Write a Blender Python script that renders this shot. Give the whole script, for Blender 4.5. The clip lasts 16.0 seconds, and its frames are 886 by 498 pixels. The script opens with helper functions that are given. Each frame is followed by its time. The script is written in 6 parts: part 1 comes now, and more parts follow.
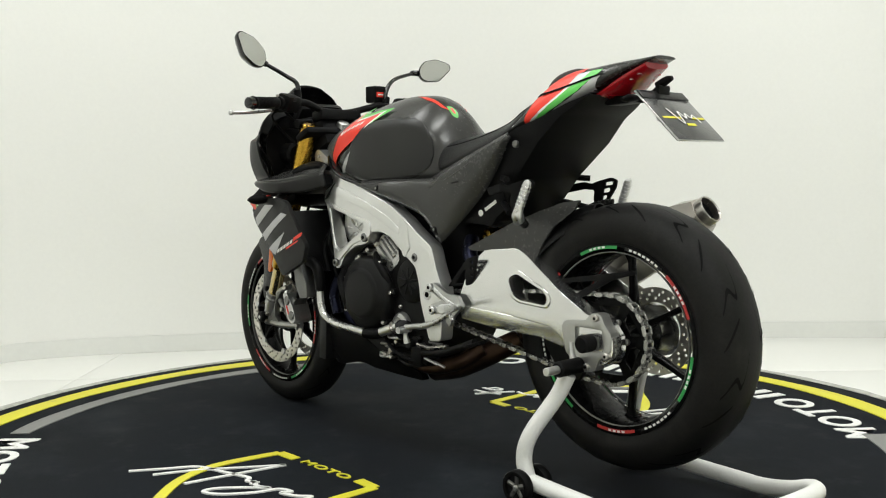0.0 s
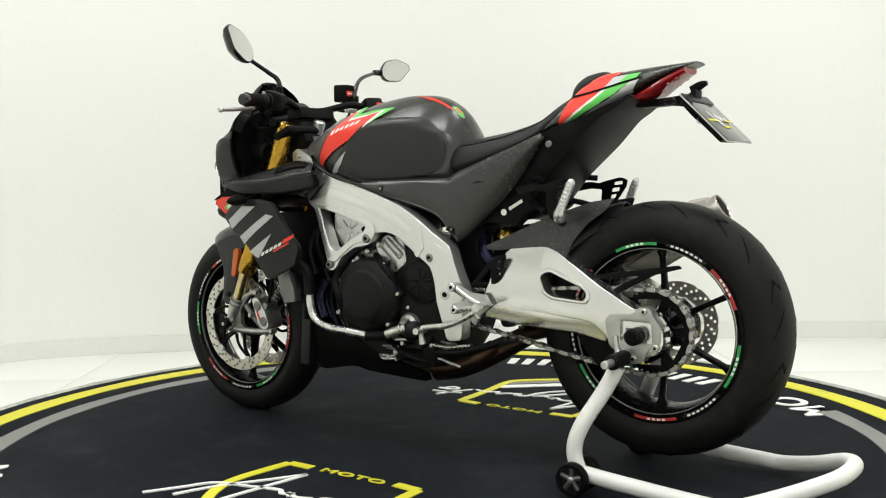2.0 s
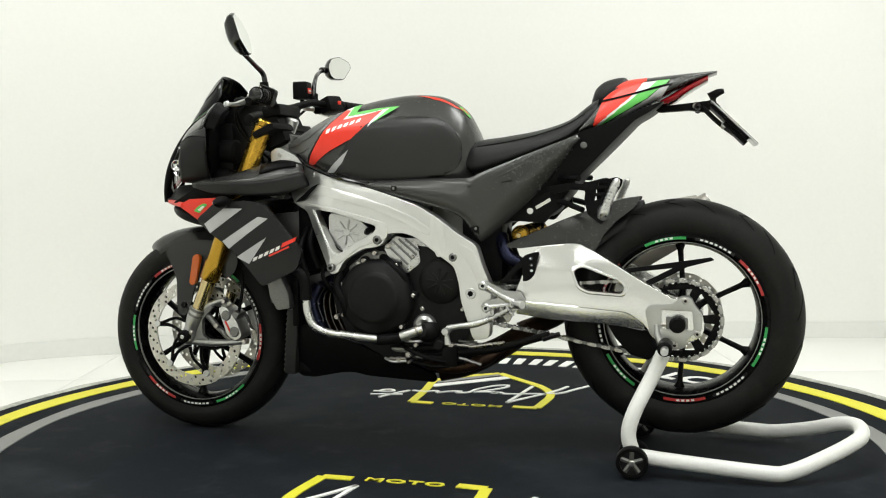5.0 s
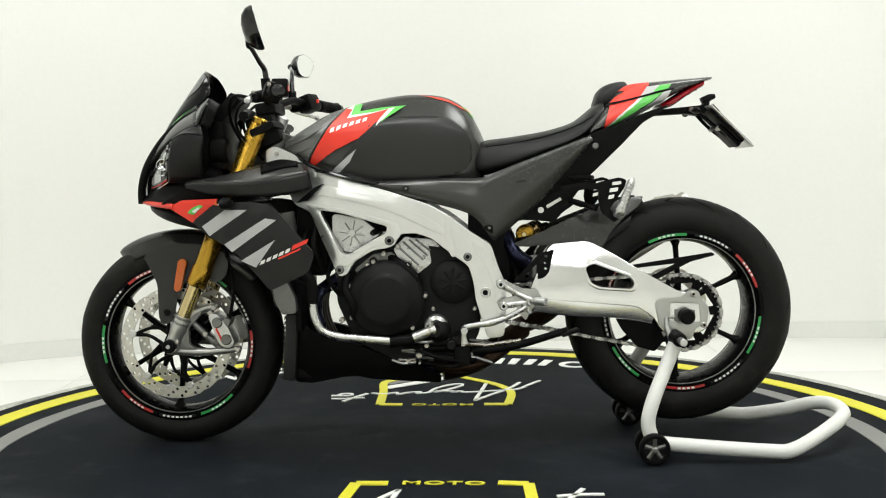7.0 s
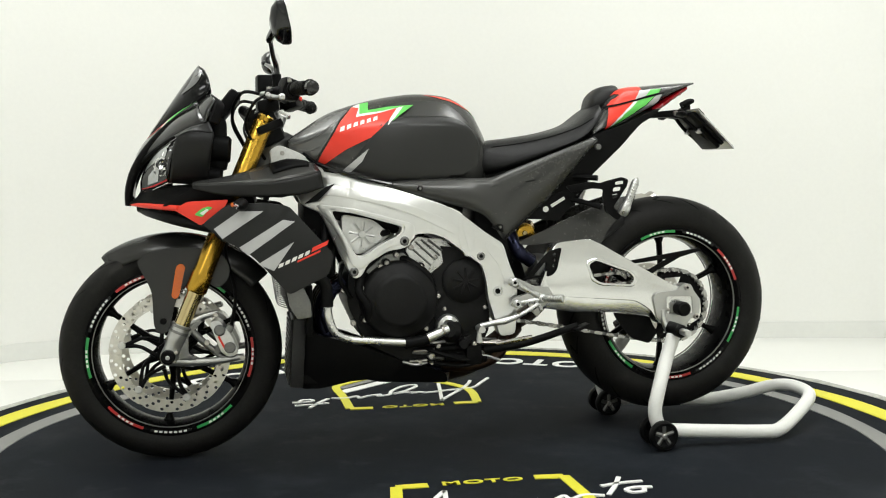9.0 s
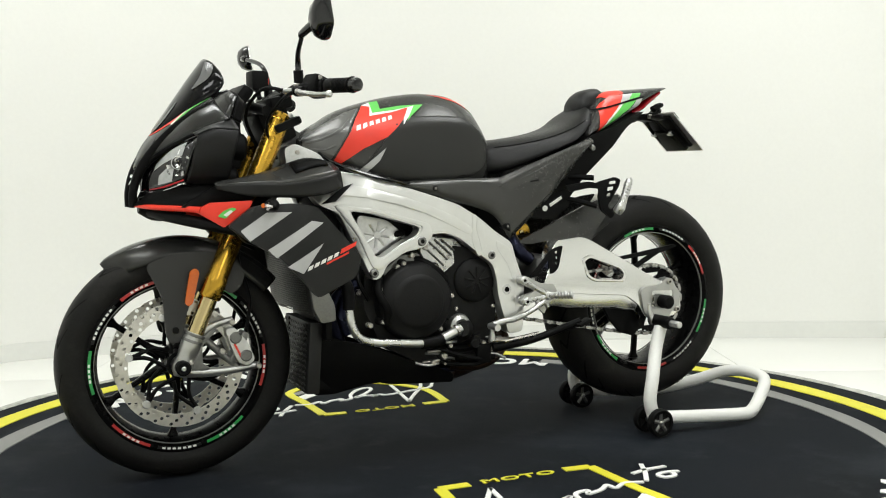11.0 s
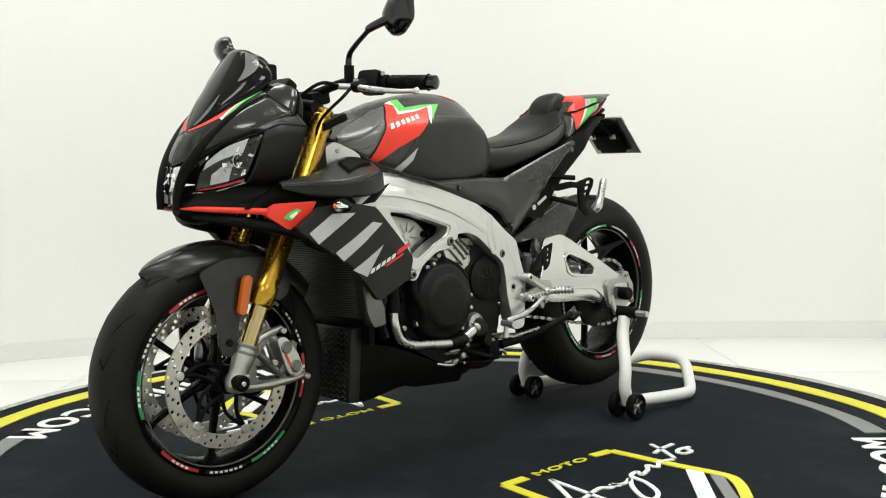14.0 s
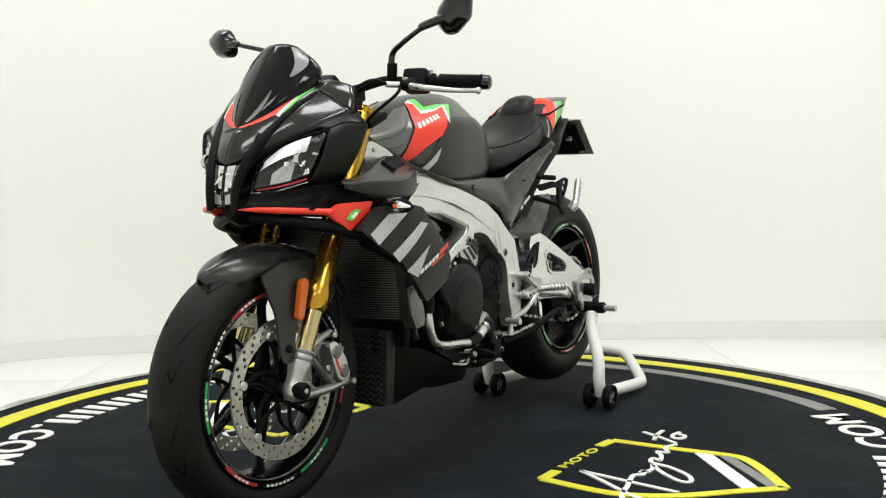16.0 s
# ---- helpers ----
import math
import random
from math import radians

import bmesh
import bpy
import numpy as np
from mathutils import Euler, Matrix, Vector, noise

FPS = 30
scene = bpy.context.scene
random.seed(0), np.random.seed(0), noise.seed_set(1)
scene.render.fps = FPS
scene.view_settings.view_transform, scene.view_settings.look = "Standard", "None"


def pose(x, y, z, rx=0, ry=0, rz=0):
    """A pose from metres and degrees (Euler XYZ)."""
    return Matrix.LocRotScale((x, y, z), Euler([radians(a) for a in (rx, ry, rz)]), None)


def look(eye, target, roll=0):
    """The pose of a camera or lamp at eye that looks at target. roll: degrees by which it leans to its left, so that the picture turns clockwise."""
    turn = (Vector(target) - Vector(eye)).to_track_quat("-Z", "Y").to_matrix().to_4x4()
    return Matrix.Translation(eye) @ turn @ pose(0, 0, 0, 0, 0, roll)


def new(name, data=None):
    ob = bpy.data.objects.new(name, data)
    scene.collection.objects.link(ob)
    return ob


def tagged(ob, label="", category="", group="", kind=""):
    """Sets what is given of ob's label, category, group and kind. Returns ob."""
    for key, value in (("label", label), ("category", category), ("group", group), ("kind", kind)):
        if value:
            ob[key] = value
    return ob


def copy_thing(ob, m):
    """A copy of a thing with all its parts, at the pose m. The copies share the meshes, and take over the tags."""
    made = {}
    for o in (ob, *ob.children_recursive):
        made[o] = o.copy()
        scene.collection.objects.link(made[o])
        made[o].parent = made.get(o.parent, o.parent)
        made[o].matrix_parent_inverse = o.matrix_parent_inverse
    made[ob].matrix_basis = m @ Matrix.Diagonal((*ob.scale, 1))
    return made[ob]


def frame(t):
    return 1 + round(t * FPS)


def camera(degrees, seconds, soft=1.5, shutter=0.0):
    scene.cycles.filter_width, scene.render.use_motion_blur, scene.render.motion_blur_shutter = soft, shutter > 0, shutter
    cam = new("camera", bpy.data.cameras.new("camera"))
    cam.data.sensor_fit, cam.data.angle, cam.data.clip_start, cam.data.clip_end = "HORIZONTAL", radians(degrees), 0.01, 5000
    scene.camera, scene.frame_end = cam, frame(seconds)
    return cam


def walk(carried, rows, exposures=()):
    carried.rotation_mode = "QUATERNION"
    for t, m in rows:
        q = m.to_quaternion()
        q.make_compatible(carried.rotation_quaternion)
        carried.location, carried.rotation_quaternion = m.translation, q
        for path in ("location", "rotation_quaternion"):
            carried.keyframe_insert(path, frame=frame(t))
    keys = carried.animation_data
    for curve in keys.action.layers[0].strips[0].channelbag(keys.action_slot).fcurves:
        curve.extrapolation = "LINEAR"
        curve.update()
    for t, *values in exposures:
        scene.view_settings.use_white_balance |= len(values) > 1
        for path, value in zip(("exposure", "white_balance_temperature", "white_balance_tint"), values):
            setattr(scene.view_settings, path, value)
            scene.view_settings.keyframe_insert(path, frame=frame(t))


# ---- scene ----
# ------------------------------------------------------------ camera and walk
cam = camera(47.7, 16.0, soft=1.1)
EYE = (0.0, 2.909, 0.771)
AIM = (-0.00216 * 2.9, 2.909 - 2.9 * 0.99730, 0.771 - 2.9 * 0.07350)
walk(cam, [(0.0, look(EYE, AIM, -0.652)), (16.0, look(EYE, AIM, -0.652))], [(0.0, -0.25), (0.5, -0.23), (1.2, -0.17), (2.2, -0.11), (4.0, -0.09), (16.0, -0.09)])

# ------------------------------------------------------------ light
scene.view_settings.exposure = -0.10
world = bpy.data.worlds.new("showroom_world")
scene.world = world
world.use_nodes = True
world.node_tree.nodes["Background"].inputs[0].default_value = (0.95, 1.0, 0.93, 1)
world.node_tree.nodes["Background"].inputs[1].default_value = 0.08


def ceiling_lamp(x, y, z, sx, sy, power):
    lamp = bpy.data.lights.new("ceiling_panel_light", "AREA")
    lamp.shape, lamp.size, lamp.size_y, lamp.energy = "RECTANGLE", sx, sy, power
    lamp.color = (0.975, 1.0, 0.995)
    ob = new("ceiling_panel_light", lamp)
    ob.matrix_world = pose(x, y, z)
    return ob


CEIL = 3.3
for lx, ly in ((-1.5, -0.4), (1.5, -0.4), (-1.5, 2.2), (1.5, 2.2), (0.0, 0.9), (-1.5, 4.6), (1.5, 4.6)):
    ceiling_lamp(lx, ly, CEIL - 0.05, 1.15, 0.55, 24 if lx > 0 else 36 if lx < 0 else 30)


# ------------------------------------------------------------ materials
def mat(name, color, rough=0.5, metal=0.0, bump=0.0, scale=40.0, vary=0.12, coat=0.0, rvary=0.08, stretch=(1, 1, 1), trans=0.0, ior=1.45, big=3.0, emit=0.0, spec=0.5):
    m = bpy.data.materials.new(name)
    m.use_nodes = True
    nt = m.node_tree
    n, l = nt.nodes, nt.links
    b = n["Principled BSDF"]
    b.inputs["Metallic"].default_value = metal
    b.inputs["Specular IOR Level"].default_value = spec
    b.inputs["Coat Weight"].default_value = coat
    b.inputs["Coat Roughness"].default_value = 0.06
    b.inputs["Transmission Weight"].default_value = trans
    b.inputs["IOR"].default_value = ior
    if emit:
        b.inputs["Emission Color"].default_value = (*color, 1)
        b.inputs["Emission Strength"].default_value = emit
    tc = n.new("ShaderNodeTexCoord")
    mp = n.new("ShaderNodeMapping")
    mp.inputs["Scale"].default_value = stretch
    l.new(tc.outputs["Object"], mp.inputs["Vector"])
    fine = n.new("ShaderNodeTexNoise")
    fine.inputs["Scale"].default_value, fine.inputs["Detail"].default_value = scale, 6
    wide = n.new("ShaderNodeTexNoise")
    wide.inputs["Scale"].default_value, wide.inputs["Detail"].default_value = big, 4
    l.new(mp.outputs[0], fine.inputs["Vector"])
    l.new(tc.outputs["Object"], wide.inputs["Vector"])
    add = n.new("ShaderNodeMath")
    add.operation = "MULTIPLY_ADD"
    l.new(fine.outputs[0], add.inputs[0])
    add.inputs[1].default_value = 0.5
    half = n.new("ShaderNodeMath")
    half.operation = "MULTIPLY"
    half.inputs[1].default_value = 0.5
    l.new(wide.outputs[0], half.inputs[0])
    l.new(half.outputs[0], add.inputs[2])
    ramp = n.new("ShaderNodeMapRange")
    ramp.inputs["From Min"].default_value, ramp.inputs["From Max"].default_value = 0.3, 0.7
    ramp.inputs["To Min"].default_value, ramp.inputs["To Max"].default_value = 1 - vary, 1 + vary
    l.new(add.outputs[0], ramp.inputs["Value"])
    mul = n.new("ShaderNodeVectorMath")
    mul.operation = "SCALE"
    mul.inputs[0].default_value = color
    l.new(ramp.outputs[0], mul.inputs["Scale"])
    l.new(mul.outputs[0], b.inputs["Base Color"])
    rr = n.new("ShaderNodeMapRange")
    rr.inputs["From Min"].default_value, rr.inputs["From Max"].default_value = 0.3, 0.7
    rr.inputs["To Min"].default_value, rr.inputs["To Max"].default_value = max(rough - rvary, 0.02), min(rough + rvary, 1)
    l.new(add.outputs[0], rr.inputs["Value"])
    l.new(rr.outputs[0], b.inputs["Roughness"])
    if bump:
        bp = n.new("ShaderNodeBump")
        bp.inputs["Strength"].default_value, bp.inputs["Distance"].default_value = bump, 0.002
        l.new(fine.outputs[0], bp.inputs["Height"])
        l.new(bp.outputs[0], b.inputs["Normal"])
    return m


WALL = mat("white_wall_paint", (0.80, 0.80, 0.765), 0.75, bump=0.05, scale=60, vary=0.02, big=0.7)
SKIRT = mat("grey_white_skirting", (0.73, 0.735, 0.70), 0.5, vary=0.03)
TILE = mat("polished_white_tile", (0.78, 0.78, 0.74), 0.36, vary=0.03, big=1.5)
GROUT = mat("tile_grout", (0.55, 0.55, 0.5), 0.8)
CEILING = mat("white_ceiling_paint", (0.8, 0.8, 0.77), 0.8, vary=0.02)
RIM_STONE = mat("worn_grey_rim", (0.42, 0.42, 0.38), 0.5, bump=0.2, scale=30, vary=0.5, big=6)
MAT_RUBBER = mat("dark_blue_grey_mat", (0.0045, 0.0062, 0.0092), 0.85, bump=0.2, scale=300, vary=0.55, big=1.6, rvary=0.1, spec=0.14)
YELLOW = mat("yellow_print", (0.66, 0.62, 0.03), 0.55, vary=0.08, bump=0.1, scale=200)
GREY_PRINT = mat("grey_print", (0.20, 0.20, 0.19), 0.6, vary=0.12, bump=0.1, scale=200)
WHITE_PRINT = mat("white_print", (0.78, 0.78, 0.75), 0.55, vary=0.08, bump=0.1, scale=200)
MATT_GREY = mat("matt_graphite_paint", (0.054, 0.054, 0.0515), 0.27, metal=0.5, spec=0.4, vary=0.02, scale=120, big=2, rvary=0.012)
GUARD_M = mat("matt_black_graphite_paint", (0.034, 0.034, 0.0325), 0.25, metal=0.5, spec=0.4, vary=0.02, scale=120, big=2, rvary=0.012)
MATT_BLACK = mat("matt_black_paint", (0.007, 0.007, 0.007), 0.38, vary=0.15, bump=0.04, scale=300, spec=0.25)
GLOSS_BLACK = mat("gloss_black_paint", (0.004, 0.004, 0.0045), 0.13, coat=0.3, vary=0.1, spec=0.45, rvary=0.04)
PLASTIC = mat("grained_black_plastic", (0.004, 0.004, 0.004), 0.46, bump=0.1, scale=500, vary=0.2, spec=0.09)
ENGINE = mat("black_engine_casing", (0.007, 0.007, 0.007), 0.5, bump=0.2, scale=220, vary=0.25, spec=0.18)
RUBBER = mat("tyre_rubber", (0.0085, 0.0082, 0.0076), 0.54, bump=0.15, scale=160, vary=0.4, big=7, spec=0.16)
# Near-black for seams, and for painting the shade in cuts and sockets
GROOVE = mat("groove_shade", (0.003, 0.003, 0.003), 0.8, spec=0.1)
SEAT_M = mat("black_seat_vinyl", (0.009, 0.009, 0.009), 0.42, bump=0.3, scale=420, vary=0.2, spec=0.22)
DECAL_RED = mat("red_rim_decal", (0.36, 0.02, 0.018), 0.4, vary=0.1)
DECAL_GREEN = mat("green_rim_decal", (0.02, 0.26, 0.06), 0.4, vary=0.1)
# Graphite lightened so that its colour carries the sheen on the tank front
COVER_M = mat("sheen_pale_graphite", (0.13, 0.13, 0.125), 0.30, metal=0.5, spec=0.4, vary=0.03, scale=120, rvary=0.012)
SHROUD_M = mat("dark_shroud_paint", (0.014, 0.014, 0.0135), 0.36, metal=0.2, spec=0.3, vary=0.08, scale=60, rvary=0.05)
KNEE_M = mat("dark_knee_panel", (0.024, 0.024, 0.023), 0.34, metal=0.3, spec=0.35, vary=0.03, scale=120, rvary=0.012)
RED = mat("red_paint", (0.70, 0.035, 0.016), 0.38, vary=0.06)
GREEN = mat("green_paint", (0.10, 0.48, 0.08), 0.38, vary=0.06)
WHITE = mat("white_paint", (0.72, 0.72, 0.68), 0.4, vary=0.05)
SILVER_STRIPE = mat("silver_stripe", (0.42, 0.42, 0.42), 0.36, metal=0.3, vary=0.06)
FRAME_M = mat("satin_cast_aluminium", (0.67, 0.67, 0.655), 0.29, metal=0.88, scale=60, vary=0.03, big=5, rvary=0.02)
BRUSHED = mat("brushed_aluminium", (0.70, 0.70, 0.685), 0.20, metal=0.97, bump=0.015, scale=60, vary=0.04, rvary=0.04, stretch=(1, 14, 14))
ALU = mat("bare_aluminium", (0.56, 0.56, 0.55), 0.32, metal=0.9, bump=0.1, scale=120, vary=0.15)
DARK_ALU = mat("grey_cast_alloy", (0.18, 0.18, 0.172), 0.40, metal=0.8, bump=0.15, scale=180, vary=0.2)
STEEL = mat("steel", (0.42, 0.40, 0.37), 0.3, metal=1.0, vary=0.15, scale=90)
DISC_M = mat("brake_disc_steel", (0.58, 0.56, 0.51), 0.32, metal=0.85, vary=0.12, scale=90, bump=0.05)
TITAN = mat("bead_blasted_titanium", (0.36, 0.34, 0.30), 0.36, metal=0.9, vary=0.1)
BROWN = mat("heat_tinted_header", (0.05, 0.028, 0.017), 0.4, metal=0.8, vary=0.5, big=9)
GOLD = mat("gold_anodised", (0.46, 0.27, 0.035), 0.24, metal=0.95, vary=0.08, scale=60)
GOLD_PALE = mat("pale_gold_stanchion", (0.52, 0.42, 0.22), 0.15, metal=1.0, vary=0.05)
CHAIN_M = mat("chain_steel", (0.38, 0.375, 0.355), 0.28, metal=0.9, vary=0.25)
AMBER = mat("amber_reflector", (0.55, 0.11, 0.006), 0.15, coat=0.3, vary=0.12, scale=250)
LAMP_RED = mat("red_lamp_plastic", (0.30, 0.004, 0.009), 0.16, coat=0.15, vary=0.3, scale=120)
CHROME = mat("lamp_chrome", (0.70, 0.70, 0.70), 0.14, metal=1.0, vary=0.55, scale=90, big=40)
MIRROR = mat("mirror_glass", (0.86, 0.87, 0.86), 0.02, metal=1.0, vary=0.0, rvary=0.0)
SCREEN_GREY_M = mat("dim_grey_patch", (0.13, 0.13, 0.13), 0.3, metal=0.3, vary=0.06)
PLATE_M = mat("glossy_dark_plate", (0.05, 0.05, 0.05), 0.22, coat=0.5, vary=0.05)
SMOKE = mat("smoked_screen", (0.004, 0.004, 0.0045), 0.08, vary=0.05, rvary=0.02, spec=0.25)
STAND_W = mat("white_powder_coat", (0.74, 0.74, 0.71), 0.42, vary=0.06, bump=0.05, scale=200)
WHEEL_M = mat("black_wheel_paint", (0.0035, 0.0035, 0.0035), 0.26, vary=0.1, spec=0.08)
RAD_M = mat("radiator_core", (0.012, 0.012, 0.012), 0.5, metal=0.3, vary=0.2)
FIN_M = mat("radiator_fin", (0.095, 0.095, 0.09), 0.4, metal=0.7, vary=0.2)
BLUE_TI = mat("blued_header_pipe", (0.018, 0.02, 0.04), 0.3, metal=0.9, vary=0.4, big=14)
GRAPHITE_GLOSS = mat("satin_graphite_black_paint", (0.012, 0.012, 0.0115), 0.2, metal=0.3, coat=0.35, vary=0.05, spec=0.45, rvary=0.03)
LAMP_GREY = mat("clear_lamp_reflector", (0.42, 0.43, 0.43), 0.22, metal=0.6, coat=0.4, vary=0.25, scale=60)
FORK_M = mat("satin_machined_alloy", (0.42, 0.42, 0.405), 0.32, metal=0.85, bump=0.02, scale=70, vary=0.06, rvary=0.03)
FORK_BRIGHT = mat("bright_drawn_aluminium", (0.60, 0.60, 0.58), 0.28, metal=0.9, vary=0.05, scale=30, rvary=0.03)
PANEL_GLOW = mat("light_panel_diffuser", (1.0, 0.98, 0.92), 0.5, emit=2.0)


def dusty(m, color, scale, lo, hi, amount):
    """Adds a cloudy film of dust or scuffs to a material's colour."""
    nt = m.node_tree
    n, l = nt.nodes, nt.links
    b = n["Principled BSDF"]
    old = b.inputs["Base Color"].links[0].from_socket
    tc = n.new("ShaderNodeTexCoord")
    tx = n.new("ShaderNodeTexNoise")
    tx.inputs["Scale"].default_value, tx.inputs["Detail"].default_value, tx.inputs["Roughness"].default_value = scale, 9, 0.65
    l.new(tc.outputs["Object"], tx.inputs["Vector"])
    mr = n.new("ShaderNodeMapRange")
    mr.inputs["From Min"].default_value, mr.inputs["From Max"].default_value = lo, hi
    mr.inputs["To Max"].default_value = amount
    l.new(tx.outputs[0], mr.inputs["Value"])
    mx = n.new("ShaderNodeMix")
    mx.data_type = "RGBA"
    l.new(mr.outputs[0], mx.inputs["Factor"])
    l.new(old, mx.inputs["A"])
    mx.inputs["B"].default_value = (*color, 1)
    l.new(mx.outputs["Result"], b.inputs["Base Color"])


dusty(MAT_RUBBER, (0.024, 0.029, 0.034), 2.3, 0.50, 0.74, 0.6)
dusty(MAT_RUBBER, (0.030, 0.034, 0.037), 7.5, 0.56, 0.76, 0.5)
dusty(MAT_RUBBER, (0.22, 0.22, 0.20), 60, 0.735, 0.79, 0.7)
dusty(YELLOW, (0.30, 0.29, 0.08), 9, 0.56, 0.80, 0.5)
dusty(WHITE_PRINT, (0.35, 0.35, 0.33), 11, 0.56, 0.8, 0.5)
dusty(RUBBER, (0.030, 0.028, 0.024), 14, 0.54, 0.80, 0.45)
dusty(PLASTIC, (0.012, 0.012, 0.0115), 12, 0.55, 0.8, 0.4)
dusty(BRUSHED, (0.50, 0.50, 0.48), 6, 0.55, 0.75, 0.35)
dusty(DISC_M, (0.30, 0.28, 0.25), 16, 0.5, 0.75, 0.6)
dusty(STAND_W, (0.50, 0.49, 0.45), 8, 0.58, 0.8, 0.6)


# ------------------------------------------------------------ mesh helpers
def finish(name, bm, material, parent, label="", angle=38, shade=True):
    bmesh.ops.recalc_face_normals(bm, faces=bm.faces)
    me = bpy.data.meshes.new(name)
    bm.to_mesh(me)
    bm.free()
    if shade:
        me.shade_smooth()
        me.set_sharp_from_angle(angle=radians(angle))
    me.materials.append(material)
    ob = new(name, me)
    if parent is not None:
        ob.parent = parent
    return tagged(ob, label)


def part(name, bm, material, parent, label="", angle=38):
    return finish(name, bm, material, parent, label, angle)


def warp(bm, fn):
    for v in bm.verts:
        v.co = Vector(fn(*v.co))
    return bm


def spline(pts, steps):
    """Points on a smooth curve through pts (tuples of any length)."""
    p = [np.array(q, float) for q in pts]
    if len(p) < 3:
        return [p[0] + (p[1] - p[0]) * i / steps for i in range(steps + 1)]
    e = [2 * p[0] - p[1], *p, 2 * p[-1] - p[-2]]
    out = []
    for i in range(1, len(e) - 2):
        a, b, c, d = e[i - 1:i + 3]
        for s in range(steps):
            t = s / steps
            out.append(0.5 * (2 * b + (c - a) * t + (2 * a - 5 * b + 4 * c - d) * t * t + (3 * b - a - 3 * c + d) * t ** 3))
    out.append(p[-1])
    return out


def skin(rings, cap=True, closed=True, bm=None, loop=False):
    bm = bm or bmesh.new()
    vs = [[bm.verts.new(c) for c in r] for r in rings]
    n = len(vs[0])
    pairs = list(zip(vs, vs[1:])) + ([(vs[-1], vs[0])] if loop else [])
    for a, b in pairs:
        for i in range(n if closed else n - 1):
            bm.faces.new((a[i], a[(i + 1) % n], b[(i + 1) % n], b[i]))
    if cap and closed and not loop:
        bm.faces.new(vs[0][::-1])
        bm.faces.new(vs[-1])
    return bm


def tube(pts, r, seg=12, steps=6, cap=True, bm=None, smooth=True):
    """A round bar along pts; r is a number or one radius for each point."""
    rs = r if isinstance(r, (list, tuple)) else [r] * len(pts)
    rows = [(*p, q) for p, q in zip(pts, rs)]
    rows = spline(rows, steps) if smooth and len(rows) > 2 else [np.array(q, float) for q in rows]
    c = [Vector(q[:3]) for q in rows]
    rings, up = [], None
    for i, q in enumerate(rows):
        t = (c[min(i + 1, len(c) - 1)] - c[max(i - 1, 0)]).normalized()
        if up is None:
            up = t.orthogonal().normalized()
        up = (up - t * up.dot(t)).normalized()
        side = t.cross(up)
        rings.append([c[i] + (up * math.cos(k * math.tau / seg) + side * math.sin(k * math.tau / seg)) * q[3] for k in range(seg)])
    return skin(rings, cap, bm=bm)


def rod(a, b, r, seg=20, edge=0.0015, bm=None):
    """A straight round bar with broken edges."""
    a, b = Vector(a), Vector(b)
    d = (b - a).normalized()
    e = min(edge, r * 0.4)
    return tube([a, a + d * e, b - d * e, b], [r - e, r, r, r - e], seg, cap=True, bm=bm, smooth=False)


def lathe(profile, cx, cz, seg=72, closed=True, bm=None, cy=0.0):
    """Turns the profile of (radius, y) about an axis along y through (cx, cz)."""
    rings = []
    for k in range(seg):
        a = k * math.tau / seg
        rings.append([(cx + r * math.cos(a), cy + y, cz + r * math.sin(a)) for r, y in profile])
    return skin(rings, cap=False, closed=closed, bm=bm, loop=True)


def arc(cx, cz, r0, r1, y0, y1, a0, a1, seg=10, bm=None):
    """A flat curved block in the plane of a wheel."""
    rings = []
    for k in range(seg + 1):
        a = radians(a0 + (a1 - a0) * k / seg)
        c, s = math.cos(a), math.sin(a)
        rings.append([(cx + r * c, y, cz + r * s) for r, y in ((r0, y0), (r1, y0), (r1, y1), (r0, y1))])
    return skin(rings, bm=bm)


def plate(pts, y0, y1, holes=(), bevel=0.004, segs=2, fn=None, cuts=0):
    """A plate with the outline pts in (x, z), from y0 to y1, with holes and rounded edges."""
    bm = bmesh.new()
    edges = []
    for ring in (pts, *holes):
        vs = [bm.verts.new((x, y0, z)) for x, z in ring]
        edges += [bm.edges.new((a, b)) for a, b in zip(vs, vs[1:] + vs[:1])]
    bmesh.ops.triangle_fill(bm, use_beauty=True, use_dissolve=False, edges=edges)
    if cuts:
        bmesh.ops.subdivide_edges(bm, edges=bm.edges[:], cuts=cuts, use_grid_fill=True)
    made = bmesh.ops.extrude_face_region(bm, geom=bm.faces[:])
    for v in made["geom"]:
        if isinstance(v, bmesh.types.BMVert):
            v.co.y = y1
    bmesh.ops.recalc_face_normals(bm, faces=bm.faces)
    if bevel:
        sharp = [e for e in bm.edges if len(e.link_faces) == 2 and e.calc_face_angle(0) > radians(50) and abs(e.verts[0].co.y - e.verts[1].co.y) < 1e-6]
        bmesh.ops.bevel(bm, geom=sharp, offset=bevel, offset_type="OFFSET", segments=segs, profile=0.6, affect="EDGES", clamp_overlap=True)
    if fn:
        warp(bm, fn)
    return bm


def rounded(pts, r=0.01, n=3):
    """An outline with rounded corners."""
    out = []
    for i, p in enumerate(pts):
        p, a, b = Vector(p), Vector(pts[i - 1]), Vector(pts[(i + 1) % len(pts)])
        da, db = (a - p), (b - p)
        k = min(r, da.length * 0.45, db.length * 0.45)
        s, e = p + da.normalized() * k, p + db.normalized() * k
        for j in range(n + 1):
            t = j / n
            q = s * (1 - t) ** 2 + p * 2 * t * (1 - t) + e * t * t
            out.append((q.x, q.y))
    return out


def circle(cx, cz, r, n=24, turn=0.0):
    return [(cx + r * math.cos(k * math.tau / n + turn), cz + r * math.sin(k * math.tau / n + turn)) for k in range(n)]


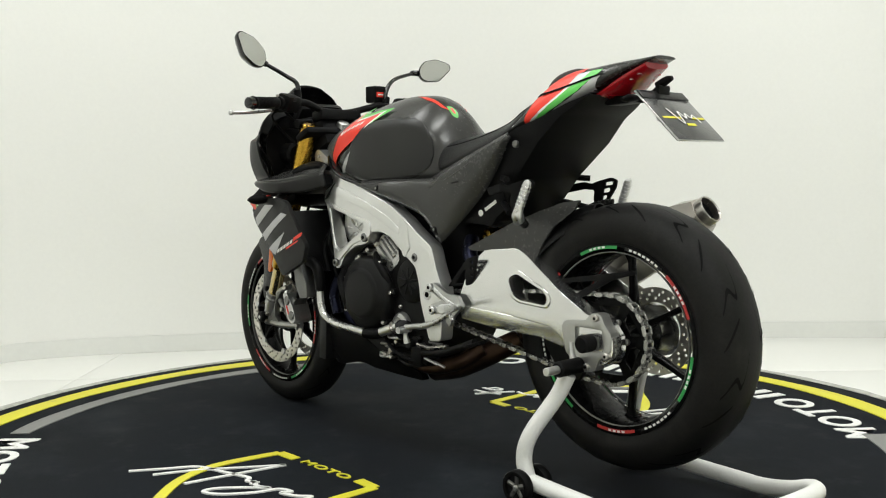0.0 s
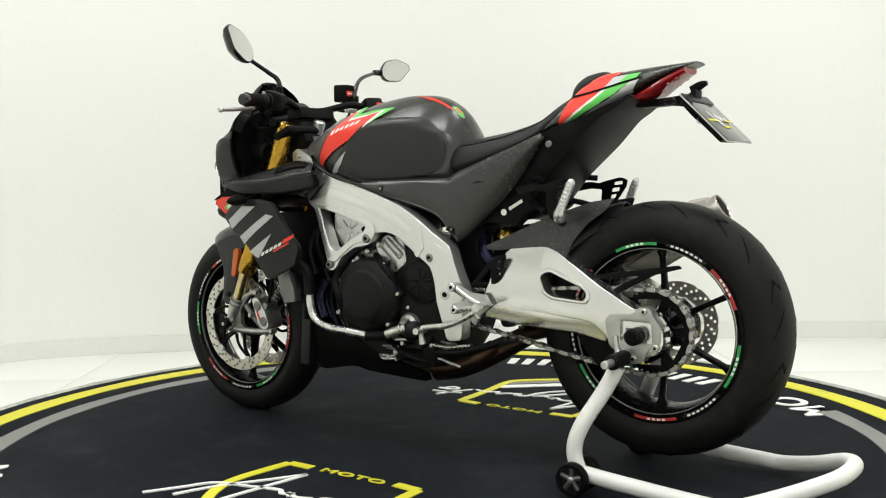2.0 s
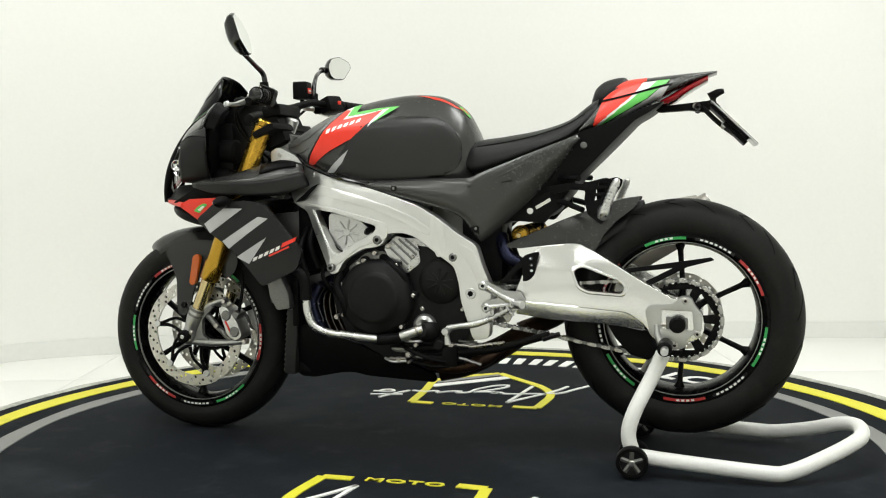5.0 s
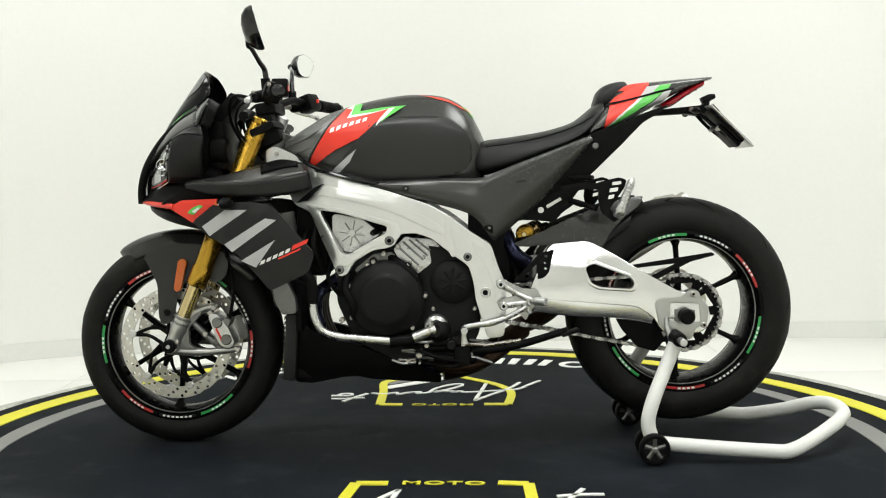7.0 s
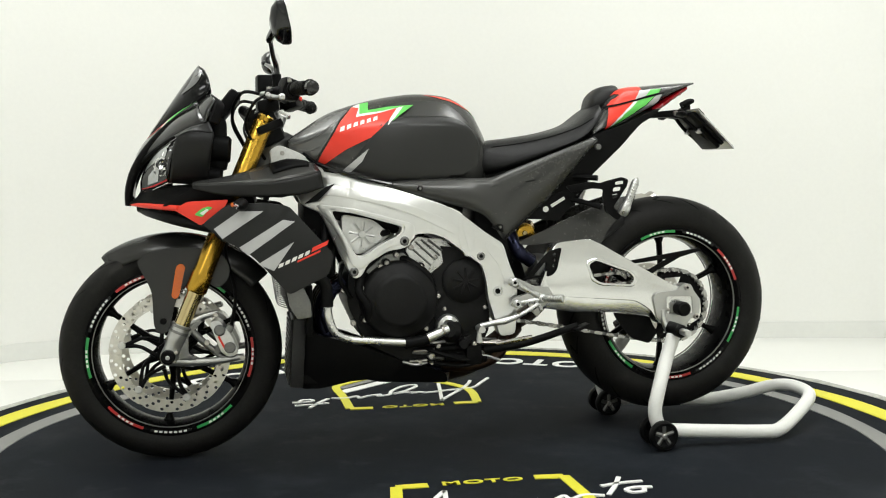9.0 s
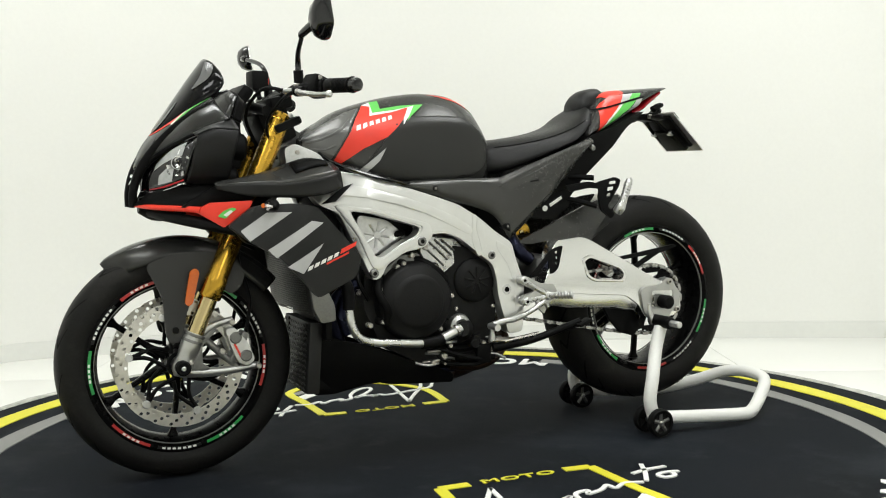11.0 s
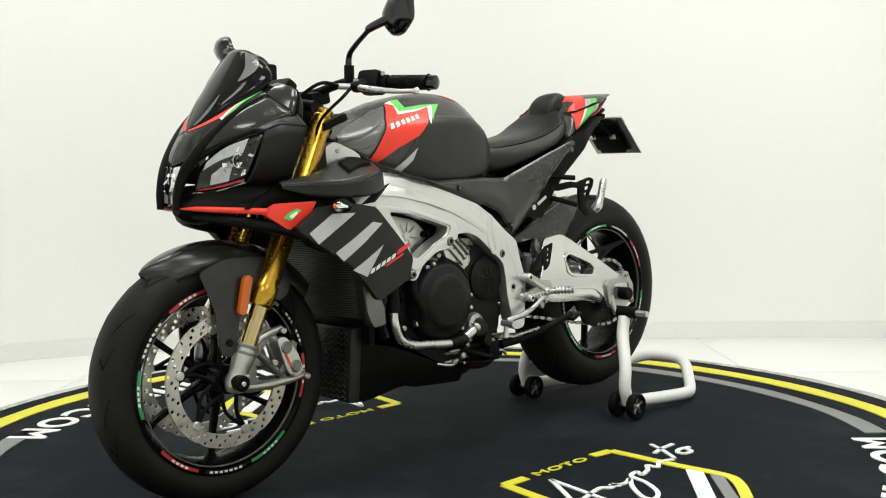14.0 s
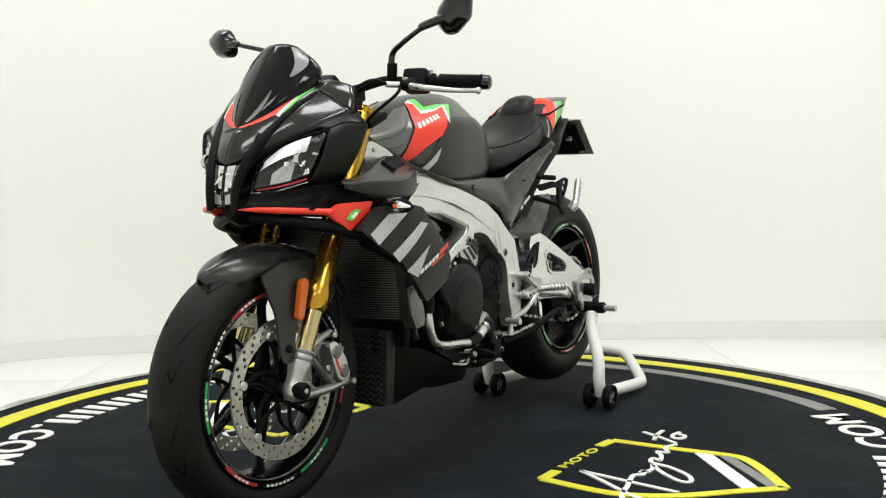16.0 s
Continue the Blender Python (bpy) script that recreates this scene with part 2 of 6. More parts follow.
def box(c, size, bevel=0.004, turn=(0, 0, 0), bm=None, segs=2):
    bm2 = bmesh.new()
    bmesh.ops.create_cube(bm2, size=1.0, matrix=Matrix.Diagonal((*size, 1)))
    if bevel:
        bmesh.ops.bevel(bm2, geom=bm2.edges[:], offset=bevel, segments=segs, profile=0.6, affect="EDGES", clamp_overlap=True)
    bm2.transform(pose(*c, *turn))
    if bm is None:
        return bm2
    me = bpy.data.meshes.new("scratch")
    bm2.to_mesh(me)
    bm2.free()
    bm.from_mesh(me)
    bpy.data.meshes.remove(me)
    return bm


def body(stations, seg=36, steps=5, yc=0.0, ridge=None):
    """A smooth hull along x. Stations: x, bottom z, top z, half width, squareness, and how far the top draws in."""
    rings = []
    for x, z0, z1, w, n, k in spline(stations, steps):
        ring = []
        for i in range(seg):
            a = i * math.tau / seg
            c, s = math.cos(a), math.sin(a)
            cy = math.copysign(abs(c) ** (2 / n), c)
            sz = math.copysign(abs(s) ** (2 / n), s)
            draw = sz * 0.5 + 0.5
            if ridge is not None:
                draw = 0.22 * (sz + 1) / (ridge + 1) if sz < ridge else 0.22 + 0.78 * (sz - ridge) / (1 - ridge)
            ring.append((x, yc + w * cy * (1 - k * draw), (z0 + z1) / 2 + (z1 - z0) / 2 * sz))
        rings.append(ring)
    return skin(rings)


def patch(outline, target, side="y", sign=1, off=0.0012, step=0.006):
    """A thin skin with the given outline that lies on target. side: the axis along which the outline is laid on."""
    from mathutils.bvhtree import BVHTree
    target.normal_update()
    tree = BVHTree.FromBMesh(target)
    bm = bmesh.new()
    vs = [bm.verts.new((a, b, 0)) for a, b in outline]
    es = [bm.edges.new((a, b)) for a, b in zip(vs, vs[1:] + vs[:1])]
    bmesh.ops.triangle_fill(bm, use_beauty=True, edges=es)
    for axis in (0, 1):
        lo = min(v.co[axis] for v in bm.verts)
        hi = max(v.co[axis] for v in bm.verts)
        k = lo + step
        while k < hi:
            co, no = Vector((0, 0, 0)), Vector((0, 0, 0))
            co[axis], no[axis] = k, 1
            bmesh.ops.bisect_plane(bm, geom=bm.verts[:] + bm.edges[:] + bm.faces[:], plane_co=co, plane_no=no)
            k += step
    drop = []
    for v in bm.verts:
        a, b = v.co.x, v.co.y
        o = Vector((a, 2 * sign, b)) if side == "y" else Vector((2 * sign, a, b)) if side == "x" else Vector((a, b, 2 * sign))
        d = Vector((0, -sign, 0)) if side == "y" else Vector((-sign, 0, 0)) if side == "x" else Vector((0, 0, -sign))
        loc, nor, _, _ = tree.ray_cast(o, d)
        if loc is None:
            drop.append(v)
        else:
            if nor.dot(d) > 0:
                nor = -nor
            v.co = loc + nor * off
    bmesh.ops.delete(bm, geom=drop, context="VERTS")
    return bm


def laid(target, pts, r, axis="x", sign=1, off=0.0, seg=8, steps=4):
    """A thin bar that follows the surface of target through pts."""
    from mathutils.bvhtree import BVHTree
    target.normal_update()
    tree = BVHTree.FromBMesh(target)
    out = []
    for a, b in spline(pts, 5):
        o, d = (Vector((2 * sign, a, b)), Vector((-sign, 0, 0))) if axis == "x" else (Vector((a, 2 * sign, b)), Vector((0, -sign, 0)))
        loc, nor, _, _ = tree.ray_cast(o, d)
        if loc is not None:
            out.append(loc + (nor if nor.dot(d) < 0 else -nor) * off)
    return tube(out, r, seg, smooth=False)


def ruled(a, b, nu=14, nv=5, bulge=0.0):
    """A function of (u, v) on the surface between two curves; bulge lifts its middle."""
    def even(pts):
        rows = spline(pts, 12) if len(pts) > 2 else spline(pts, 24)
        d = np.concatenate([[0], np.cumsum([np.linalg.norm(q - p) for p, q in zip(rows, rows[1:])])])
        return np.array(rows), d / d[-1]
    (ra, da), (rb, db) = even(a), even(b)

    def at(u, v, off=0.0):
        def raw(u, v):
            p = np.array([np.interp(u, da, ra[:, k]) for k in range(3)])
            q = np.array([np.interp(u, db, rb[:, k]) for k in range(3)])
            return p + (q - p) * v
        e = 0.02
        du = raw(min(u + e, 1), v) - raw(max(u - e, 0), v)
        dv = raw(u, min(v + e, 1)) - raw(u, max(v - e, 0))
        n = np.cross(du, dv)
        n = n / (np.linalg.norm(n) + 1e-9)
        n = n if n[1] + n[0] * 0.6 + n[2] * 0.4 > 0 else -n
        return Vector(raw(u, v) + n * (bulge * math.sin(math.pi * min(max(v, 0), 1)) + off))
    return at


def sheet(at, s=1, u0=0.0, u1=1.0, v0=(0.0, 0.0), v1=(1.0, 1.0), off=0.0, nu=14, nv=5, y0=0.0):
    """A piece of a ruled surface, from u0 to u1; v0 and v1 give its edges at both ends. s: which flank."""
    rows = []
    for i in range(nu + 1):
        t = i / nu
        lo, hi = v0[0] + (v0[1] - v0[0]) * t, v1[0] + (v1[1] - v1[0]) * t
        row = [at(u0 + (u1 - u0) * t, lo + (hi - lo) * j / nv, off) for j in range(nv + 1)]
        rows.append([(p.x, s * p.y + y0, p.z) for p in row])
    return skin(rows, cap=False, closed=False)


def mirrored(bm):
    m = bm.copy()
    for v in m.verts:
        v.co.y = -v.co.y
    return m


def thicken(ob, t, offset=-1.0):
    s = ob.modifiers.new("thickness", "SOLIDIFY")
    s.thickness, s.offset = t, offset
    return ob


# ------------------------------------------------------------ the room
def flat(pts, z, bm=None):
    bm = bm or bmesh.new()
    bm.faces.new([bm.verts.new((x, y, z)) for x, y in pts])
    return bm


FLOOR_Z = -0.03
WALL_LINE = spline([(-3.6, 6.5), (-3.7, 2.5), (-3.65, -0.4), (-3.2, -1.60), (-2.1, -1.85), (-0.9, -1.90), (0.4, -1.80), (1.3, -1.69), (1.80, -1.55), (2.05, -1.30), (2.75, -0.2), (3.3, 2.5), (3.4, 6.5)], 6)


def room():
    def strip(name, d0, d1, z0, z1, material, label=""):
        rings = []
        for i, p in enumerate(WALL_LINE):
            a, b = WALL_LINE[max(i - 1, 0)], WALL_LINE[min(i + 1, len(WALL_LINE) - 1)]
            t = Vector((b[0] - a[0], b[1] - a[1])).normalized()
            nx, ny = t.y, -t.x
            o = [(p[0] + nx * d, p[1] + ny * d) for d in (d0, d1)]
            rings.append([(*o[0], z0), (*o[1], z0), (*o[1], z1), (*o[0], z1)])
        return tagged(finish(name, skin(rings), material, None), label, kind="structure")

    strip("wall_back", 0.0, 0.12, FLOOR_Z - 0.01, CEIL, WALL, "plain white painted curved showroom wall")
    sk = strip("baseboard", -0.012, -0.002, FLOOR_Z, FLOOR_Z + 0.078, SKIRT, "low pale grey skirting along the white wall")
    bm = box((0, 6.56, CEIL / 2), (7.6, 0.12, CEIL + 0.1), 0)
    tagged(finish("wall_front", bm, WALL, None), "plain white painted wall behind the turntable", kind="structure")
    bm = box((0, 2.3, CEIL + 0.06), (8.4, 9.2, 0.12), 0)
    tagged(finish("ceiling", bm, CEILING, None), "plain white painted showroom ceiling", kind="structure")
    floor = tagged(finish("floor", box((0, 2.3, FLOOR_Z - 0.056), (8.4, 9.2, 0.1), 0), GROUT, None), "polished white floor tiles with thin joints", kind="structure")
    return floor


def floor_tiles(floor):
    s = 0.9
    me = None
    for i in range(-4, 5):
        for j in range(-3, 8):
            cx, cy = 1.02 + i * s, -0.62 + j * s
            if me is None:
                ob = finish("tile", box((0, 0, 0), (s - 0.003, s - 0.003, 0.006), 0.001), TILE, floor)
                me = ob.data
            else:
                ob = new("tile", me)
                ob.parent = floor
            ob.location = (cx, cy, FLOOR_Z - 0.0035)


def ceiling_panels():
    first = None
    for lx, ly in ((-1.5, -0.4), (1.5, -0.4), (-1.5, 2.2), (1.5, 2.2), (0.0, 0.9), (-1.5, 4.6), (1.5, 4.6)):
        if first is None:
            first = new("ceiling_light")
            tagged(first, "white rectangular light panel on the ceiling", "ceiling light", "ceiling light panels")
            part("frame", box((0, 0, -0.012), (1.24, 0.64, 0.022), 0.003), ALU, first)
            part("diffuser", box((0, 0, -0.026), (1.18, 0.58, 0.006), 0.002), PANEL_GLOW, first)
            first.matrix_basis = pose(lx, ly, CEIL)
        else:
            copy_thing(first, pose(lx, ly, CEIL))


# ------------------------------------------------------------ the turntable mat
def ribbon(pts, w, z, steps=8, h=0.0025, close=False):
    rows = spline(pts, steps) if steps else [np.array(p, float) for p in pts]
    rings = []
    for i, p in enumerate(rows):
        a, b = rows[max(i - 1, 0)], rows[min(i + 1, len(rows) - 1)]
        t = Vector((b[0] - a[0], b[1] - a[1]))
        t = t.normalized() if t.length > 1e-6 else Vector((1, 0))
        n = Vector((-t.y, t.x))
        ww = w[min(i * len(w) // len(rows), len(w) - 1)] if isinstance(w, (list, tuple)) else w
        l, r = Vector(p[:2]) + n * ww / 2, Vector(p[:2]) - n * ww / 2
        rings.append([(l.x, l.y, z), (r.x, r.y, z), (r.x, r.y, z + h), (l.x, l.y, z + h)])
    return skin(rings)


def turn2(pts, half):
    return [(-x, -y) for x, y in pts] if half else pts


def lettering(text, size, bold=0.0):
    """Flat letters of the built-in font as a mesh, with the first letter's foot at the origin."""
    cu = bpy.data.curves.new("lettering", "FONT")
    cu.body, cu.size, cu.offset, cu.space_character, cu.extrude = text, size, bold, 1.12, 0.0012
    ob = new("lettering", cu)
    me = bpy.data.meshes.new_from_object(ob.evaluated_get(bpy.context.evaluated_depsgraph_get()))
    bm = bmesh.new()
    bm.from_mesh(me)
    bpy.data.objects.remove(ob)
    bpy.data.curves.remove(cu)
    bpy.data.meshes.remove(me)
    return bm


def turntable():
    table = tagged(new("turntable_mat"), "round dark turntable mat printed with yellow, grey and white marks", "turntable")
    prof = [(0.0001, -0.026), (1.548, -0.026), (1.551, -0.008), (1.548, -0.004), (0.0001, -0.004)]
    rings = [[(r * math.cos(a), r * math.sin(a), z) for r, z in prof] for a in (k * math.tau / 128 for k in range(128))]
    part("mat_disc", skin(rings, cap=False, closed=False, loop=True), MAT_RUBBER, table)
    # worn edge of the platform, with flaked paint standing up here and there
    rnd = random.Random(11)
    rings = []
    for k in range(256):
        a = k * math.tau / 256
        w = 0.006 * math.sin(k * 0.85) + 0.004 * math.sin(k * 0.31 + 1) + rnd.uniform(-0.003, 0.003)
        e = rnd.uniform(-0.003, 0.004)
        rings.append([(r * math.cos(a), r * math.sin(a), z) for r, z in ((1.553 + e, -0.028), (1.553 + e, -0.004), (1.560 + e, -0.001 + rnd.uniform(0, 0.002)), (1.585, -0.003), (1.612 + w, -0.010), (1.620 + w, -0.029))])
    part("platform_rim", skin(rings, cap=False, closed=False, loop=True), RIM_STONE, table, "worn grey rim with flaked paint")
    cx, cy = 0.014, 0.007   # the prints lie a little off the axis

    def waver(r, a):
        return r + 0.004 * math.sin(3 * a + 0.6) + 0.0035 * math.sin(7 * a + 2.0) + 0.0022 * math.sin(17 * a)

    def ring(name, r0, r1, a0, a1, material, label, seg=96):
        rings = []
        for k in range(seg + 1):
            a = radians(a0 + (a1 - a0) * k / seg)
            c, s = math.cos(a), math.sin(a)
            q0, q1 = waver(r0, a), waver(r1, a + 0.15)
            rings.append([(cx + r * c, cy + r * s, z) for r, z in ((q0, -0.0042), (q1, -0.0042), (q1, -0.0012), (q0, -0.0012))])
        return part(name, skin(rings), material, table, label)

    ring("yellow_ring", 1.398, 1.472, 0, 360, YELLOW, "yellow printed ring with an uneven hand-cut edge", 192)
    for a0 in (139.4, -44.2):
        ring("grey_arc", 1.250, 1.314, a0, a0 + 90, GREY_PRINT, "grey printed arc")

    def bent(bm, a0, r0):
        """Lays flat letters along a circle, feet outwards."""
        for v in bm.verts:
            a, r = a0 + v.co.x / 1.25, r0 - v.co.y
            v.co = Vector((cx + r * math.cos(a), cy + r * math.sin(a), -0.0026 + v.co.z))
        return bm

    cap = 0.165
    for base in (48.2, 227.2):
        a0 = radians(base)
        word = lettering("MOTO", cap, 0.004)
        w = max(v.co.x for v in word.verts)
        part("white_lettering", bent(word, a0, 1.306), WHITE_PRINT, table, "white printed word", angle=60)
        tail = lettering("COM", cap, 0.004)
        wt = max(v.co.x for v in tail.verts)
        a2 = radians(base + 88.6) - wt / 1.25
        part("white_lettering", bent(tail, a2, 1.306), WHITE_PRINT, table, "white printed word", angle=60)
        a1 = a0 + (w + 0.03) / 1.25
        end = a2 - 0.055
        cell = (end - a1) / 7
        for k in range(8):
            for k0, k1 in (((0.10, 0.36), (0.58, 0.84)) if k < 7 else ((0.12, 0.34),)):
                lo, hi = (1.188, 1.306) if k < 7 else (1.284, 1.306)
                rings = []
                for j in range(3):
                    t = a1 + cell * (k + k0 + (k1 - k0) * j / 2)
                    rings.append([(cx + r * math.cos(t), cy + r * math.sin(t), z) for r, z in ((lo, -0.0042), (hi, -0.0042), (hi, -0.0012), (lo, -0.0012))])
                part("white_bar", skin(rings), WHITE_PRINT, table, "white printed bar")
    for half in (False, True):
        z = -0.0042
        left = [(0.105, 0.440), (0.186, 0.443), (0.196, 0.60), (0.178, 0.69), (0.120, 0.785), (0.010, 0.890), (-0.075, 0.975)]
        right = [(-0.172, 0.424), (-0.248, 0.428), (-0.262, 0.62), (-0.280, 0.765), (-0.258, 0.822), (-0.180, 0.895), (-0.075, 0.975)]
        for side in (left, right):
            part("shield_outline", ribbon(turn2(side, half)[1:], 0.030, z, 6, 0.003), YELLOW, table, "yellow printed shield outline")
            part("shield_corner", ribbon(turn2(side[:2], half), 0.030, z, 1, 0.0029), YELLOW, table, "yellow printed corner")
        word = lettering("MOTO", 0.046, 0.0008)
        w = max(v.co.x for v in word.verts)
        for v in word.verts:
            x, y = 0.072 - v.co.x * 0.212 / w, 0.448 - 0.006 * v.co.x / w - v.co.y * 0.82
            v.co = Vector((-x if half else x, -y if half else y, -0.0026 + v.co.z))
        part("yellow_lettering", word, YELLOW, table, "small yellow printed word", angle=60)
        part("white_band", ribbon(turn2([(-0.262, 0.692), (-0.020, 0.912)], half), 0.043, z, 1, 0.0026), WHITE_PRINT, table, "white diagonal band")
        part("grey_band", ribbon(turn2([(-0.266, 0.757), (-0.072, 0.948)], half), 0.032, z, 1, 0.0026), GREY_PRINT, table, "grey diagonal band")
        strokes = (
            [(0.100, 0.772), (0.088, 0.65), (0.071, 0.493)],
            [(0.071, 0.493), (0.12, 0.58), (0.177, 0.675), (0.206, 0.74), (0.225, 0.80)],
            [(0.300, 0.834), (0.255, 0.75), (0.213, 0.677), (0.12, 0.648), (0.037, 0.624), (0.012, 0.640), (-0.02, 0.626)],
            [(-0.02, 0.645), (0.0, 0.628), (-0.04, 0.642), (-0.080, 0.627), (-0.035, 0.668), (0.011, 0.734), (0.004, 0.765), (-0.042, 0.740), (-0.084, 0.673), (-0.10, 0.615), (-0.140, 0.602), (-0.13, 0.625), (-0.175, 0.610), (-0.205, 0.585), (-0.215, 0.612), (-0.255, 0.588), (-0.303, 0.599)],
            [(-0.430, 0.506), (-0.37, 0.512), (-0.316, 0.527)],
            [(-0.382, 0.465), (-0.352, 0.53), (-0.315, 0.594)],
            [(-0.438, 0.556), (-0.395, 0.552), (-0.368, 0.566), (-0.376, 0.588), (-0.405, 0.585), (-0.415, 0.562)],
        )
        for s in strokes:
            part("white_stroke", ribbon(turn2(s, half), 0.0125, z, 6, 0.0036), WHITE_PRINT, table, "thin white script stroke")
    return table


# ------------------------------------------------------------ the motorcycle
FW = (0.763, 0.297, 0.300)   # front wheel: x, z, radius
RW = (-0.683, 0.378, 0.323)  # rear wheel
STEER = Matrix.Translation((0.60, 0, 0)) @ Matrix.Rotation(radians(-2.5), 4, "Z") @ Matrix.Translation((-0.60, 0, 0))


def steered(bm):
    bm.transform(STEER)
    return bm


def both(name, bm, material, parent, label="", front=False, angle=38):
    """The same part on both flanks."""
    m = mirrored(bm)
    a, b = (steered(bm), steered(m)) if front else (bm, m)
    return part(name, a, material, parent, label, angle), part(name, b, material, parent, label, angle)


def tyre_profile(r, w, rim, h=12):
    out = []
    for i in range(h + 1):
        a = math.pi * (i / h - 0.5)
        s = math.sin(a)
        out.append((r - (1 - math.cos(a)) * w * 0.37 * (0.75 + 0.25 * abs(s)), w * 0.5 * math.copysign(abs(s) ** 0.85, s)))
    flank = [(rim + 0.020, w * 0.488), (rim + 0.008, w * 0.458), (rim + 0.001, w * 0.43), (rim - 0.004, w * 0.36)]
    return [(q, -y) for q, y in flank[::-1]] + out + flank


def crown(r, w, s):
    """Tyre radius and y at s from -1 to 1 across the tread."""
    a = math.asin(max(-1, min(1, s)))
    return r - (1 - math.cos(a)) * w * 0.37 * (0.75 + 0.25 * abs(s)), w * 0.5 * math.copysign(abs(s) ** 0.85, s)


def groove(cx, cz, r, w, pts, bm, width=0.006):
    """A thin dark strip painting a cut's shade along pts of (angle in degrees, place across the tread)."""
    rows = spline([(a, s) for a, s in pts], 6)
    top, n = [], len(rows)
    for i, (a, s) in enumerate(rows):
        wid = width * (0.35 + 0.65 * math.sin(math.pi * (i + 0.5) / n))
        ring = []
        for d in (-0.5, 0.5):
            rr, y = crown(r, w, s)
            t = radians(a) + d * wid / rr
            ring.append((cx + (rr + 0.0007) * math.cos(t), y * 1.004, cz + (rr + 0.0007) * math.sin(t)))
        top.append(ring)
    skin(top, cap=False, closed=False, bm=bm)


def wheel(bike, cx, cz, r, w, rim, front):
    st = steered if front else (lambda b: b)
    name = "front_wheel" if front else "rear_wheel"
    tyre_bm = lathe(tyre_profile(r, w, rim), cx, cz, 96, closed=False)
    hub = part(name, st(lathe([(0.024, -0.07), (0.034, -0.07), (0.036, -0.03), (0.03, 0.0), (0.036, 0.03), (0.034, 0.07), (0.024, 0.07)], cx, cz, 32)), WHEEL_M, bike, "black cast wheel")
    tyre = part("tyre", st(tyre_bm), RUBBER, hub, "black road tyre with shallow tread cuts")
    g = bmesh.new()
    n = 9 if front else 10
    for k in range(n):
        a = k * 360 / n
        d = 360 / n
        for sgn in (-1, 1):
            o = 0.0 if sgn > 0 else d * 0.5
            groove(cx, cz, r, w, [(a + o, sgn * 0.16), (a + o + d * 0.38, sgn * 0.30), (a + o + d * 0.30, sgn * 0.52), (a + o + d * 0.55, sgn * 0.78)], g, 0.012 if front else 0.014)
            groove(cx, cz, r, w, [(a + o + d * 0.62, sgn * 0.40), (a + o + d * 0.78, sgn * 0.62), (a + o + d * 0.98, sgn * 0.84)], g, 0.0095 if front else 0.011)
    part("groove_shade", st(g), GROOVE, hub)
    b = w * 0.425
    barrel = [(rim, -b), (rim + 0.004, -b - 0.004), (rim - 0.005, -b - 0.006), (rim - 0.014, -b + 0.004), (rim - 0.02, -b + 0.014), (rim - 0.028, -b * 0.4), (rim - 0.028, b * 0.4), (rim - 0.02, b - 0.014), (rim - 0.014, b - 0.004), (rim - 0.005, b + 0.006), (rim + 0.004, b + 0.004), (rim, b)]
    part("rim", st(lathe(barrel, cx, cz, 96)), WHEEL_M, hub, "gloss black rim")
    for k in range(6):
        a = radians(k * 60 + (33 if front else 30))
        u, v = Vector((math.cos(a), 0, math.sin(a))), Vector((-math.sin(a), 0, math.cos(a)))
        c = Vector((cx, 0, cz))
        rings = []
        for q, ww, hh, off in ((0.026, 0.014, 0.024, 0.0), (0.07, 0.009, 0.017, 0.004), (0.13, 0.007, 0.012, 0.0), (rim - 0.045, 0.008, 0.011, -0.004), (rim - 0.022, 0.018, 0.018, -0.006)):
            sgn = 1 if k % 2 else -1
            o = c + u * q + v * off * sgn
            rings.append([o + v * ww * math.copysign(abs(math.cos(t)) ** 0.7, math.cos(t)) + Vector((0, 1, 0)) * hh * math.copysign(abs(math.sin(t)) ** 0.7, math.sin(t)) for t in (j * math.tau / 12 for j in range(12))])
        part("spoke", st(skin(rings)), WHEEL_M, hub)
    # colour bands round the edge of the rim, on both flanks
    seq = ((DECAL_RED, 220), (MATT_BLACK, 254), (DECAL_GREEN, 287)) if front else ((DECAL_GREEN, 87), (MATT_BLACK, 52), (DECAL_RED, 18))
    for side in (1, -1):
        for rep in range(3):
            for material, a0 in seq:
                s0 = 180 - (a0 + rep * 120)
                y = side * (b + 0.0062)
                bm = arc(cx, cz, rim - 0.0105, rim - 0.003, y, y + side * 0.001, s0, s0 - 29, 8)
                part("rim_band", st(bm), material, hub)
                for j in range(7 if material is MATT_BLACK else 4):
                    t0 = s0 - (3 if material is MATT_BLACK else 9) - j * 3.4
                    mark = arc(cx, cz, rim - 0.009, rim - 0.004, y + side * 0.001, y + side * 0.0017, t0, t0 - 2.1, 2)
                    part("mark", st(mark), WHITE, hub)
        line = lathe([(rim - 0.0195, side * (b - 0.004)), (rim - 0.0175, side * (b - 0.004)), (rim - 0.0175, side * (b + 0.002)), (rim - 0.0195, side * (b + 0.002))], cx, cz, 72)
        part("rim_line", st(line), DARK_ALU, hub, "thin bright rim line")
    return hub


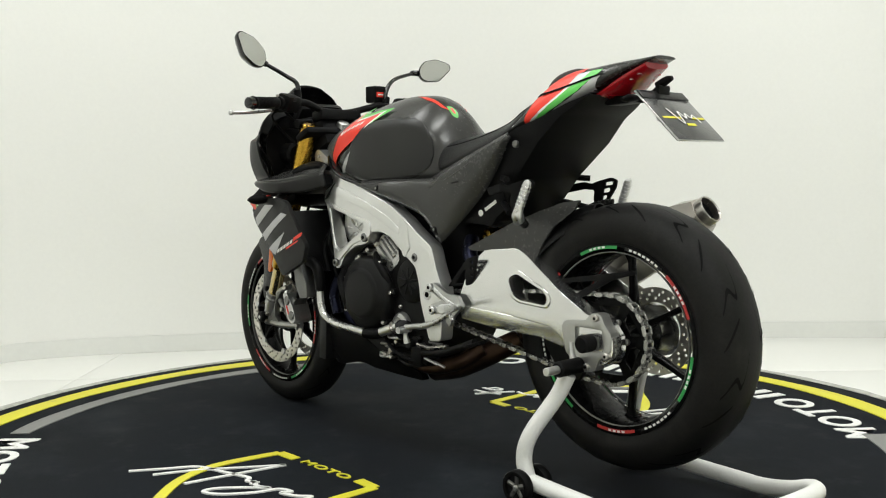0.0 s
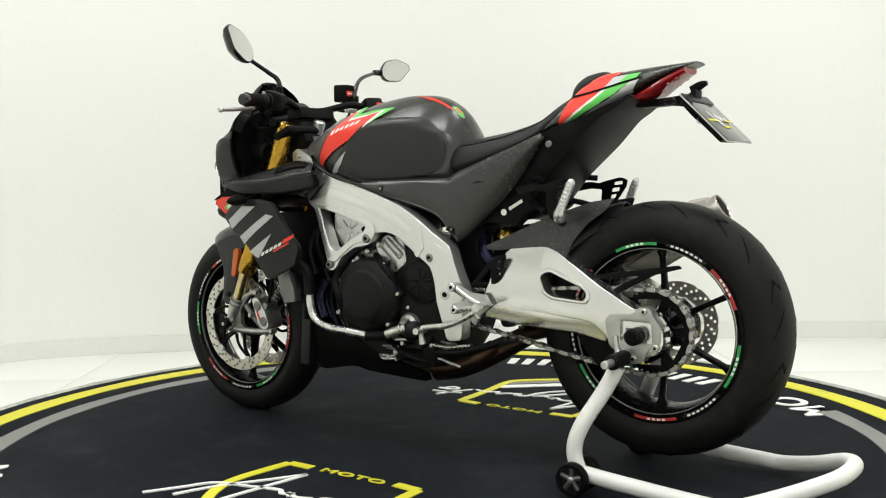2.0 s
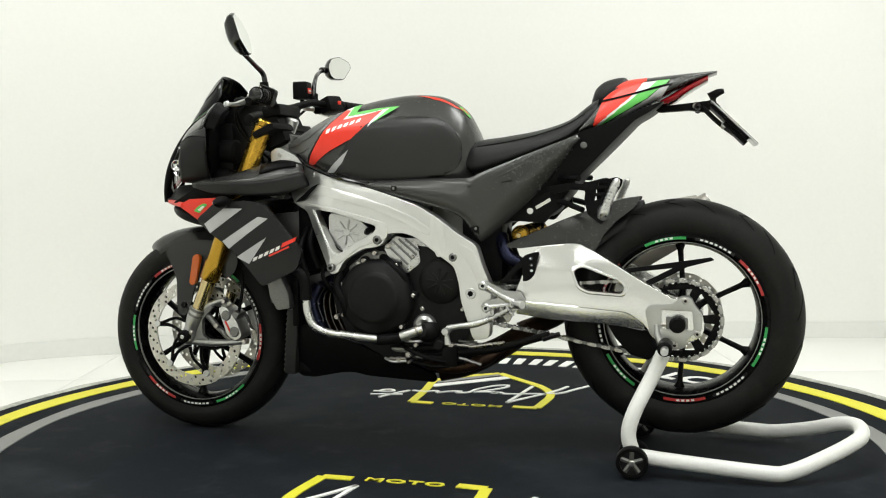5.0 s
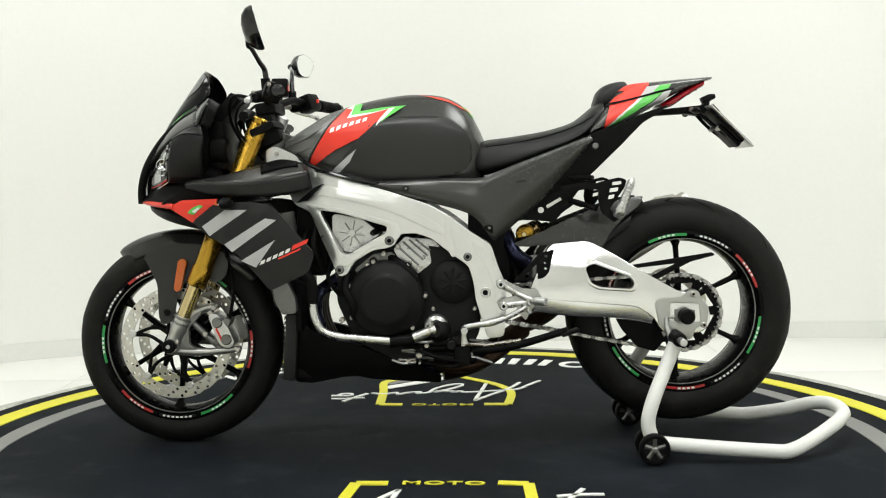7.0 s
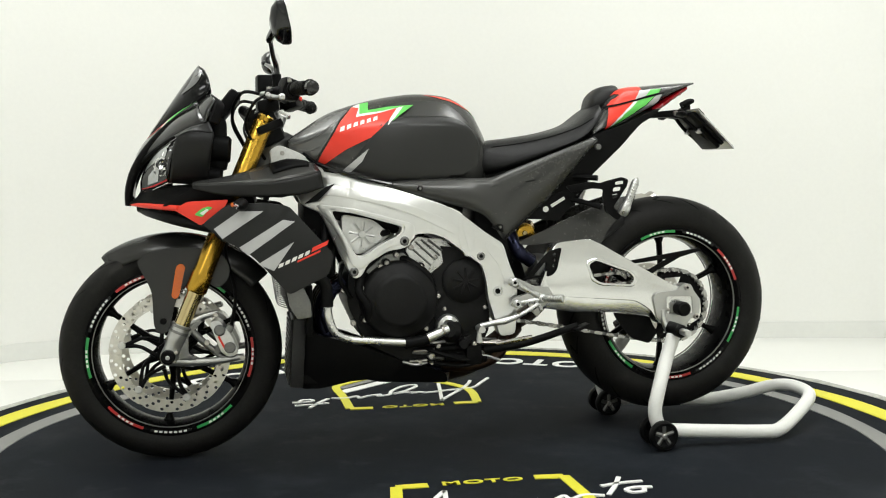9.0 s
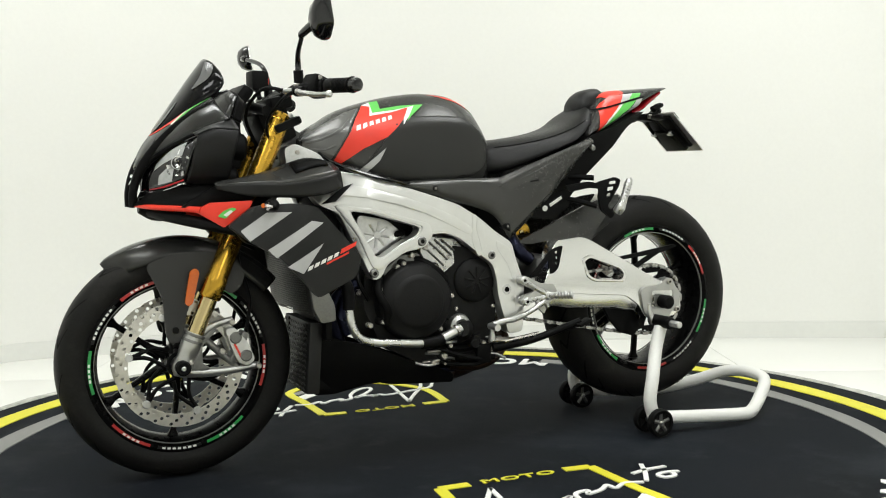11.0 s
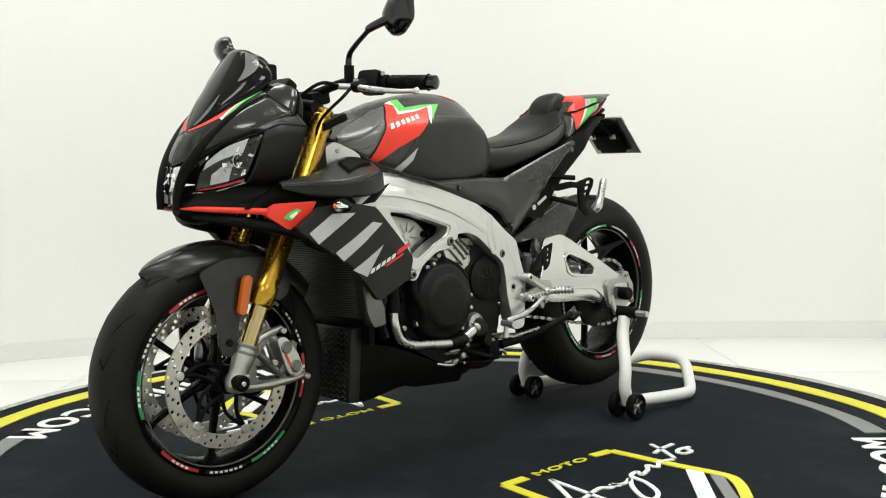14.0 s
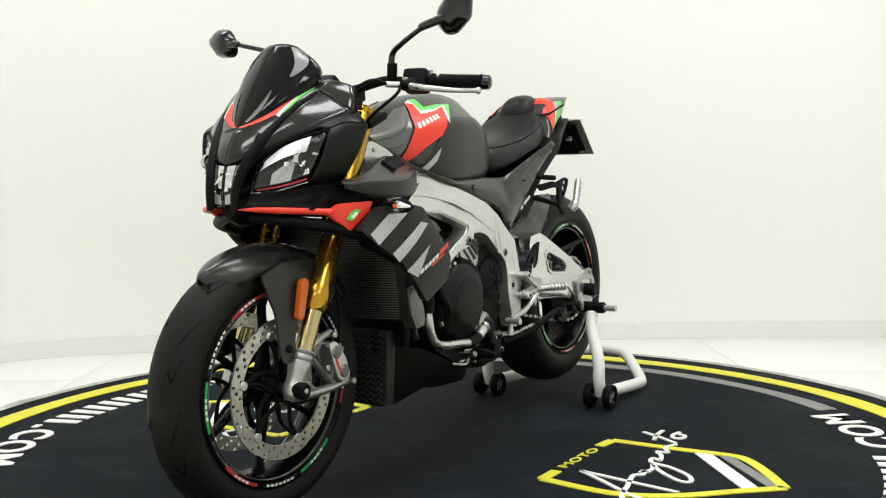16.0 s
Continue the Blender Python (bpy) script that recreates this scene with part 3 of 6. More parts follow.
def drilled_disc(cx, cz, r0, r1, y, t, n, holes_r, hole, inner=True):
    holes = [circle(cx, cz, r0, 48)]
    for j, rr in enumerate(holes_r):
        for k in range(n):
            a = (k + j / len(holes_r)) * math.tau / n
            holes.append(circle(cx + rr * math.cos(a), cz + rr * math.sin(a), hole, 7))
    outer = [(cx + (r1 - (0.003 if k % 12 == 0 else 0)) * math.cos(k * math.tau / 72), cz + (r1 - (0.003 if k % 12 == 0 else 0)) * math.sin(k * math.tau / 72)) for k in range(72)]
    return plate(outer, y - t / 2, y + t / 2, holes, bevel=0)


def front_end(bike):
    cx, cz, r = FW
    for s in (1, -1):
        disc = part("brake_disc", steered(drilled_disc(cx, cz, 0.128, 0.161, s * 0.068, 0.005, 24, (0.1345, 0.1445, 0.1545), 0.0050)), DISC_M, bike, "drilled steel brake disc")
        for k in range(6):
            a = radians(k * 60 + 12)
            u = Vector((math.cos(a), 0, math.sin(a)))
            w = Vector((-math.sin(a), 0, math.cos(a)))
            c = Vector((cx, s * 0.066, cz))
            bm = tube([c + u * 0.035 - w * 0.012, c + u * 0.08 + w * 0.004, c + u * 0.122], [0.006, 0.005, 0.007], 8, 4)
            part("disc_carrier", steered(bm), PLASTIC, disc)
            part("disc_carrier", steered(tube([c + u * 0.035 + w * 0.03, c + u * 0.075 + w * 0.03, c + u * 0.122], [0.006, 0.0045, 0.006], 8, 4)), PLASTIC, disc)
            part("rivet", steered(rod(c + u * 0.128 + Vector((0, s * 0.0, 0)), c + u * 0.128 + Vector((0, s * 0.009, 0)), 0.0105, 14)), ALU, disc)
        y = s * 0.098
        top, mid, low = Vector((0.497, y, 0.919)), Vector((0.690, y, 0.466)), Vector((0.738, y, 0.352))
        d = (mid - top).normalized()
        fork = part("fork_leg", steered(tube([top, top + d * 0.004, mid - d * 0.06, mid - d * 0.055, mid - d * 0.006, mid], [0.024, 0.0265, 0.0265, 0.029, 0.029, 0.025], 24, smooth=False)), GOLD, bike, "gold anodised fork tube")
        part("stanchion", steered(rod(mid - d * 0.01, low, 0.0215, 24)), GOLD_PALE, fork, "polished pale gold stanchion")
        part("fork_cap", steered(rod(top - d * 0.018, top + d * 0.002, 0.022, 16, 0.004)), GOLD, fork)
        part("fork_lug", steered(tube([low - d * 0.03, low + d * 0.005, Vector((0.752, y, 0.318)), Vector((0.763, y, 0.29)), Vector((0.768, y, 0.272))], [0.025, 0.0265, 0.023, 0.025, 0.016], 20, 5)), FORK_M, fork, "grey cast alloy fork foot")
        arms = part("caliper_bracket", steered(tube([(0.748, y * 0.98, 0.345), (0.715, y * 0.98, 0.376), (0.672, y * 0.98, 0.398), (0.632, y * 0.98, 0.408)], [0.014, 0.012, 0.009, 0.009], 12, 4)), FORK_M, fork, "grey alloy caliper bracket")
        part("bracket_arm", steered(tube([(0.762, y * 0.98, 0.282), (0.70, y * 0.98, 0.276), (0.63, y * 0.98, 0.278), (0.566, y * 0.98, 0.286)], [0.014, 0.012, 0.010, 0.009], 12, 4)), FORK_M, arms)
        part("bracket_arm", steered(tube([(0.712, y * 0.96, 0.372), (0.668, y * 0.96, 0.325), (0.62, y * 0.96, 0.283)], [0.010, 0.009, 0.009], 10, 3)), DARK_ALU, arms)
        part("bracket_web", steered(plate(rounded([(0.762, 0.285), (0.75, 0.345), (0.735, 0.352), (0.728, 0.352), (0.690, 0.388), (0.672, 0.388), (0.712, 0.345), (0.712, 0.300), (0.690, 0.285)], 0.006), s * 0.092, s * 0.108, (), 0.003)), DARK_ALU, arms)
        bm = plate(rounded([(0.655, 0.385), (0.63, 0.39), (0.595, 0.345), (0.578, 0.30), (0.60, 0.285), (0.625, 0.30), (0.64, 0.34)], 0.012), s * 0.048, s * 0.112, (), 0.008, 3)
        cal = part("brake_caliper", steered(bm), ALU, bike, "grey radial brake caliper with red mark")
        for qx, qz in ((0.628, 0.362), (0.602, 0.314)):
            part("piston_cap", steered(rod((qx, s * 0.105, qz), (qx, s * 0.1165, qz), 0.0155, 20, 0.003)), DARK_ALU, cal)
        part("caliper_bridge", steered(box((0.618, s * 0.08, 0.335), (0.02, 0.05, 0.085), 0.005, (0, -28, 0))), DARK_ALU, cal)
        part("mark", steered(plate([(0.634, 0.345), (0.629, 0.347), (0.612, 0.312), (0.617, 0.310)], s * 0.112, s * 0.1135, (), 0)), RED, cal)
        for px, pz in ((0.636, 0.404), (0.57, 0.285), (0.662, 0.33)):
            part("bolt", steered(rod((px, s * 0.105, pz), (px, s * 0.117, pz), 0.0075, 12)), STEEL, cal)
        for q, rr in ((0.028, 0.0285), (0.012, 0.0275)):
            part("fork_collar", steered(rod(low - d * q, low - d * (q - 0.007), rr, 20, 0.001)), DARK_ALU, fork)
        part("pinch_bolt", steered(rod((0.742, s * 0.112, 0.308), (0.742, s * 0.126, 0.308), 0.006, 10)), STEEL, fork)
        part("pinch_bolt", steered(rod((0.750, s * 0.112, 0.285), (0.750, s * 0.126, 0.285), 0.006, 10)), STEEL, fork)
        part("axle_slider", steered(rod((cx, s * 0.10, cz), (cx, s * 0.138, cz), 0.019, 24, 0.004)), PLASTIC, fork, "black axle slider")
        part("axle_bolt", steered(rod((cx, s * 0.136, cz), (cx, s * 0.1405, cz), 0.006, 12)), ALU, fork)
    part("front_axle", steered(rod((cx, -0.1, cz), (cx, 0.1, cz), 0.014)), STEEL, bike)
    # lower and upper fork clamps
    for (x0, z0), t, nm in (((0.502, 0.905), 0.022, "upper_fork_clamp"), ((0.583, 0.70), 0.03, "lower_fork_clamp")):
        bm = box((x0 - 0.02, 0, z0), (0.075, 0.27, t), 0.01, (0, 23, 0))
        part(nm, steered(bm), PLASTIC, bike)
    # mudguard: a curved shell over the tyre with two skirts
    rings = []
    for a, w, rr in spline([(55, 0.012, 0.317), (58, 0.034, 0.321), (63, 0.056, 0.322), (70, 0.068, 0.323), (80, 0.076, 0.324), (100, 0.080, 0.328), (120, 0.078, 0.332), (135, 0.070, 0.334), (142, 0.062, 0.336)], 5):
        t = radians(a)
        ring = []
        for k in range(15):
            s = k / 7 - 1
            q = rr - 0.055 * abs(s) ** 2.6
            ring.append((cx + q * math.cos(t), w * math.copysign(abs(s) ** 0.85, s), cz + q * math.sin(t)))
        rings.append(ring)
    guard = thicken(part("front_mudguard", steered(skin(rings, cap=False, closed=False)), GUARD_M, bike, "matt black-graphite front mudguard"), 0.004)
    for s in (1, -1):
        bm = plate(rounded([(0.845, 0.555), (0.775, 0.583), (0.69, 0.585), (0.62, 0.57), (0.595, 0.53), (0.605, 0.49), (0.635, 0.47), (0.665, 0.50), (0.715, 0.49), (0.744, 0.44), (0.758, 0.37), (0.770, 0.357), (0.792, 0.357), (0.800, 0.38), (0.803, 0.47)], 0.02), 0.082, 0.090, (), 0.003, fn=lambda x, y, z: (x, y + 0.012 * max(0, (0.5 - z)) / 0.14 - 0.10 * max(0, z - 0.54), z))
        part("mudguard_skirt", steered(bm if s > 0 else mirrored(bm)), GUARD_M, guard)
        pts = rounded([(0.737, 0.538), (0.723, 0.545), (0.713, 0.535), (0.732, 0.455), (0.742, 0.449), (0.752, 0.456)], 0.009)
        part("side_reflector", steered(plate(pts, s * 0.094, s * 0.108, (), 0.004)), AMBER, bike, "amber side reflector")
        part("reflector_bolt", steered(rod((0.775, s * 0.09, 0.39), (0.775, s * 0.106, 0.39), 0.009, 14)), PLASTIC, guard)
    # brake hose
    for s in (1, -1):
        part("brake_hose", steered(tube([(0.60, s * 0.09, 0.36), (0.585, s * 0.085, 0.46), (0.61, s * 0.06, 0.58), (0.58, s * 0.04, 0.70)], 0.005, 8, 6)), PLASTIC, bike)


def controls(bike):
    def st(*p):
        return tuple(STEER @ Vector(p))
    for s in (1, -1):
        # the measured grip ends are kept as they stand with the bars turned a little
        end = Vector((0.394, 0.386, 0.987)) if s > 0 else Vector((0.335, -0.366, 0.987))
        root = Vector((0.462, 0.135, 1.000)) if s > 0 else Vector((0.446, -0.135, 1.000))
        d = (end - root).normalized()
        bar = part("handlebar_half", tube([Vector((0.49, 0, 0.975)), Vector((0.485, s * 0.06, 0.98)), root, root + d * 0.05, end], 0.011, 14, 4), PLASTIC, bike)
        part("grip", tube([end - d * 0.118, end - d * 0.114, end - d * 0.07, end - d * 0.02, end - d * 0.016], [0.015, 0.0185, 0.0165, 0.0175, 0.0205], 18, 3), PLASTIC, bar, "black ribbed rubber grip")
        part("bar_end", tube([end - d * 0.016, end - d * 0.012, end + d * 0.004, end + d * 0.008], [0.0135, 0.0175, 0.0165, 0.010], 18, smooth=False), GLOSS_BLACK, bar)
        for k in range(14):
            q = end - d * (0.028 + k * 0.006)
            part("grip_rib", rod(q, q - d * 0.003, 0.0181, 16, 0.0005), PLASTIC, bar)
        sw = root + d * 0.085
        part("switch_housing", box(sw, (0.052, 0.062, 0.052), 0.012, (0, -20, math.degrees(math.atan2(d.y, d.x)) - 90)), PLASTIC, bar)
        part("switch_button", box(sw + Vector((-0.028, 0, 0.008)), (0.008, 0.016, 0.012), 0.002), RED if s < 0 else MATT_BLACK, bar)
        pv = sw + Vector((0.05, 0.0, -0.012))
        part("perch_clamp", rod(sw + d * 0.036, sw + d * 0.048, 0.0195, 16, 0.002), PLASTIC, bar)
        part("clamp_bolt", rod(sw + d * 0.042 + Vector((0.012, 0, 0.016)), sw + d * 0.042 + Vector((0.012, 0, 0.026)), 0.005, 8, 0.001), STEEL, bar)
        part("pivot_bolt", rod(pv + Vector((0, 0, 0.006)), pv + Vector((0, 0, 0.018)), 0.0075, 10, 0.001), STEEL, bar)
        part("cable_adjuster", rod(pv - d * 0.012, pv - d * 0.045 + Vector((0.008, 0, 0)), 0.0075, 10, 0.001), ALU, bar)
        part("lever_perch", tube([sw + Vector((0.01, 0, -0.005)), pv, pv + d * 0.03], [0.017, 0.015, 0.009], 12, 3), PLASTIC, bar)
        tip = end + Vector((0.075, 0.015 * s, -0.025))
        lever = part("brake_lever" if s < 0 else "clutch_lever", tube([pv, pv + d * 0.05 + Vector((0.018, 0, -0.006)), pv + d * 0.13 + Vector((0.02, 0, -0.012)), tip - d * 0.01, tip], [0.008, 0.0075, 0.006, 0.0055, 0.005], 10, 6), ALU, bar, "polished silver lever")
        part("lever_tip", rod(tip - d * 0.004, tip + d * 0.008, 0.0085, 12, 0.004), ALU, lever)
        # mirrors
        stem = [Vector((0.466, 0.162, 1.005)), Vector((0.469, 0.166, 1.058)), Vector((0.478, 0.200, 1.082)), Vector((0.488, 0.272, 1.117))] if s > 0 else [Vector((0.452, -0.175, 1.005)), Vector((0.455, -0.182, 1.050)), Vector((0.461, -0.222, 1.092)), Vector((0.482, -0.33, 1.122))]
        mir = part("mirror", tube(stem, [0.0085, 0.0075, 0.0065, 0.006], 12, 6), GLOSS_BLACK, bike, "black stalk mirror")
        outline = rounded([(-0.052, -0.030), (-0.030, -0.042), (0.022, -0.036), (0.066, 0.012), (0.060, 0.030), (0.010, 0.043), (-0.036, 0.030), (-0.056, 0.000)], 0.012)
        if s > 0:
            m = Matrix.Translation((0.455, 0.336, 1.147)) @ Matrix.Rotation(radians(6), 4, "Z") @ Matrix.Rotation(radians(14), 4, "Y") @ Matrix.Rotation(radians(33), 4, "X")
            pts = [(u, v) for u, v in outline]
        else:
            m = Matrix.Translation((0.452, -0.392, 1.130)) @ Matrix.Rotation(radians(-20), 4, "Z") @ Matrix.Rotation(radians(10), 4, "Y") @ Matrix.Rotation(radians(4), 4, "X")
            pts = [(-u, v) for u, v in outline]
        # outline in (y, z); front shell is domed
        def shell(scale, x):
            return [m @ Vector((x, u * scale, v * scale)) for u, v in pts]
        part("mirror_shell", skin([shell(0.98, -0.006), shell(1.0, 0.0), shell(0.94, 0.012), shell(0.72, 0.026), shell(0.35, 0.034)]), GLOSS_BLACK, mir, "gloss black mirror shell")
        part("mirror_glass", skin([shell(0.93, -0.0062), shell(0.93, -0.0072)]), MIRROR, mir, "mirror glass")
        part("stalk_joint", tube([stem[-1] - (stem[-1] - stem[-2]).normalized() * 0.012, stem[-1], m @ Vector((0.02, 0, -0.005))], [0.008, 0.010, 0.012], 12, 4), GLOSS_BLACK, mir)
        part("stalk_nut", rod(stem[0] - Vector((0, 0, 0.01)), stem[1] - Vector((0, 0, 0.018)), 0.0125, 12), PLASTIC, mir)
    # brake fluid pot with a cover, on the right bar
    pot = part("fluid_reservoir", box((0.488, -0.166, 1.041), (0.05, 0.055, 0.056), 0.008, (0, 0, 6)), PLASTIC, bike, "black covered fluid reservoir with red tag")
    part("tag", box((0.4625, -0.163, 1.040), (0.002, 0.034, 0.017), 0.0008, (0, 0, 6)), RED, pot)
    part("tag_bar", box((0.4612, -0.163, 1.040), (0.001, 0.024, 0.005), 0.0003, (0, 0, 6)), WHITE, pot)
    part("pot_stay", rod((0.488, -0.166, 1.015), (0.486, -0.15, 0.99), 0.007), PLASTIC, pot)
    # instruments and the dark frame behind the nose
    dash = part("instrument_panel", box((0.60, 0, 0.965), (0.035, 0.17, 0.095), 0.012, (0, -38, 0)), PLASTIC, bike, "black instrument housing")
    part("display", box((0.585, 0, 0.973), (0.006, 0.14, 0.07), 0.002, (0, -38, 0)), SMOKE, dash)
    part("fairing_stay", box((0.625, -0.01, 0.86), (0.05, 0.22, 0.14), 0.016), PLASTIC, bike)
    part("headstock_cover", box((0.498, -0.02, 0.905), (0.085, 0.19, 0.10), 0.02, (0, 23, 0)), PLASTIC, bike)
    part("bar_clamp", box((0.488, 0.0, 0.965), (0.06, 0.16, 0.035), 0.01, (0, 10, 0)), PLASTIC, bike)
    part("cable_guide", tube([(0.54, 0.12, 0.94), (0.555, 0.0, 0.955), (0.54, -0.12, 0.94)], 0.014, 10, 5), PLASTIC, bike)
    for s in (1, -1):
        part("control_cable", tube([(0.50, s * 0.18, 0.985), (0.56, s * 0.16, 0.99), (0.585, s * 0.08, 0.93), (0.55, s * 0.05, 0.85)], 0.0045, 8, 6), PLASTIC, bike)
        part("control_cable", tube([(0.49, s * 0.20, 0.985), (0.53, s * 0.22, 0.96), (0.55, s * 0.15, 0.90), (0.50, s * 0.06, 0.82)], 0.004, 8, 6), PLASTIC, bike)
    part("ignition_barrel", rod((0.47, 0, 0.90), (0.452, 0, 0.945), 0.02, 16, 0.004), ALU, bike)


NOSE_Y = -0.014


def fairing(bike):
    nose = part("nose_fairing", tube([(0.845, NOSE_Y, 0.702), (0.80, NOSE_Y, 0.70), (0.74, NOSE_Y, 0.715)], [0.020, 0.04, 0.045], 14, 4), PLASTIC, bike, "black angular nose fairing")
    # Black sheet added in place of the shade inside the open nose
    rear = []
    for z, xr, w in ((0.72, 0.700, 0.11), (0.76, 0.668, 0.135), (0.80, 0.652, 0.160), (0.85, 0.645, 0.185), (0.90, 0.650, 0.178), (0.95, 0.648, 0.14), (0.972, 0.648, 0.10)):
        rear.append([(xr - 0.004, -w + NOSE_Y, z), (xr - 0.004, w + NOSE_Y, z), (xr + 0.004, w * 0.98 + NOSE_Y, z), (xr + 0.004, -w * 0.98 + NOSE_Y, z)])
    part("nose_hollow_sheet", skin(rear), PLASTIC, nose)
    crown_line = [(0.812, 0.0, 0.878), (0.776, 0.046, 0.904), (0.730, 0.080, 0.937), (0.673, 0.106, 0.970)]
    rib_line = [(0.806, 0.066, 0.852), (0.772, 0.086, 0.890), (0.728, 0.104, 0.930), (0.670, 0.120, 0.964)]
    brow_line = [(0.822, 0.060, 0.815), (0.778, 0.108, 0.850), (0.735, 0.158, 0.876), (0.650, 0.204, 0.914)]
    for s in (1, -1):
        def put(name, at, material, parent, label="", t=0.005, **k):
            return thicken(part(name, sheet(at, s, y0=NOSE_Y, **k), material, parent, label), t, 0.0)
        part("lamp_back", rod((0.645, s * 0.10 + NOSE_Y, 0.85), (0.590, s * 0.10 + NOSE_Y, 0.845), 0.036, 18, 0.008), PLASTIC, nose)
        part("lamp_back", rod((0.67, s * 0.10 + NOSE_Y, 0.775), (0.615, s * 0.10 + NOSE_Y, 0.770), 0.028, 16, 0.006), PLASTIC, nose)
        # forehead between the screen and the centre lamp
        fore = ruled([(0.852, 0.0, 0.798), (0.846, 0.030, 0.806), (0.826, 0.056, 0.822)], [(0.812, 0.0, 0.878), (0.794, 0.026, 0.890), (0.776, 0.046, 0.904)], bulge=0.006)
        put("forehead_panel", fore, GRAPHITE_GLOSS, nose)
        # wedge under the screen with the painted flash
        wedge = ruled(crown_line, rib_line, bulge=0.004)
        put("screen_wedge", wedge, GRAPHITE_GLOSS, nose)
        for u0, u1, v0, v1, m in ((0.02, 0.42, (0.0, 0.05), (0.10, 0.62), RED), (0.42, 0.72, (0.05, 0.05), (0.62, 0.28), RED), (0.36, 0.74, (0.60, 0.28), (0.82, 0.46), WHITE), (0.42, 0.98, (0.80, 0.08), (1.0, 0.42), GREEN), (0.72, 1.0, (0.05, 0.0), (0.28, 0.20), GREEN)):
            part("nose_flash", sheet(wedge, s, u0, u1, v0, v1, 0.0034 if m is not GREEN else 0.0038, 10, 3, NOSE_Y), m, nose)
        # upper flank, then the folded ear beside the dials
        flank = ruled(rib_line, brow_line, bulge=0.005)
        put("upper_flank", flank, GRAPHITE_GLOSS, nose)
        ear = ruled([(0.672, 0.107, 0.970), (0.655, 0.110, 0.984), (0.638, 0.118, 0.990)], [(0.652, 0.203, 0.914), (0.640, 0.196, 0.945), (0.627, 0.182, 0.970)], bulge=0.006)
        put("fairing_ear", ear, GRAPHITE_GLOSS, nose, "glossy folded edge beside the dials")
        lip = ruled([(0.638, 0.118, 0.990), (0.627, 0.182, 0.970), (0.645, 0.203, 0.914)], [(0.612, 0.110, 0.972), (0.606, 0.166, 0.952), (0.622, 0.190, 0.905)])
        put("ear_lip", lip, PLASTIC, nose)
        # headlight
        lens = ruled([(0.829, 0.054, 0.738), (0.795, 0.098, 0.744), (0.752, 0.146, 0.762)], [(0.815, 0.064, 0.796), (0.775, 0.108, 0.842), (0.722, 0.186, 0.873)], bulge=0.006)
        lamp = put("headlight", lens, GLOSS_BLACK, nose, "clear headlight with bright facets")
        part("lamp_strip", sheet(lens, s, 0.10, 0.78, (0.70, 0.66), (0.96, 0.97), 0.0036, 12, 2, NOSE_Y), LAMP_GREY, lamp, "pale upper reflector strip")
        part("lamp_strip", sheet(lens, s, 0.30, 0.66, (0.14, 0.12), (0.40, 0.62), 0.0036, 6, 3, NOSE_Y), LAMP_GREY, lamp)
        part("lamp_glow", sheet(lens, s, 0.08, 0.97, (0.03, 0.03), (0.075, 0.07), 0.0036, 10, 1, NOSE_Y), LAMP_RED, lamp, "dark red lower strip")
        rnd = random.Random(3)
        for k in range(26):
            u, v = rnd.uniform(0.42, 0.97), rnd.uniform(0.18, 0.92)
            if u > 0.78 or 0.35 < v < 0.72:
                c = lens(u, v, 0.004)
                d1 = Vector((rnd.uniform(-1, 1), rnd.uniform(-1, 1), rnd.uniform(-1, 1))) * 0.008
                d2 = Vector((rnd.uniform(-1, 1), rnd.uniform(-1, 1), rnd.uniform(-1, 1))) * 0.008
                bm = bmesh.new()
                q = [c + d1, c + d2, c - d1, c - d2]
                bm.faces.new([bm.verts.new((p.x, s * p.y + NOSE_Y, p.z)) for p in q])
                part("lamp_facet", bm, CHROME if k % 3 else DARK_ALU, lamp)
        bowl = lens(0.72, 0.52, 0.004)
        part("reflector_bowl", lathe([(0.004, 0.0), (0.012, 0.003), (0.015, 0.007), (0.0165, 0.007), (0.0165, -0.004), (0.004, -0.004)], bowl.x, bowl.z, 20, cy=s * bowl.y + NOSE_Y), CHROME, lamp)
        for pts, r, m in (([(0.831, 0.052, 0.736), (0.796, 0.099, 0.741), (0.752, 0.148, 0.759)], 0.0016, CHROME), ([(0.829, 0.054, 0.738), (0.824, 0.058, 0.768), (0.815, 0.064, 0.798)], 0.0016, CHROME), ([(0.815, 0.064, 0.798), (0.775, 0.110, 0.845), (0.722, 0.188, 0.876)], 0.0024, GLOSS_BLACK)):
            part("lamp_rim", tube([(x, s * y + NOSE_Y, z) for x, y, z in pts], r, 6, 6), m, lamp)
        # matt cheek behind the headlight, and the dark lower flank
        cheek = ruled([(0.750, 0.150, 0.760), (0.700, 0.156, 0.756), (0.652, 0.156, 0.756)], [(0.726, 0.190, 0.874), (0.690, 0.208, 0.888), (0.632, 0.224, 0.884)], bulge=0.010)
        put("nose_cheek", cheek, MATT_BLACK, nose, "matt black cheek panel")
        top = ruled([(0.726, 0.189, 0.875), (0.690, 0.207, 0.889), (0.632, 0.224, 0.884)], [(0.733, 0.162, 0.879), (0.690, 0.187, 0.900), (0.644, 0.204, 0.914)])
        put("cheek_top", top, MATT_BLACK, nose)
        low = ruled([(0.864, 0.040, 0.704), (0.800, 0.110, 0.702), (0.735, 0.168, 0.702)], [(0.830, 0.052, 0.736), (0.770, 0.120, 0.748), (0.652, 0.154, 0.757)], bulge=-0.006)
        put("lower_flank", low, PLASTIC, nose)
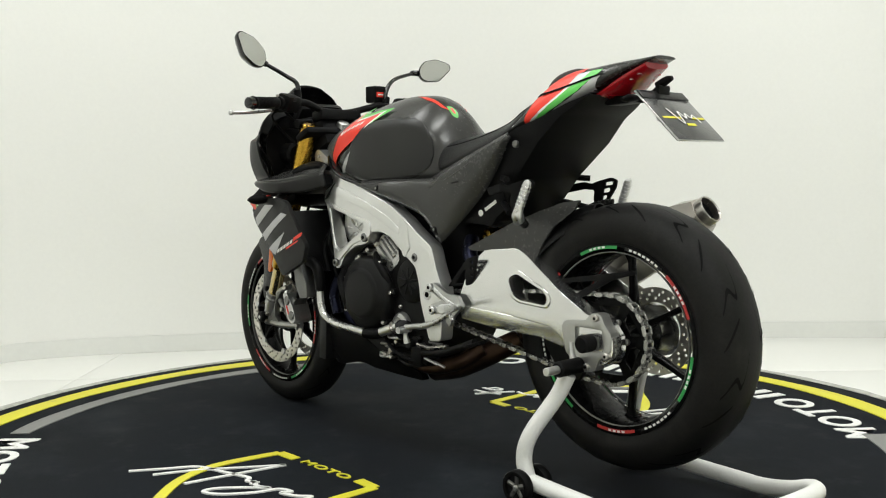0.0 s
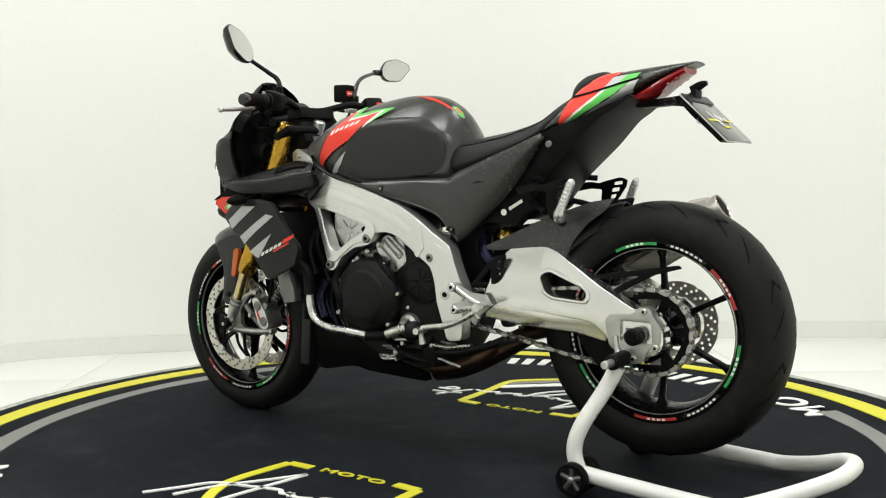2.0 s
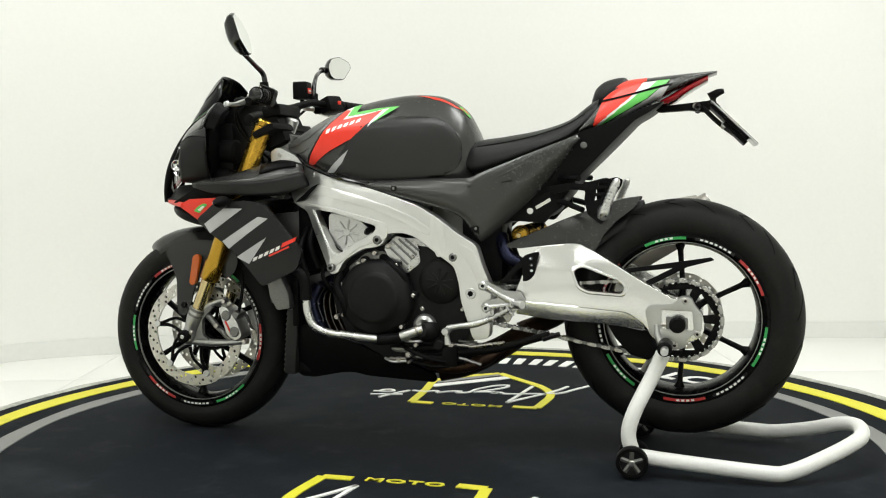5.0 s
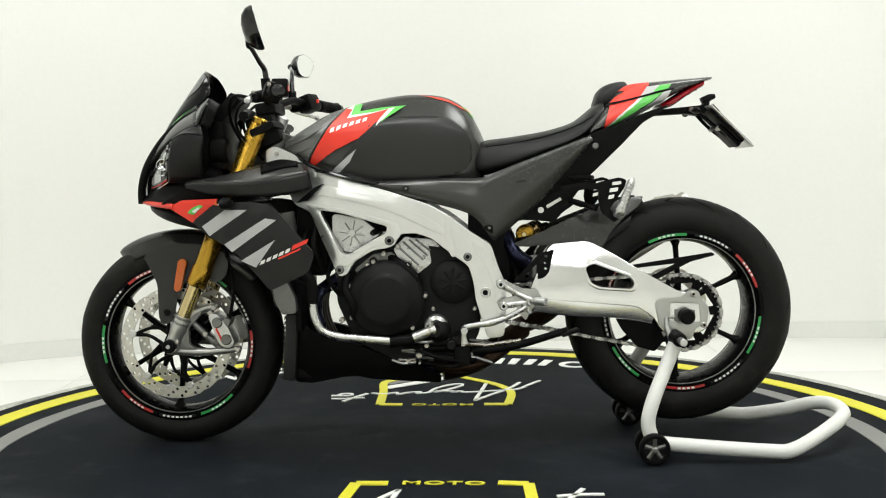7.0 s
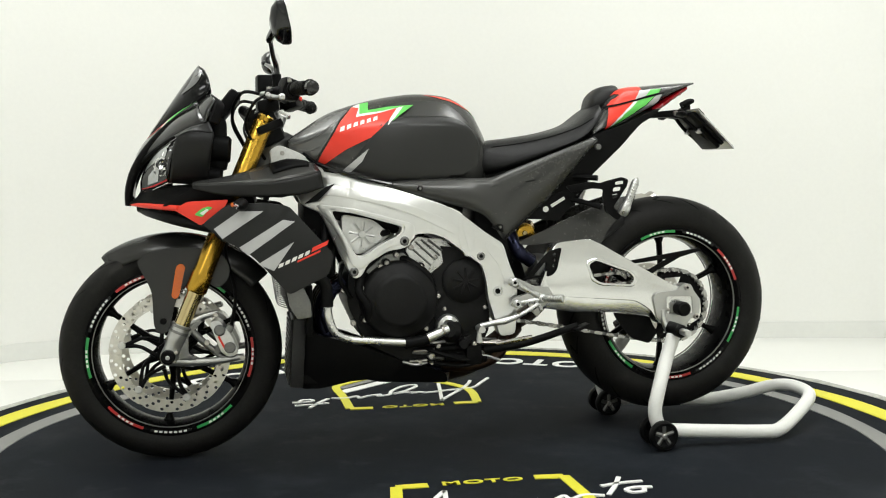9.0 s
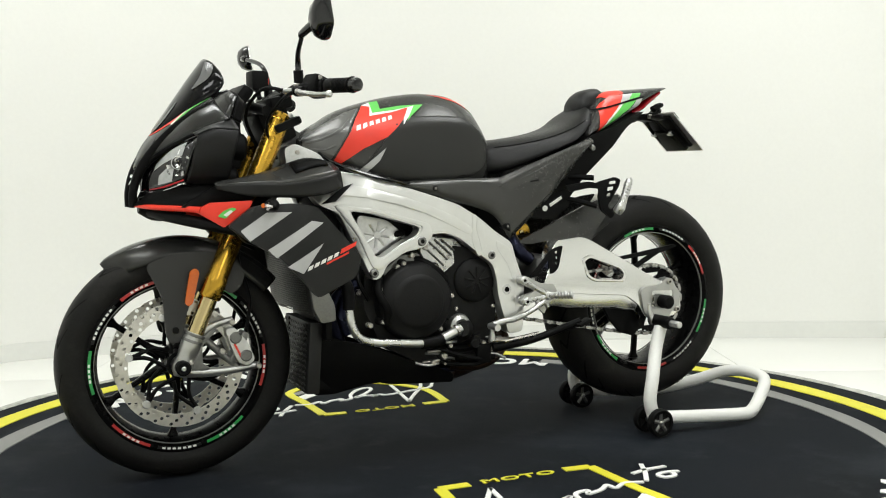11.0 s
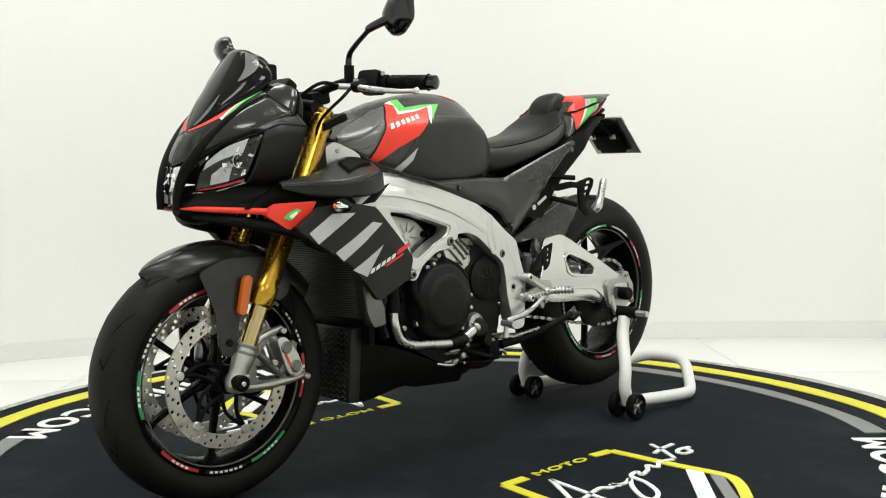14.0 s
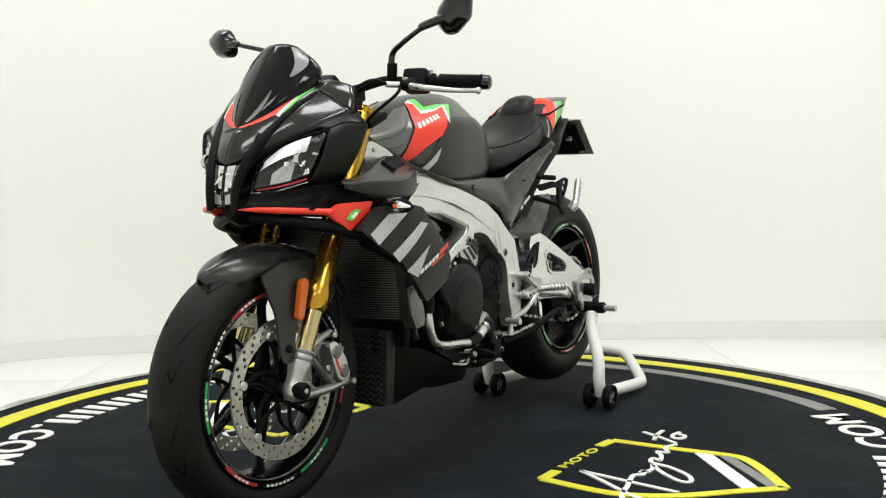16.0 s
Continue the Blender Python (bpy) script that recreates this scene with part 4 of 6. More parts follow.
        b2 = plate(rounded([(0.770, 0.699), (0.665, 0.762), (0.600, 0.757), (0.588, 0.716), (0.700, 0.697)], 0.006), 0.146, 0.156, (), 0.003)
        part("flank_filler", b2 if s > 0 else mirrored(b2), PLASTIC, nose)
        # rib from the chin to the brow
        rib = [(0.866, 0.036, 0.698), (0.862, 0.038, 0.74), (0.845, 0.048, 0.79), (0.815, 0.064, 0.838), (0.775, 0.085, 0.886), (0.730, 0.103, 0.928), (0.680, 0.117, 0.960)]
        part("nose_rib", tube([(x, s * y + NOSE_Y, z) for x, y, z in rib], [0.008, 0.011, 0.013, 0.013, 0.0105, 0.007, 0.002], 10, 5), PLASTIC, nose, "black rib beside the centre lamp")
        part("nose_rib", tube([(x, s * y + NOSE_Y, z) for x, y, z in [(0.832, 0.056, 0.802)] + brow_line], [0.010, 0.009, 0.0065, 0.005, 0.003], 8, 5), PLASTIC, nose)
        # centre lamp
        mid = ruled([(0.858, 0.0, 0.706), (0.856, 0.030, 0.706)], [(0.846, 0.0, 0.798), (0.832, 0.050, 0.812)], bulge=0.006)
        cl = put("centre_lamp", mid, GLOSS_BLACK, nose, "clear centre lamp between two ribs")
        part("lamp_facet", sheet(mid, s, 0.08, 0.50, (0.42, 0.42), (0.95, 0.92), 0.004, 4, 3, NOSE_Y), CHROME, cl)
        part("lamp_facet", sheet(mid, s, 0.55, 0.92, (0.36, 0.50), (0.88, 0.95), 0.005, 4, 3, NOSE_Y), DARK_ALU, cl)
        part("lamp_facet", sheet(mid, s, 0.15, 0.85, (0.06, 0.06), (0.26, 0.30), 0.004, 4, 2, NOSE_Y), LAMP_GREY, cl)
        for k in range(8):
            c = mid(rnd.uniform(0.1, 0.9), rnd.uniform(0.3, 0.9), 0.007)
            bm = bmesh.new()
            d1 = Vector((rnd.uniform(-1, 1), rnd.uniform(-1, 1), rnd.uniform(-1, 1))) * 0.006
            d2 = Vector((rnd.uniform(-1, 1), rnd.uniform(-1, 1), rnd.uniform(-1, 1))) * 0.006
            bm.faces.new([bm.verts.new((p.x, s * p.y + NOSE_Y, p.z)) for p in (c + d1, c + d2, c - d1, c - d2)])
            part("lamp_facet", bm, CHROME, cl)
    # smoked screen, drawn back from a point to a rounded top
    spine = [(0.814, 0.0, 0.876), (0.768, 0.0, 0.944), (0.718, 0.0, 1.016), (0.690, 0.0, 1.054), (0.672, 0.0, 1.077)]
    edge = [(0.812, 0.004, 0.878), (0.776, 0.046, 0.905), (0.730, 0.080, 0.938), (0.672, 0.104, 0.972), (0.642, 0.104, 1.005), (0.644, 0.088, 1.034), (0.655, 0.056, 1.060)]
    base = ruled(spine, edge)

    def glass(u, v, off=0.0):
        c, e = base(u, 0.0), base(u, 1.0)
        k, w = math.sin(abs(v) * math.pi / 2), 1 - math.cos(abs(v) * math.pi / 2)
        return Vector((c.x + (e.x - c.x) * w + off, math.copysign(e.y * k + off * k, v), c.z + (e.z - c.z) * w + off * 0.5))

    scr = thicken(part("windscreen", sheet(glass, 1, 0.0, 1.0, (-1.0, -1.0), (1.0, 1.0), 0.0, 26, 24, NOSE_Y), SMOKE, nose, "dark smoked windscreen with pale grey patches"), 0.003, 0.0)
    # Pale grey patches low and high on each side of the glass
    for s in (1, -1):
        part("screen_pale_patch", sheet(glass, s, 0.08, 0.44, (0.40, 0.34), (0.66, 0.36), 0.0026, 10, 4, NOSE_Y), SCREEN_GREY_M, scr, "pale grey patch")
        part("screen_pale_patch", sheet(glass, s, 0.62, 0.97, (0.46, 0.42), (0.50, 0.86), 0.0026, 10, 4, NOSE_Y), SCREEN_GREY_M, scr)
    # lower lip and the flank panels
    for s in (1, -1):
        lip = tube([(0.858, s * 0.040 + NOSE_Y, 0.702), (0.828, s * 0.082 + NOSE_Y, 0.700), (0.785, s * 0.132 + NOSE_Y, 0.697), (0.725, s * 0.184 + NOSE_Y * 0.4, 0.693)], [0.003, 0.0065, 0.0075, 0.008], 10, 5)
        part("nose_lip", lip, RED, nose, "red lower lip")
        part("chin_duct", tube([(0.825, s * 0.03, 0.684), (0.79, s * 0.09, 0.676), (0.73, s * 0.155, 0.662), (0.64, s * 0.18, 0.64)], [0.010, 0.013, 0.015, 0.014], 10, 5), PLASTIC, nose)
        bm = plate(rounded([(0.74, 0.690), (0.705, 0.710), (0.60, 0.714), (0.612, 0.692), (0.672, 0.648)], 0.006), 0.172, 0.184, (), 0.003, fn=lambda x, y, z: (x, y + (0.70 - x) * 0.14, z))
        red = part("red_flank_panel", bm if s > 0 else mirrored(bm), RED, bike, "red panel with a small emblem")
        sc = rounded([(0.688, 0.676), (0.672, 0.690), (0.652, 0.698), (0.640, 0.694), (0.655, 0.684), (0.668, 0.670)], 0.005)
        fb = plate(sc, 0.1845, 0.186, (), 0, fn=lambda x, y, z: (x, y + (0.70 - x) * 0.14, z))
        part("emblem", fb if s > 0 else mirrored(fb), GREEN, red)
        fb = plate(rounded([(0.674, 0.680), (0.655, 0.692), (0.650, 0.688), (0.666, 0.675)], 0.003), 0.186, 0.1868, (), 0, fn=lambda x, y, z: (x, y + (0.70 - x) * 0.14, z))
        part("emblem", fb if s > 0 else mirrored(fb), WHITE, red)

        def bow(x, y, z):
            return x, y + 0.030 * math.cos((x - 0.45) * 4.2) - 0.10 * max(0, x - 0.5) - 0.12 * max(0, z - 0.60), z
        outline = rounded([(0.628, 0.620), (0.668, 0.652), (0.607, 0.700), (0.509, 0.706), (0.448, 0.696), (0.359, 0.595), (0.334, 0.566), (0.350, 0.515), (0.453, 0.466), (0.491, 0.512), (0.543, 0.568)], 0.012)
        bm = plate(outline, 0.200, 0.216, (), 0.004, fn=bow, cuts=2)
        shroud = part("radiator_shroud", bm if s > 0 else mirrored(bm), SHROUD_M, bike, "dark graphite radiator shroud with silver stripes")
        for pts in ([(0.639, 0.640), (0.575, 0.684), (0.513, 0.684), (0.618, 0.614)], [(0.576, 0.592), (0.464, 0.661), (0.434, 0.656), (0.555, 0.571)], [(0.530, 0.548), (0.437, 0.604), (0.490, 0.530)]):
            b2 = plate(pts, 0.2163, 0.2172, (), 0, fn=bow, cuts=3)
            part("stripe", b2 if s > 0 else mirrored(b2), SILVER_STRIPE, shroud, "silver stripe")
        for k in range(5):
            x, z = 0.480 - k * 0.017, 0.536 + k * 0.0075
            b2 = plate([(x, z), (x - 0.012, z + 0.005), (x - 0.016, z + 0.016), (x - 0.004, z + 0.011)], 0.2163, 0.217, (), 0, fn=bow)
            part("name_bar", b2 if s > 0 else mirrored(b2), WHITE, shroud)
        for pts in ([(0.394, 0.575), (0.352, 0.594), (0.348, 0.606), (0.390, 0.588)], [(0.43, 0.550), (0.37, 0.576), (0.37, 0.581), (0.43, 0.555)]):
            b2 = plate(pts, 0.2163, 0.217, (), 0, fn=bow)
            part("name_bar", b2 if s > 0 else mirrored(b2), RED, shroud)
        # inner scoop behind the shroud
        b2 = plate(rounded([(0.625, 0.61), (0.655, 0.65), (0.61, 0.69), (0.53, 0.69), (0.50, 0.56), (0.53, 0.575)], 0.01), 0.180, 0.212, (), 0.006)
        part("scoop", b2 if s > 0 else mirrored(b2), PLASTIC, shroud, "black inner scoop")
        b2 = plate(rounded([(0.60, 0.730), (0.525, 0.752), (0.430, 0.775), (0.372, 0.778), (0.355, 0.745), (0.46, 0.716), (0.585, 0.722)], 0.006), 0.085, 0.150, (), 0.006, 2)
        duct = part("air_duct_cover", b2 if s > 0 else mirrored(b2), PLASTIC, bike, "matt graphite folded air duct cover")
        crease = [(0.690, 0.186, 0.752), (0.600, 0.206, 0.756), (0.505, 0.204, 0.757), (0.425, 0.186, 0.768), (0.358, 0.154, 0.783)]
        upper = ruled([(0.690, 0.178, 0.758), (0.580, 0.164, 0.778), (0.470, 0.128, 0.812), (0.430, 0.120, 0.818), (0.372, 0.128, 0.806)], crease)
        lower = ruled(crease, [(0.688, 0.184, 0.744), (0.600, 0.200, 0.724), (0.480, 0.194, 0.720), (0.405, 0.176, 0.726), (0.350, 0.150, 0.742)])
        inner = ruled([(0.690, 0.178, 0.758), (0.580, 0.164, 0.778), (0.470, 0.128, 0.812), (0.430, 0.120, 0.818), (0.372, 0.128, 0.806)], [(0.680, 0.140, 0.745), (0.56, 0.12, 0.755), (0.47, 0.09, 0.77), (0.43, 0.085, 0.775), (0.38, 0.09, 0.77)])
        # The side face takes the darker shroud paint to stand for its shade
        for at, mt in ((upper, MATT_GREY), (lower, SHROUD_M), (inner, PLASTIC)):
            thicken(part("duct_face", sheet(at, s, nu=18), mt, duct), 0.005, 0.0)
        thicken(part("duct_scoop", sheet(upper, s, 0.62, 0.93, (0.10, 0.10), (0.62, 0.45), 0.0045, 8, 3), PLASTIC, duct, "black raised scoop"), 0.006, 0.0)
        # indicators
        i0 = Vector((0.562, s * 0.205, 0.705))
        i1 = Vector((0.572, s * 0.290, 0.700))
        ind = part("indicator", tube([i0, i0.lerp(i1, 0.25), i0.lerp(i1, 0.3), i0.lerp(i1, 0.6), i0.lerp(i1, 0.85), i1], [0.007, 0.007, 0.014, 0.017, 0.011, 0.002], 14, 4), PLASTIC, bike, "small black front indicator with clear lens")
        part("indicator_lens", tube([i0.lerp(i1, 0.34) + Vector((0.008, 0, 0)), i0.lerp(i1, 0.6) + Vector((0.010, 0, 0)), i0.lerp(i1, 0.95) + Vector((0.004, 0, 0))], [0.010, 0.0125, 0.003], 12, 4), CHROME, ind, "clear lens")
        part("indicator_bulb", rod(i0.lerp(i1, 0.5) + Vector((0.018, 0, 0)), i0.lerp(i1, 0.6) + Vector((0.0235, 0, 0)), 0.006, 10), AMBER, ind)


def chassis(bike):
    outer = [(0.395, 0.790), (0.351, 0.785), (0.271, 0.770), (0.186, 0.744), (0.117, 0.722), (0.024, 0.690), (-0.037, 0.654), (-0.091, 0.612), (-0.142, 0.580), (-0.160, 0.521), (-0.183, 0.466), (-0.180, 0.380), (-0.176, 0.325), (-0.131, 0.320), (-0.113, 0.380), (-0.098, 0.428), (-0.093, 0.475), (-0.080, 0.521), (-0.036, 0.553), (0.025, 0.600), (0.064, 0.613), (0.110, 0.611), (0.122, 0.580), (0.146, 0.572), (0.181, 0.568), (0.236, 0.535), (0.255, 0.500), (0.278, 0.494), (0.298, 0.540), (0.328, 0.603), (0.358, 0.673), (0.405, 0.694), (0.43, 0.74)]
    hole = [(0.331, 0.679), (0.272, 0.671), (0.140, 0.632), (0.149, 0.612), (0.196, 0.589), (0.251, 0.554), (0.270, 0.559), (0.297, 0.610)]

    def bow(x, y, z):
        return x, y - 0.45 * max(0, x - 0.28) - 0.04 * max(0, -x - 0.05) - 0.35 * max(0, z - 0.70), z
    for s in (1, -1):
        bm = plate(rounded(outer, 0.012, 2), 0.128, 0.172, [rounded(hole, 0.010, 2)], 0.008, 3, fn=bow)
        fr = part("frame_beam", bm if s > 0 else mirrored(bm), FRAME_M, bike, "silver cast aluminium frame beam")
        # raised rib along the window
        rib = plate(rounded([(0.372, 0.697), (0.27, 0.684), (0.11, 0.640), (0.105, 0.600), (0.19, 0.573), (0.258, 0.520), (0.28, 0.530), (0.318, 0.62)], 0.014, 3), 0.168, 0.1765, [rounded([(0.338, 0.683), (0.272, 0.675), (0.132, 0.634), (0.145, 0.610), (0.196, 0.585), (0.251, 0.549), (0.274, 0.556), (0.302, 0.612)], 0.010, 3)], 0.003, fn=bow)
        part("frame_rib", rib if s > 0 else mirrored(rib), FRAME_M, fr)
        for x, z, y, r, mt in ((0.275, 0.514, 0.172, 0.012, DARK_ALU), (0.137, 0.594, 0.172, 0.013, DARK_ALU), (-0.077, 0.547, 0.166, 0.012, DARK_ALU), (-0.125, 0.448, 0.162, 0.017, ALU)):
            part("frame_bolt", rod((x, s * (y - 0.008), z), (x, s * (y + 0.008), z), r, 20, 0.003), mt, fr)
            part("bolt_socket", rod((x, s * (y + 0.006), z), (x, s * (y + 0.0088), z), r * 0.48, 6, 0.0003), GROOVE, fr)
        b2 = plate(rounded([(-0.105, 0.475), (-0.11, 0.42), (-0.128, 0.41), (-0.146, 0.42), (-0.148, 0.475), (-0.128, 0.492)], 0.012), 0.155, 0.1685, [circle(-0.126, 0.45, 0.0165, 16)], 0.004)
        part("pivot_boss", b2 if s > 0 else mirrored(b2), FRAME_M, fr)
        b2 = plate(rounded([(0.355, 0.752), (0.27, 0.738), (0.19, 0.716), (0.10, 0.685), (0.03, 0.655), (-0.02, 0.622), (-0.01, 0.605), (0.06, 0.640), (0.12, 0.668), (0.20, 0.694), (0.30, 0.716), (0.36, 0.722)], 0.012, 3), 0.169, 0.1735, (), 0.0015, 2, fn=bow)
        part("beam_swage", b2 if s > 0 else mirrored(b2), FRAME_M, fr)
        b2 = plate(rounded([(-0.09, 0.59), (-0.135, 0.565), (-0.152, 0.515), (-0.172, 0.46), (-0.170, 0.385), (-0.155, 0.37), (-0.150, 0.46), (-0.128, 0.520), (-0.095, 0.562)], 0.008, 3), 0.166, 0.1725, (), 0.003, 3, fn=bow)
        part("beam_swage", b2 if s > 0 else mirrored(b2), FRAME_M, fr)
        b2 = plate(rounded([(-0.016, 0.666), (-0.035, 0.657), (-0.041, 0.601), (-0.049, 0.551), (-0.034, 0.545), (-0.015, 0.586)], 0.010, 3), 0.160, 0.1735, (), 0.004, 2, fn=bow)
        part("frame_pad", b2 if s > 0 else mirrored(b2), FRAME_M, fr)
        b2 = plate([(0.40, 0.698), (0.345, 0.742), (0.318, 0.752), (0.365, 0.705)], 0.1725, 0.1748, (), 0, fn=bow)
        part("black_flash", b2 if s > 0 else mirrored(b2), MATT_BLACK, fr)
        b2 = plate(rounded([(-0.03, 0.655), (-0.05, 0.64), (-0.06, 0.57), (-0.045, 0.555), (-0.04, 0.58), (-0.028, 0.62)], 0.005), 0.169, 0.1745, (), 0.002, fn=bow)
        part("frame_rib", b2 if s > 0 else mirrored(b2), FRAME_M, fr)
        sw = [(-0.236, 0.424), (-0.262, 0.487), (-0.283, 0.545), (-0.309, 0.577), (-0.410, 0.585), (-0.444, 0.570), (-0.581, 0.488), (-0.667, 0.440), (-0.700, 0.446), (-0.722, 0.418), (-0.742, 0.395), (-0.742, 0.350), (-0.715, 0.328), (-0.612, 0.332), (-0.590, 0.372), (-0.545, 0.402), (-0.42, 0.412), (-0.262, 0.428)]
        sh = [(-0.402, 0.511), (-0.426, 0.522), (-0.519, 0.487), (-0.538, 0.470), (-0.530, 0.452), (-0.441, 0.458), (-0.418, 0.470)]

        def lean(x, y, z):
            return x, y + 0.22 * max(0, -x - 0.45) * 0.25 - 0.30 * max(0, z - 0.50) + 0.16 * max(0, x + 0.40), z
        if s > 0:
            bm = plate(rounded(sw, 0.014, 2), 0.092, 0.142, [rounded(sh, 0.010, 2)], 0.010, 3, fn=lean)
        else:
            bm = mirrored(plate(rounded(sw, 0.014, 2), 0.092, 0.142, (), 0.010, 3, fn=lean))
        arm = part("swingarm", bm, BRUSHED, bike, "brushed aluminium swingarm")
        if s > 0:
            b2 = plate(rounded([(-0.393, 0.520), (-0.428, 0.532), (-0.528, 0.492), (-0.550, 0.470), (-0.538, 0.443), (-0.438, 0.449), (-0.410, 0.464)], 0.012, 3), 0.138, 0.1455, [rounded(sh, 0.010, 3)], 0.003, fn=lean)
            part("window_rib", b2, BRUSHED, arm)
            b2 = plate([(-0.25, 0.395), (-0.345, 0.378), (-0.50, 0.369), (-0.585, 0.353), (-0.594, 0.374), (-0.545, 0.405), (-0.42, 0.415), (-0.25, 0.432)], 0.098, 0.1435, (), 0.004, 3, fn=lambda x, y, z: (x, lean(x, y, z)[1] - 0.15 * (0.425 - z), z))
            part("arm_flat", b2, BRUSHED, arm, "tilted lower face of the swingarm")
        x, z = RW[0], RW[1]
        b2 = plate(rounded([(-0.591, 0.412), (-0.604, 0.426), (-0.664, 0.43), (-0.682, 0.449), (-0.709, 0.448), (-0.719, 0.425), (-0.739, 0.402), (-0.736, 0.36), (-0.703, 0.342), (-0.693, 0.313), (-0.66, 0.307), (-0.637, 0.327), (-0.604, 0.348)], 0.008, 2), 0.128, 0.160, [rounded([(-0.633, 0.413), (-0.712, 0.411), (-0.716, 0.361), (-0.634, 0.363)], 0.006)], 0.005)
        part("axle_carrier", b2 if s > 0 else mirrored(b2), FORK_M, arm, "cast silver axle carrier with three lobes")
        for bx, bz in [(-0.695, 0.438), (-0.725, 0.352), (-0.668, 0.321)]:
            part("carrier_bolt", rod((bx, s * 0.150, bz), (bx, s * 0.167, bz), 0.0085, 14, 0.002), STEEL, arm)
            part("bolt_socket", rod((bx, s * 0.165, bz), (bx, s * 0.1676, bz), 0.004, 6, 0.0003), GROOVE, arm)
        part("axle_plate", box((x + 0.008, s * 0.149, z), (0.06, 0.014, 0.036), 0.004), DARK_ALU, arm)
        part("axle_bobbin", rod((x + 0.008, s * 0.15, z), (x + 0.008, s * 0.192, z), 0.021, 20, 0.005), PLASTIC, arm, "black axle bobbin")
        part("adjuster_bolt", rod((-0.60, s * 0.15, 0.372), (-0.655, s * 0.15, 0.374), 0.0055, 10), STEEL, arm)
    part("rear_axle", rod((RW[0], -0.15, RW[1]), (RW[0], 0.15, RW[1]), 0.014), STEEL, bike)
    part("swingarm_bridge", box((-0.30, 0, 0.47), (0.09, 0.22, 0.12), 0.02), DARK_ALU, bike)
    part("steering_head", tube([(0.455, 0, 0.90), (0.53, 0, 0.72)], 0.042, 20), DARK_ALU, bike)
    for s in (1, -1):
        b2 = plate(rounded([(0.488, 0.845), (0.462, 0.858), (0.41, 0.836), (0.35, 0.795), (0.34, 0.77), (0.40, 0.75), (0.48, 0.76)], 0.01), 0.05, 0.106, (), 0.01, fn=lambda x, y, z: (x, y + 0.20 * (0.41 - x), z))
        part("head_gusset", b2 if s > 0 else mirrored(b2), ALU, bike, "silver frame gusset")
        for gx, gz in ((0.455, 0.835), (0.42, 0.815), (0.46, 0.79)):
            part("gusset_bolt", rod((gx, s * 0.07, gz), (gx, s * (0.106 + 0.20 * (0.41 - gx) + 0.004), gz), 0.006, 12, 0.001), STEEL, bike)
    # sprocket, chain, rear disc
    spr = plate([(RW[0] + (0.104 if k % 2 else 0.097) * math.cos(k * math.tau / 84), RW[1] + (0.104 if k % 2 else 0.097) * math.sin(k * math.tau / 84)) for k in range(84)], 0.084, 0.089, [[(RW[0] + q * math.cos(t), RW[1] + q * math.sin(t)) for q, t in ((0.060, a + 0.12), (0.088, a + 0.1), (0.088, a + 0.85), (0.060, a + 0.83))] for a in (k * math.tau / 6 for k in range(6))], 0)
    sp = part("sprocket", spr, WHEEL_M, bike, "black rear sprocket")
    for k in range(6):
        a = k * math.tau / 6
        part("sprocket_nut", rod((RW[0] + 0.05 * math.cos(a), 0.088, RW[1] + 0.05 * math.sin(a)), (RW[0] + 0.05 * math.cos(a), 0.100, RW[1] + 0.05 * math.sin(a)), 0.008, 8), STEEL, sp)
    path = [(-0.10, 0.372), (-0.202, 0.352), (-0.353, 0.324), (-0.53, 0.290), (-0.64, 0.274)] + [(RW[0] + 0.106 * math.cos(radians(a)), RW[1] + 0.106 * math.sin(radians(a))) for a in range(268, 80, -9)] + [(-0.60, 0.482), (-0.48, 0.478), (-0.30, 0.465), (-0.10, 0.45)]
    fine = spline(path, 40)
    cm = bmesh.new()
    ci = bmesh.new()
    acc, last, flip = 0.0, Vector(fine[0]), 0
    for p in fine[1:]:
        v = Vector(p)
        acc += (v - last).length
        if acc >= 0.0159:
            d = (v - last)
            ang = math.degrees(math.atan2(d[1], d[0])) if d.length else 0
            for yy in ((0.075, 0.098) if flip else (0.079, 0.094)):
                box((v[0], yy, v[1]), (0.0195, 0.0020, 0.0108 if flip else 0.0085), 0.0035 if flip else 0.0008, (0, -ang, 0), cm if flip else ci, 1)
            rod((v[0] + 0.008 * math.cos(radians(ang)), 0.074, v[1] + 0.008 * math.sin(radians(ang))), (v[0] + 0.008 * math.cos(radians(ang)), 0.100, v[1] + 0.008 * math.sin(radians(ang))), 0.0042, 8, 0.0005, cm)
            acc, flip = 0.0, 1 - flip
        last = v
    chain = tagged(part("chain", cm, CHAIN_M, bike, "steel drive chain"), kind="stuff")
    tagged(part("inner_link", ci, DARK_ALU, chain), kind="stuff")
    part("rear_brake_disc", drilled_disc(RW[0], RW[1], 0.072, 0.110, -0.095, 0.005, 20, (0.082, 0.092, 0.101), 0.004), DISC_M, bike, "drilled rear brake disc")
    part("rear_caliper", box((-0.62, -0.10, 0.30), (0.08, 0.05, 0.05), 0.012, (0, 30, 0)), PLASTIC, bike)
    # chain guard and hugger
    cg = plate(rounded([(-0.44, 0.512), (-0.52, 0.512), (-0.76, 0.548), (-0.768, 0.540), (-0.70, 0.522), (-0.60, 0.470), (-0.57, 0.468)], 0.004), 0.100, 0.106, [rounded([(-0.535, 0.504), (-0.66, 0.518), (-0.59, 0.482)], 0.004)], 0.002)
    part("chain_guard", cg, PLASTIC, bike, "black triangular chain guard")
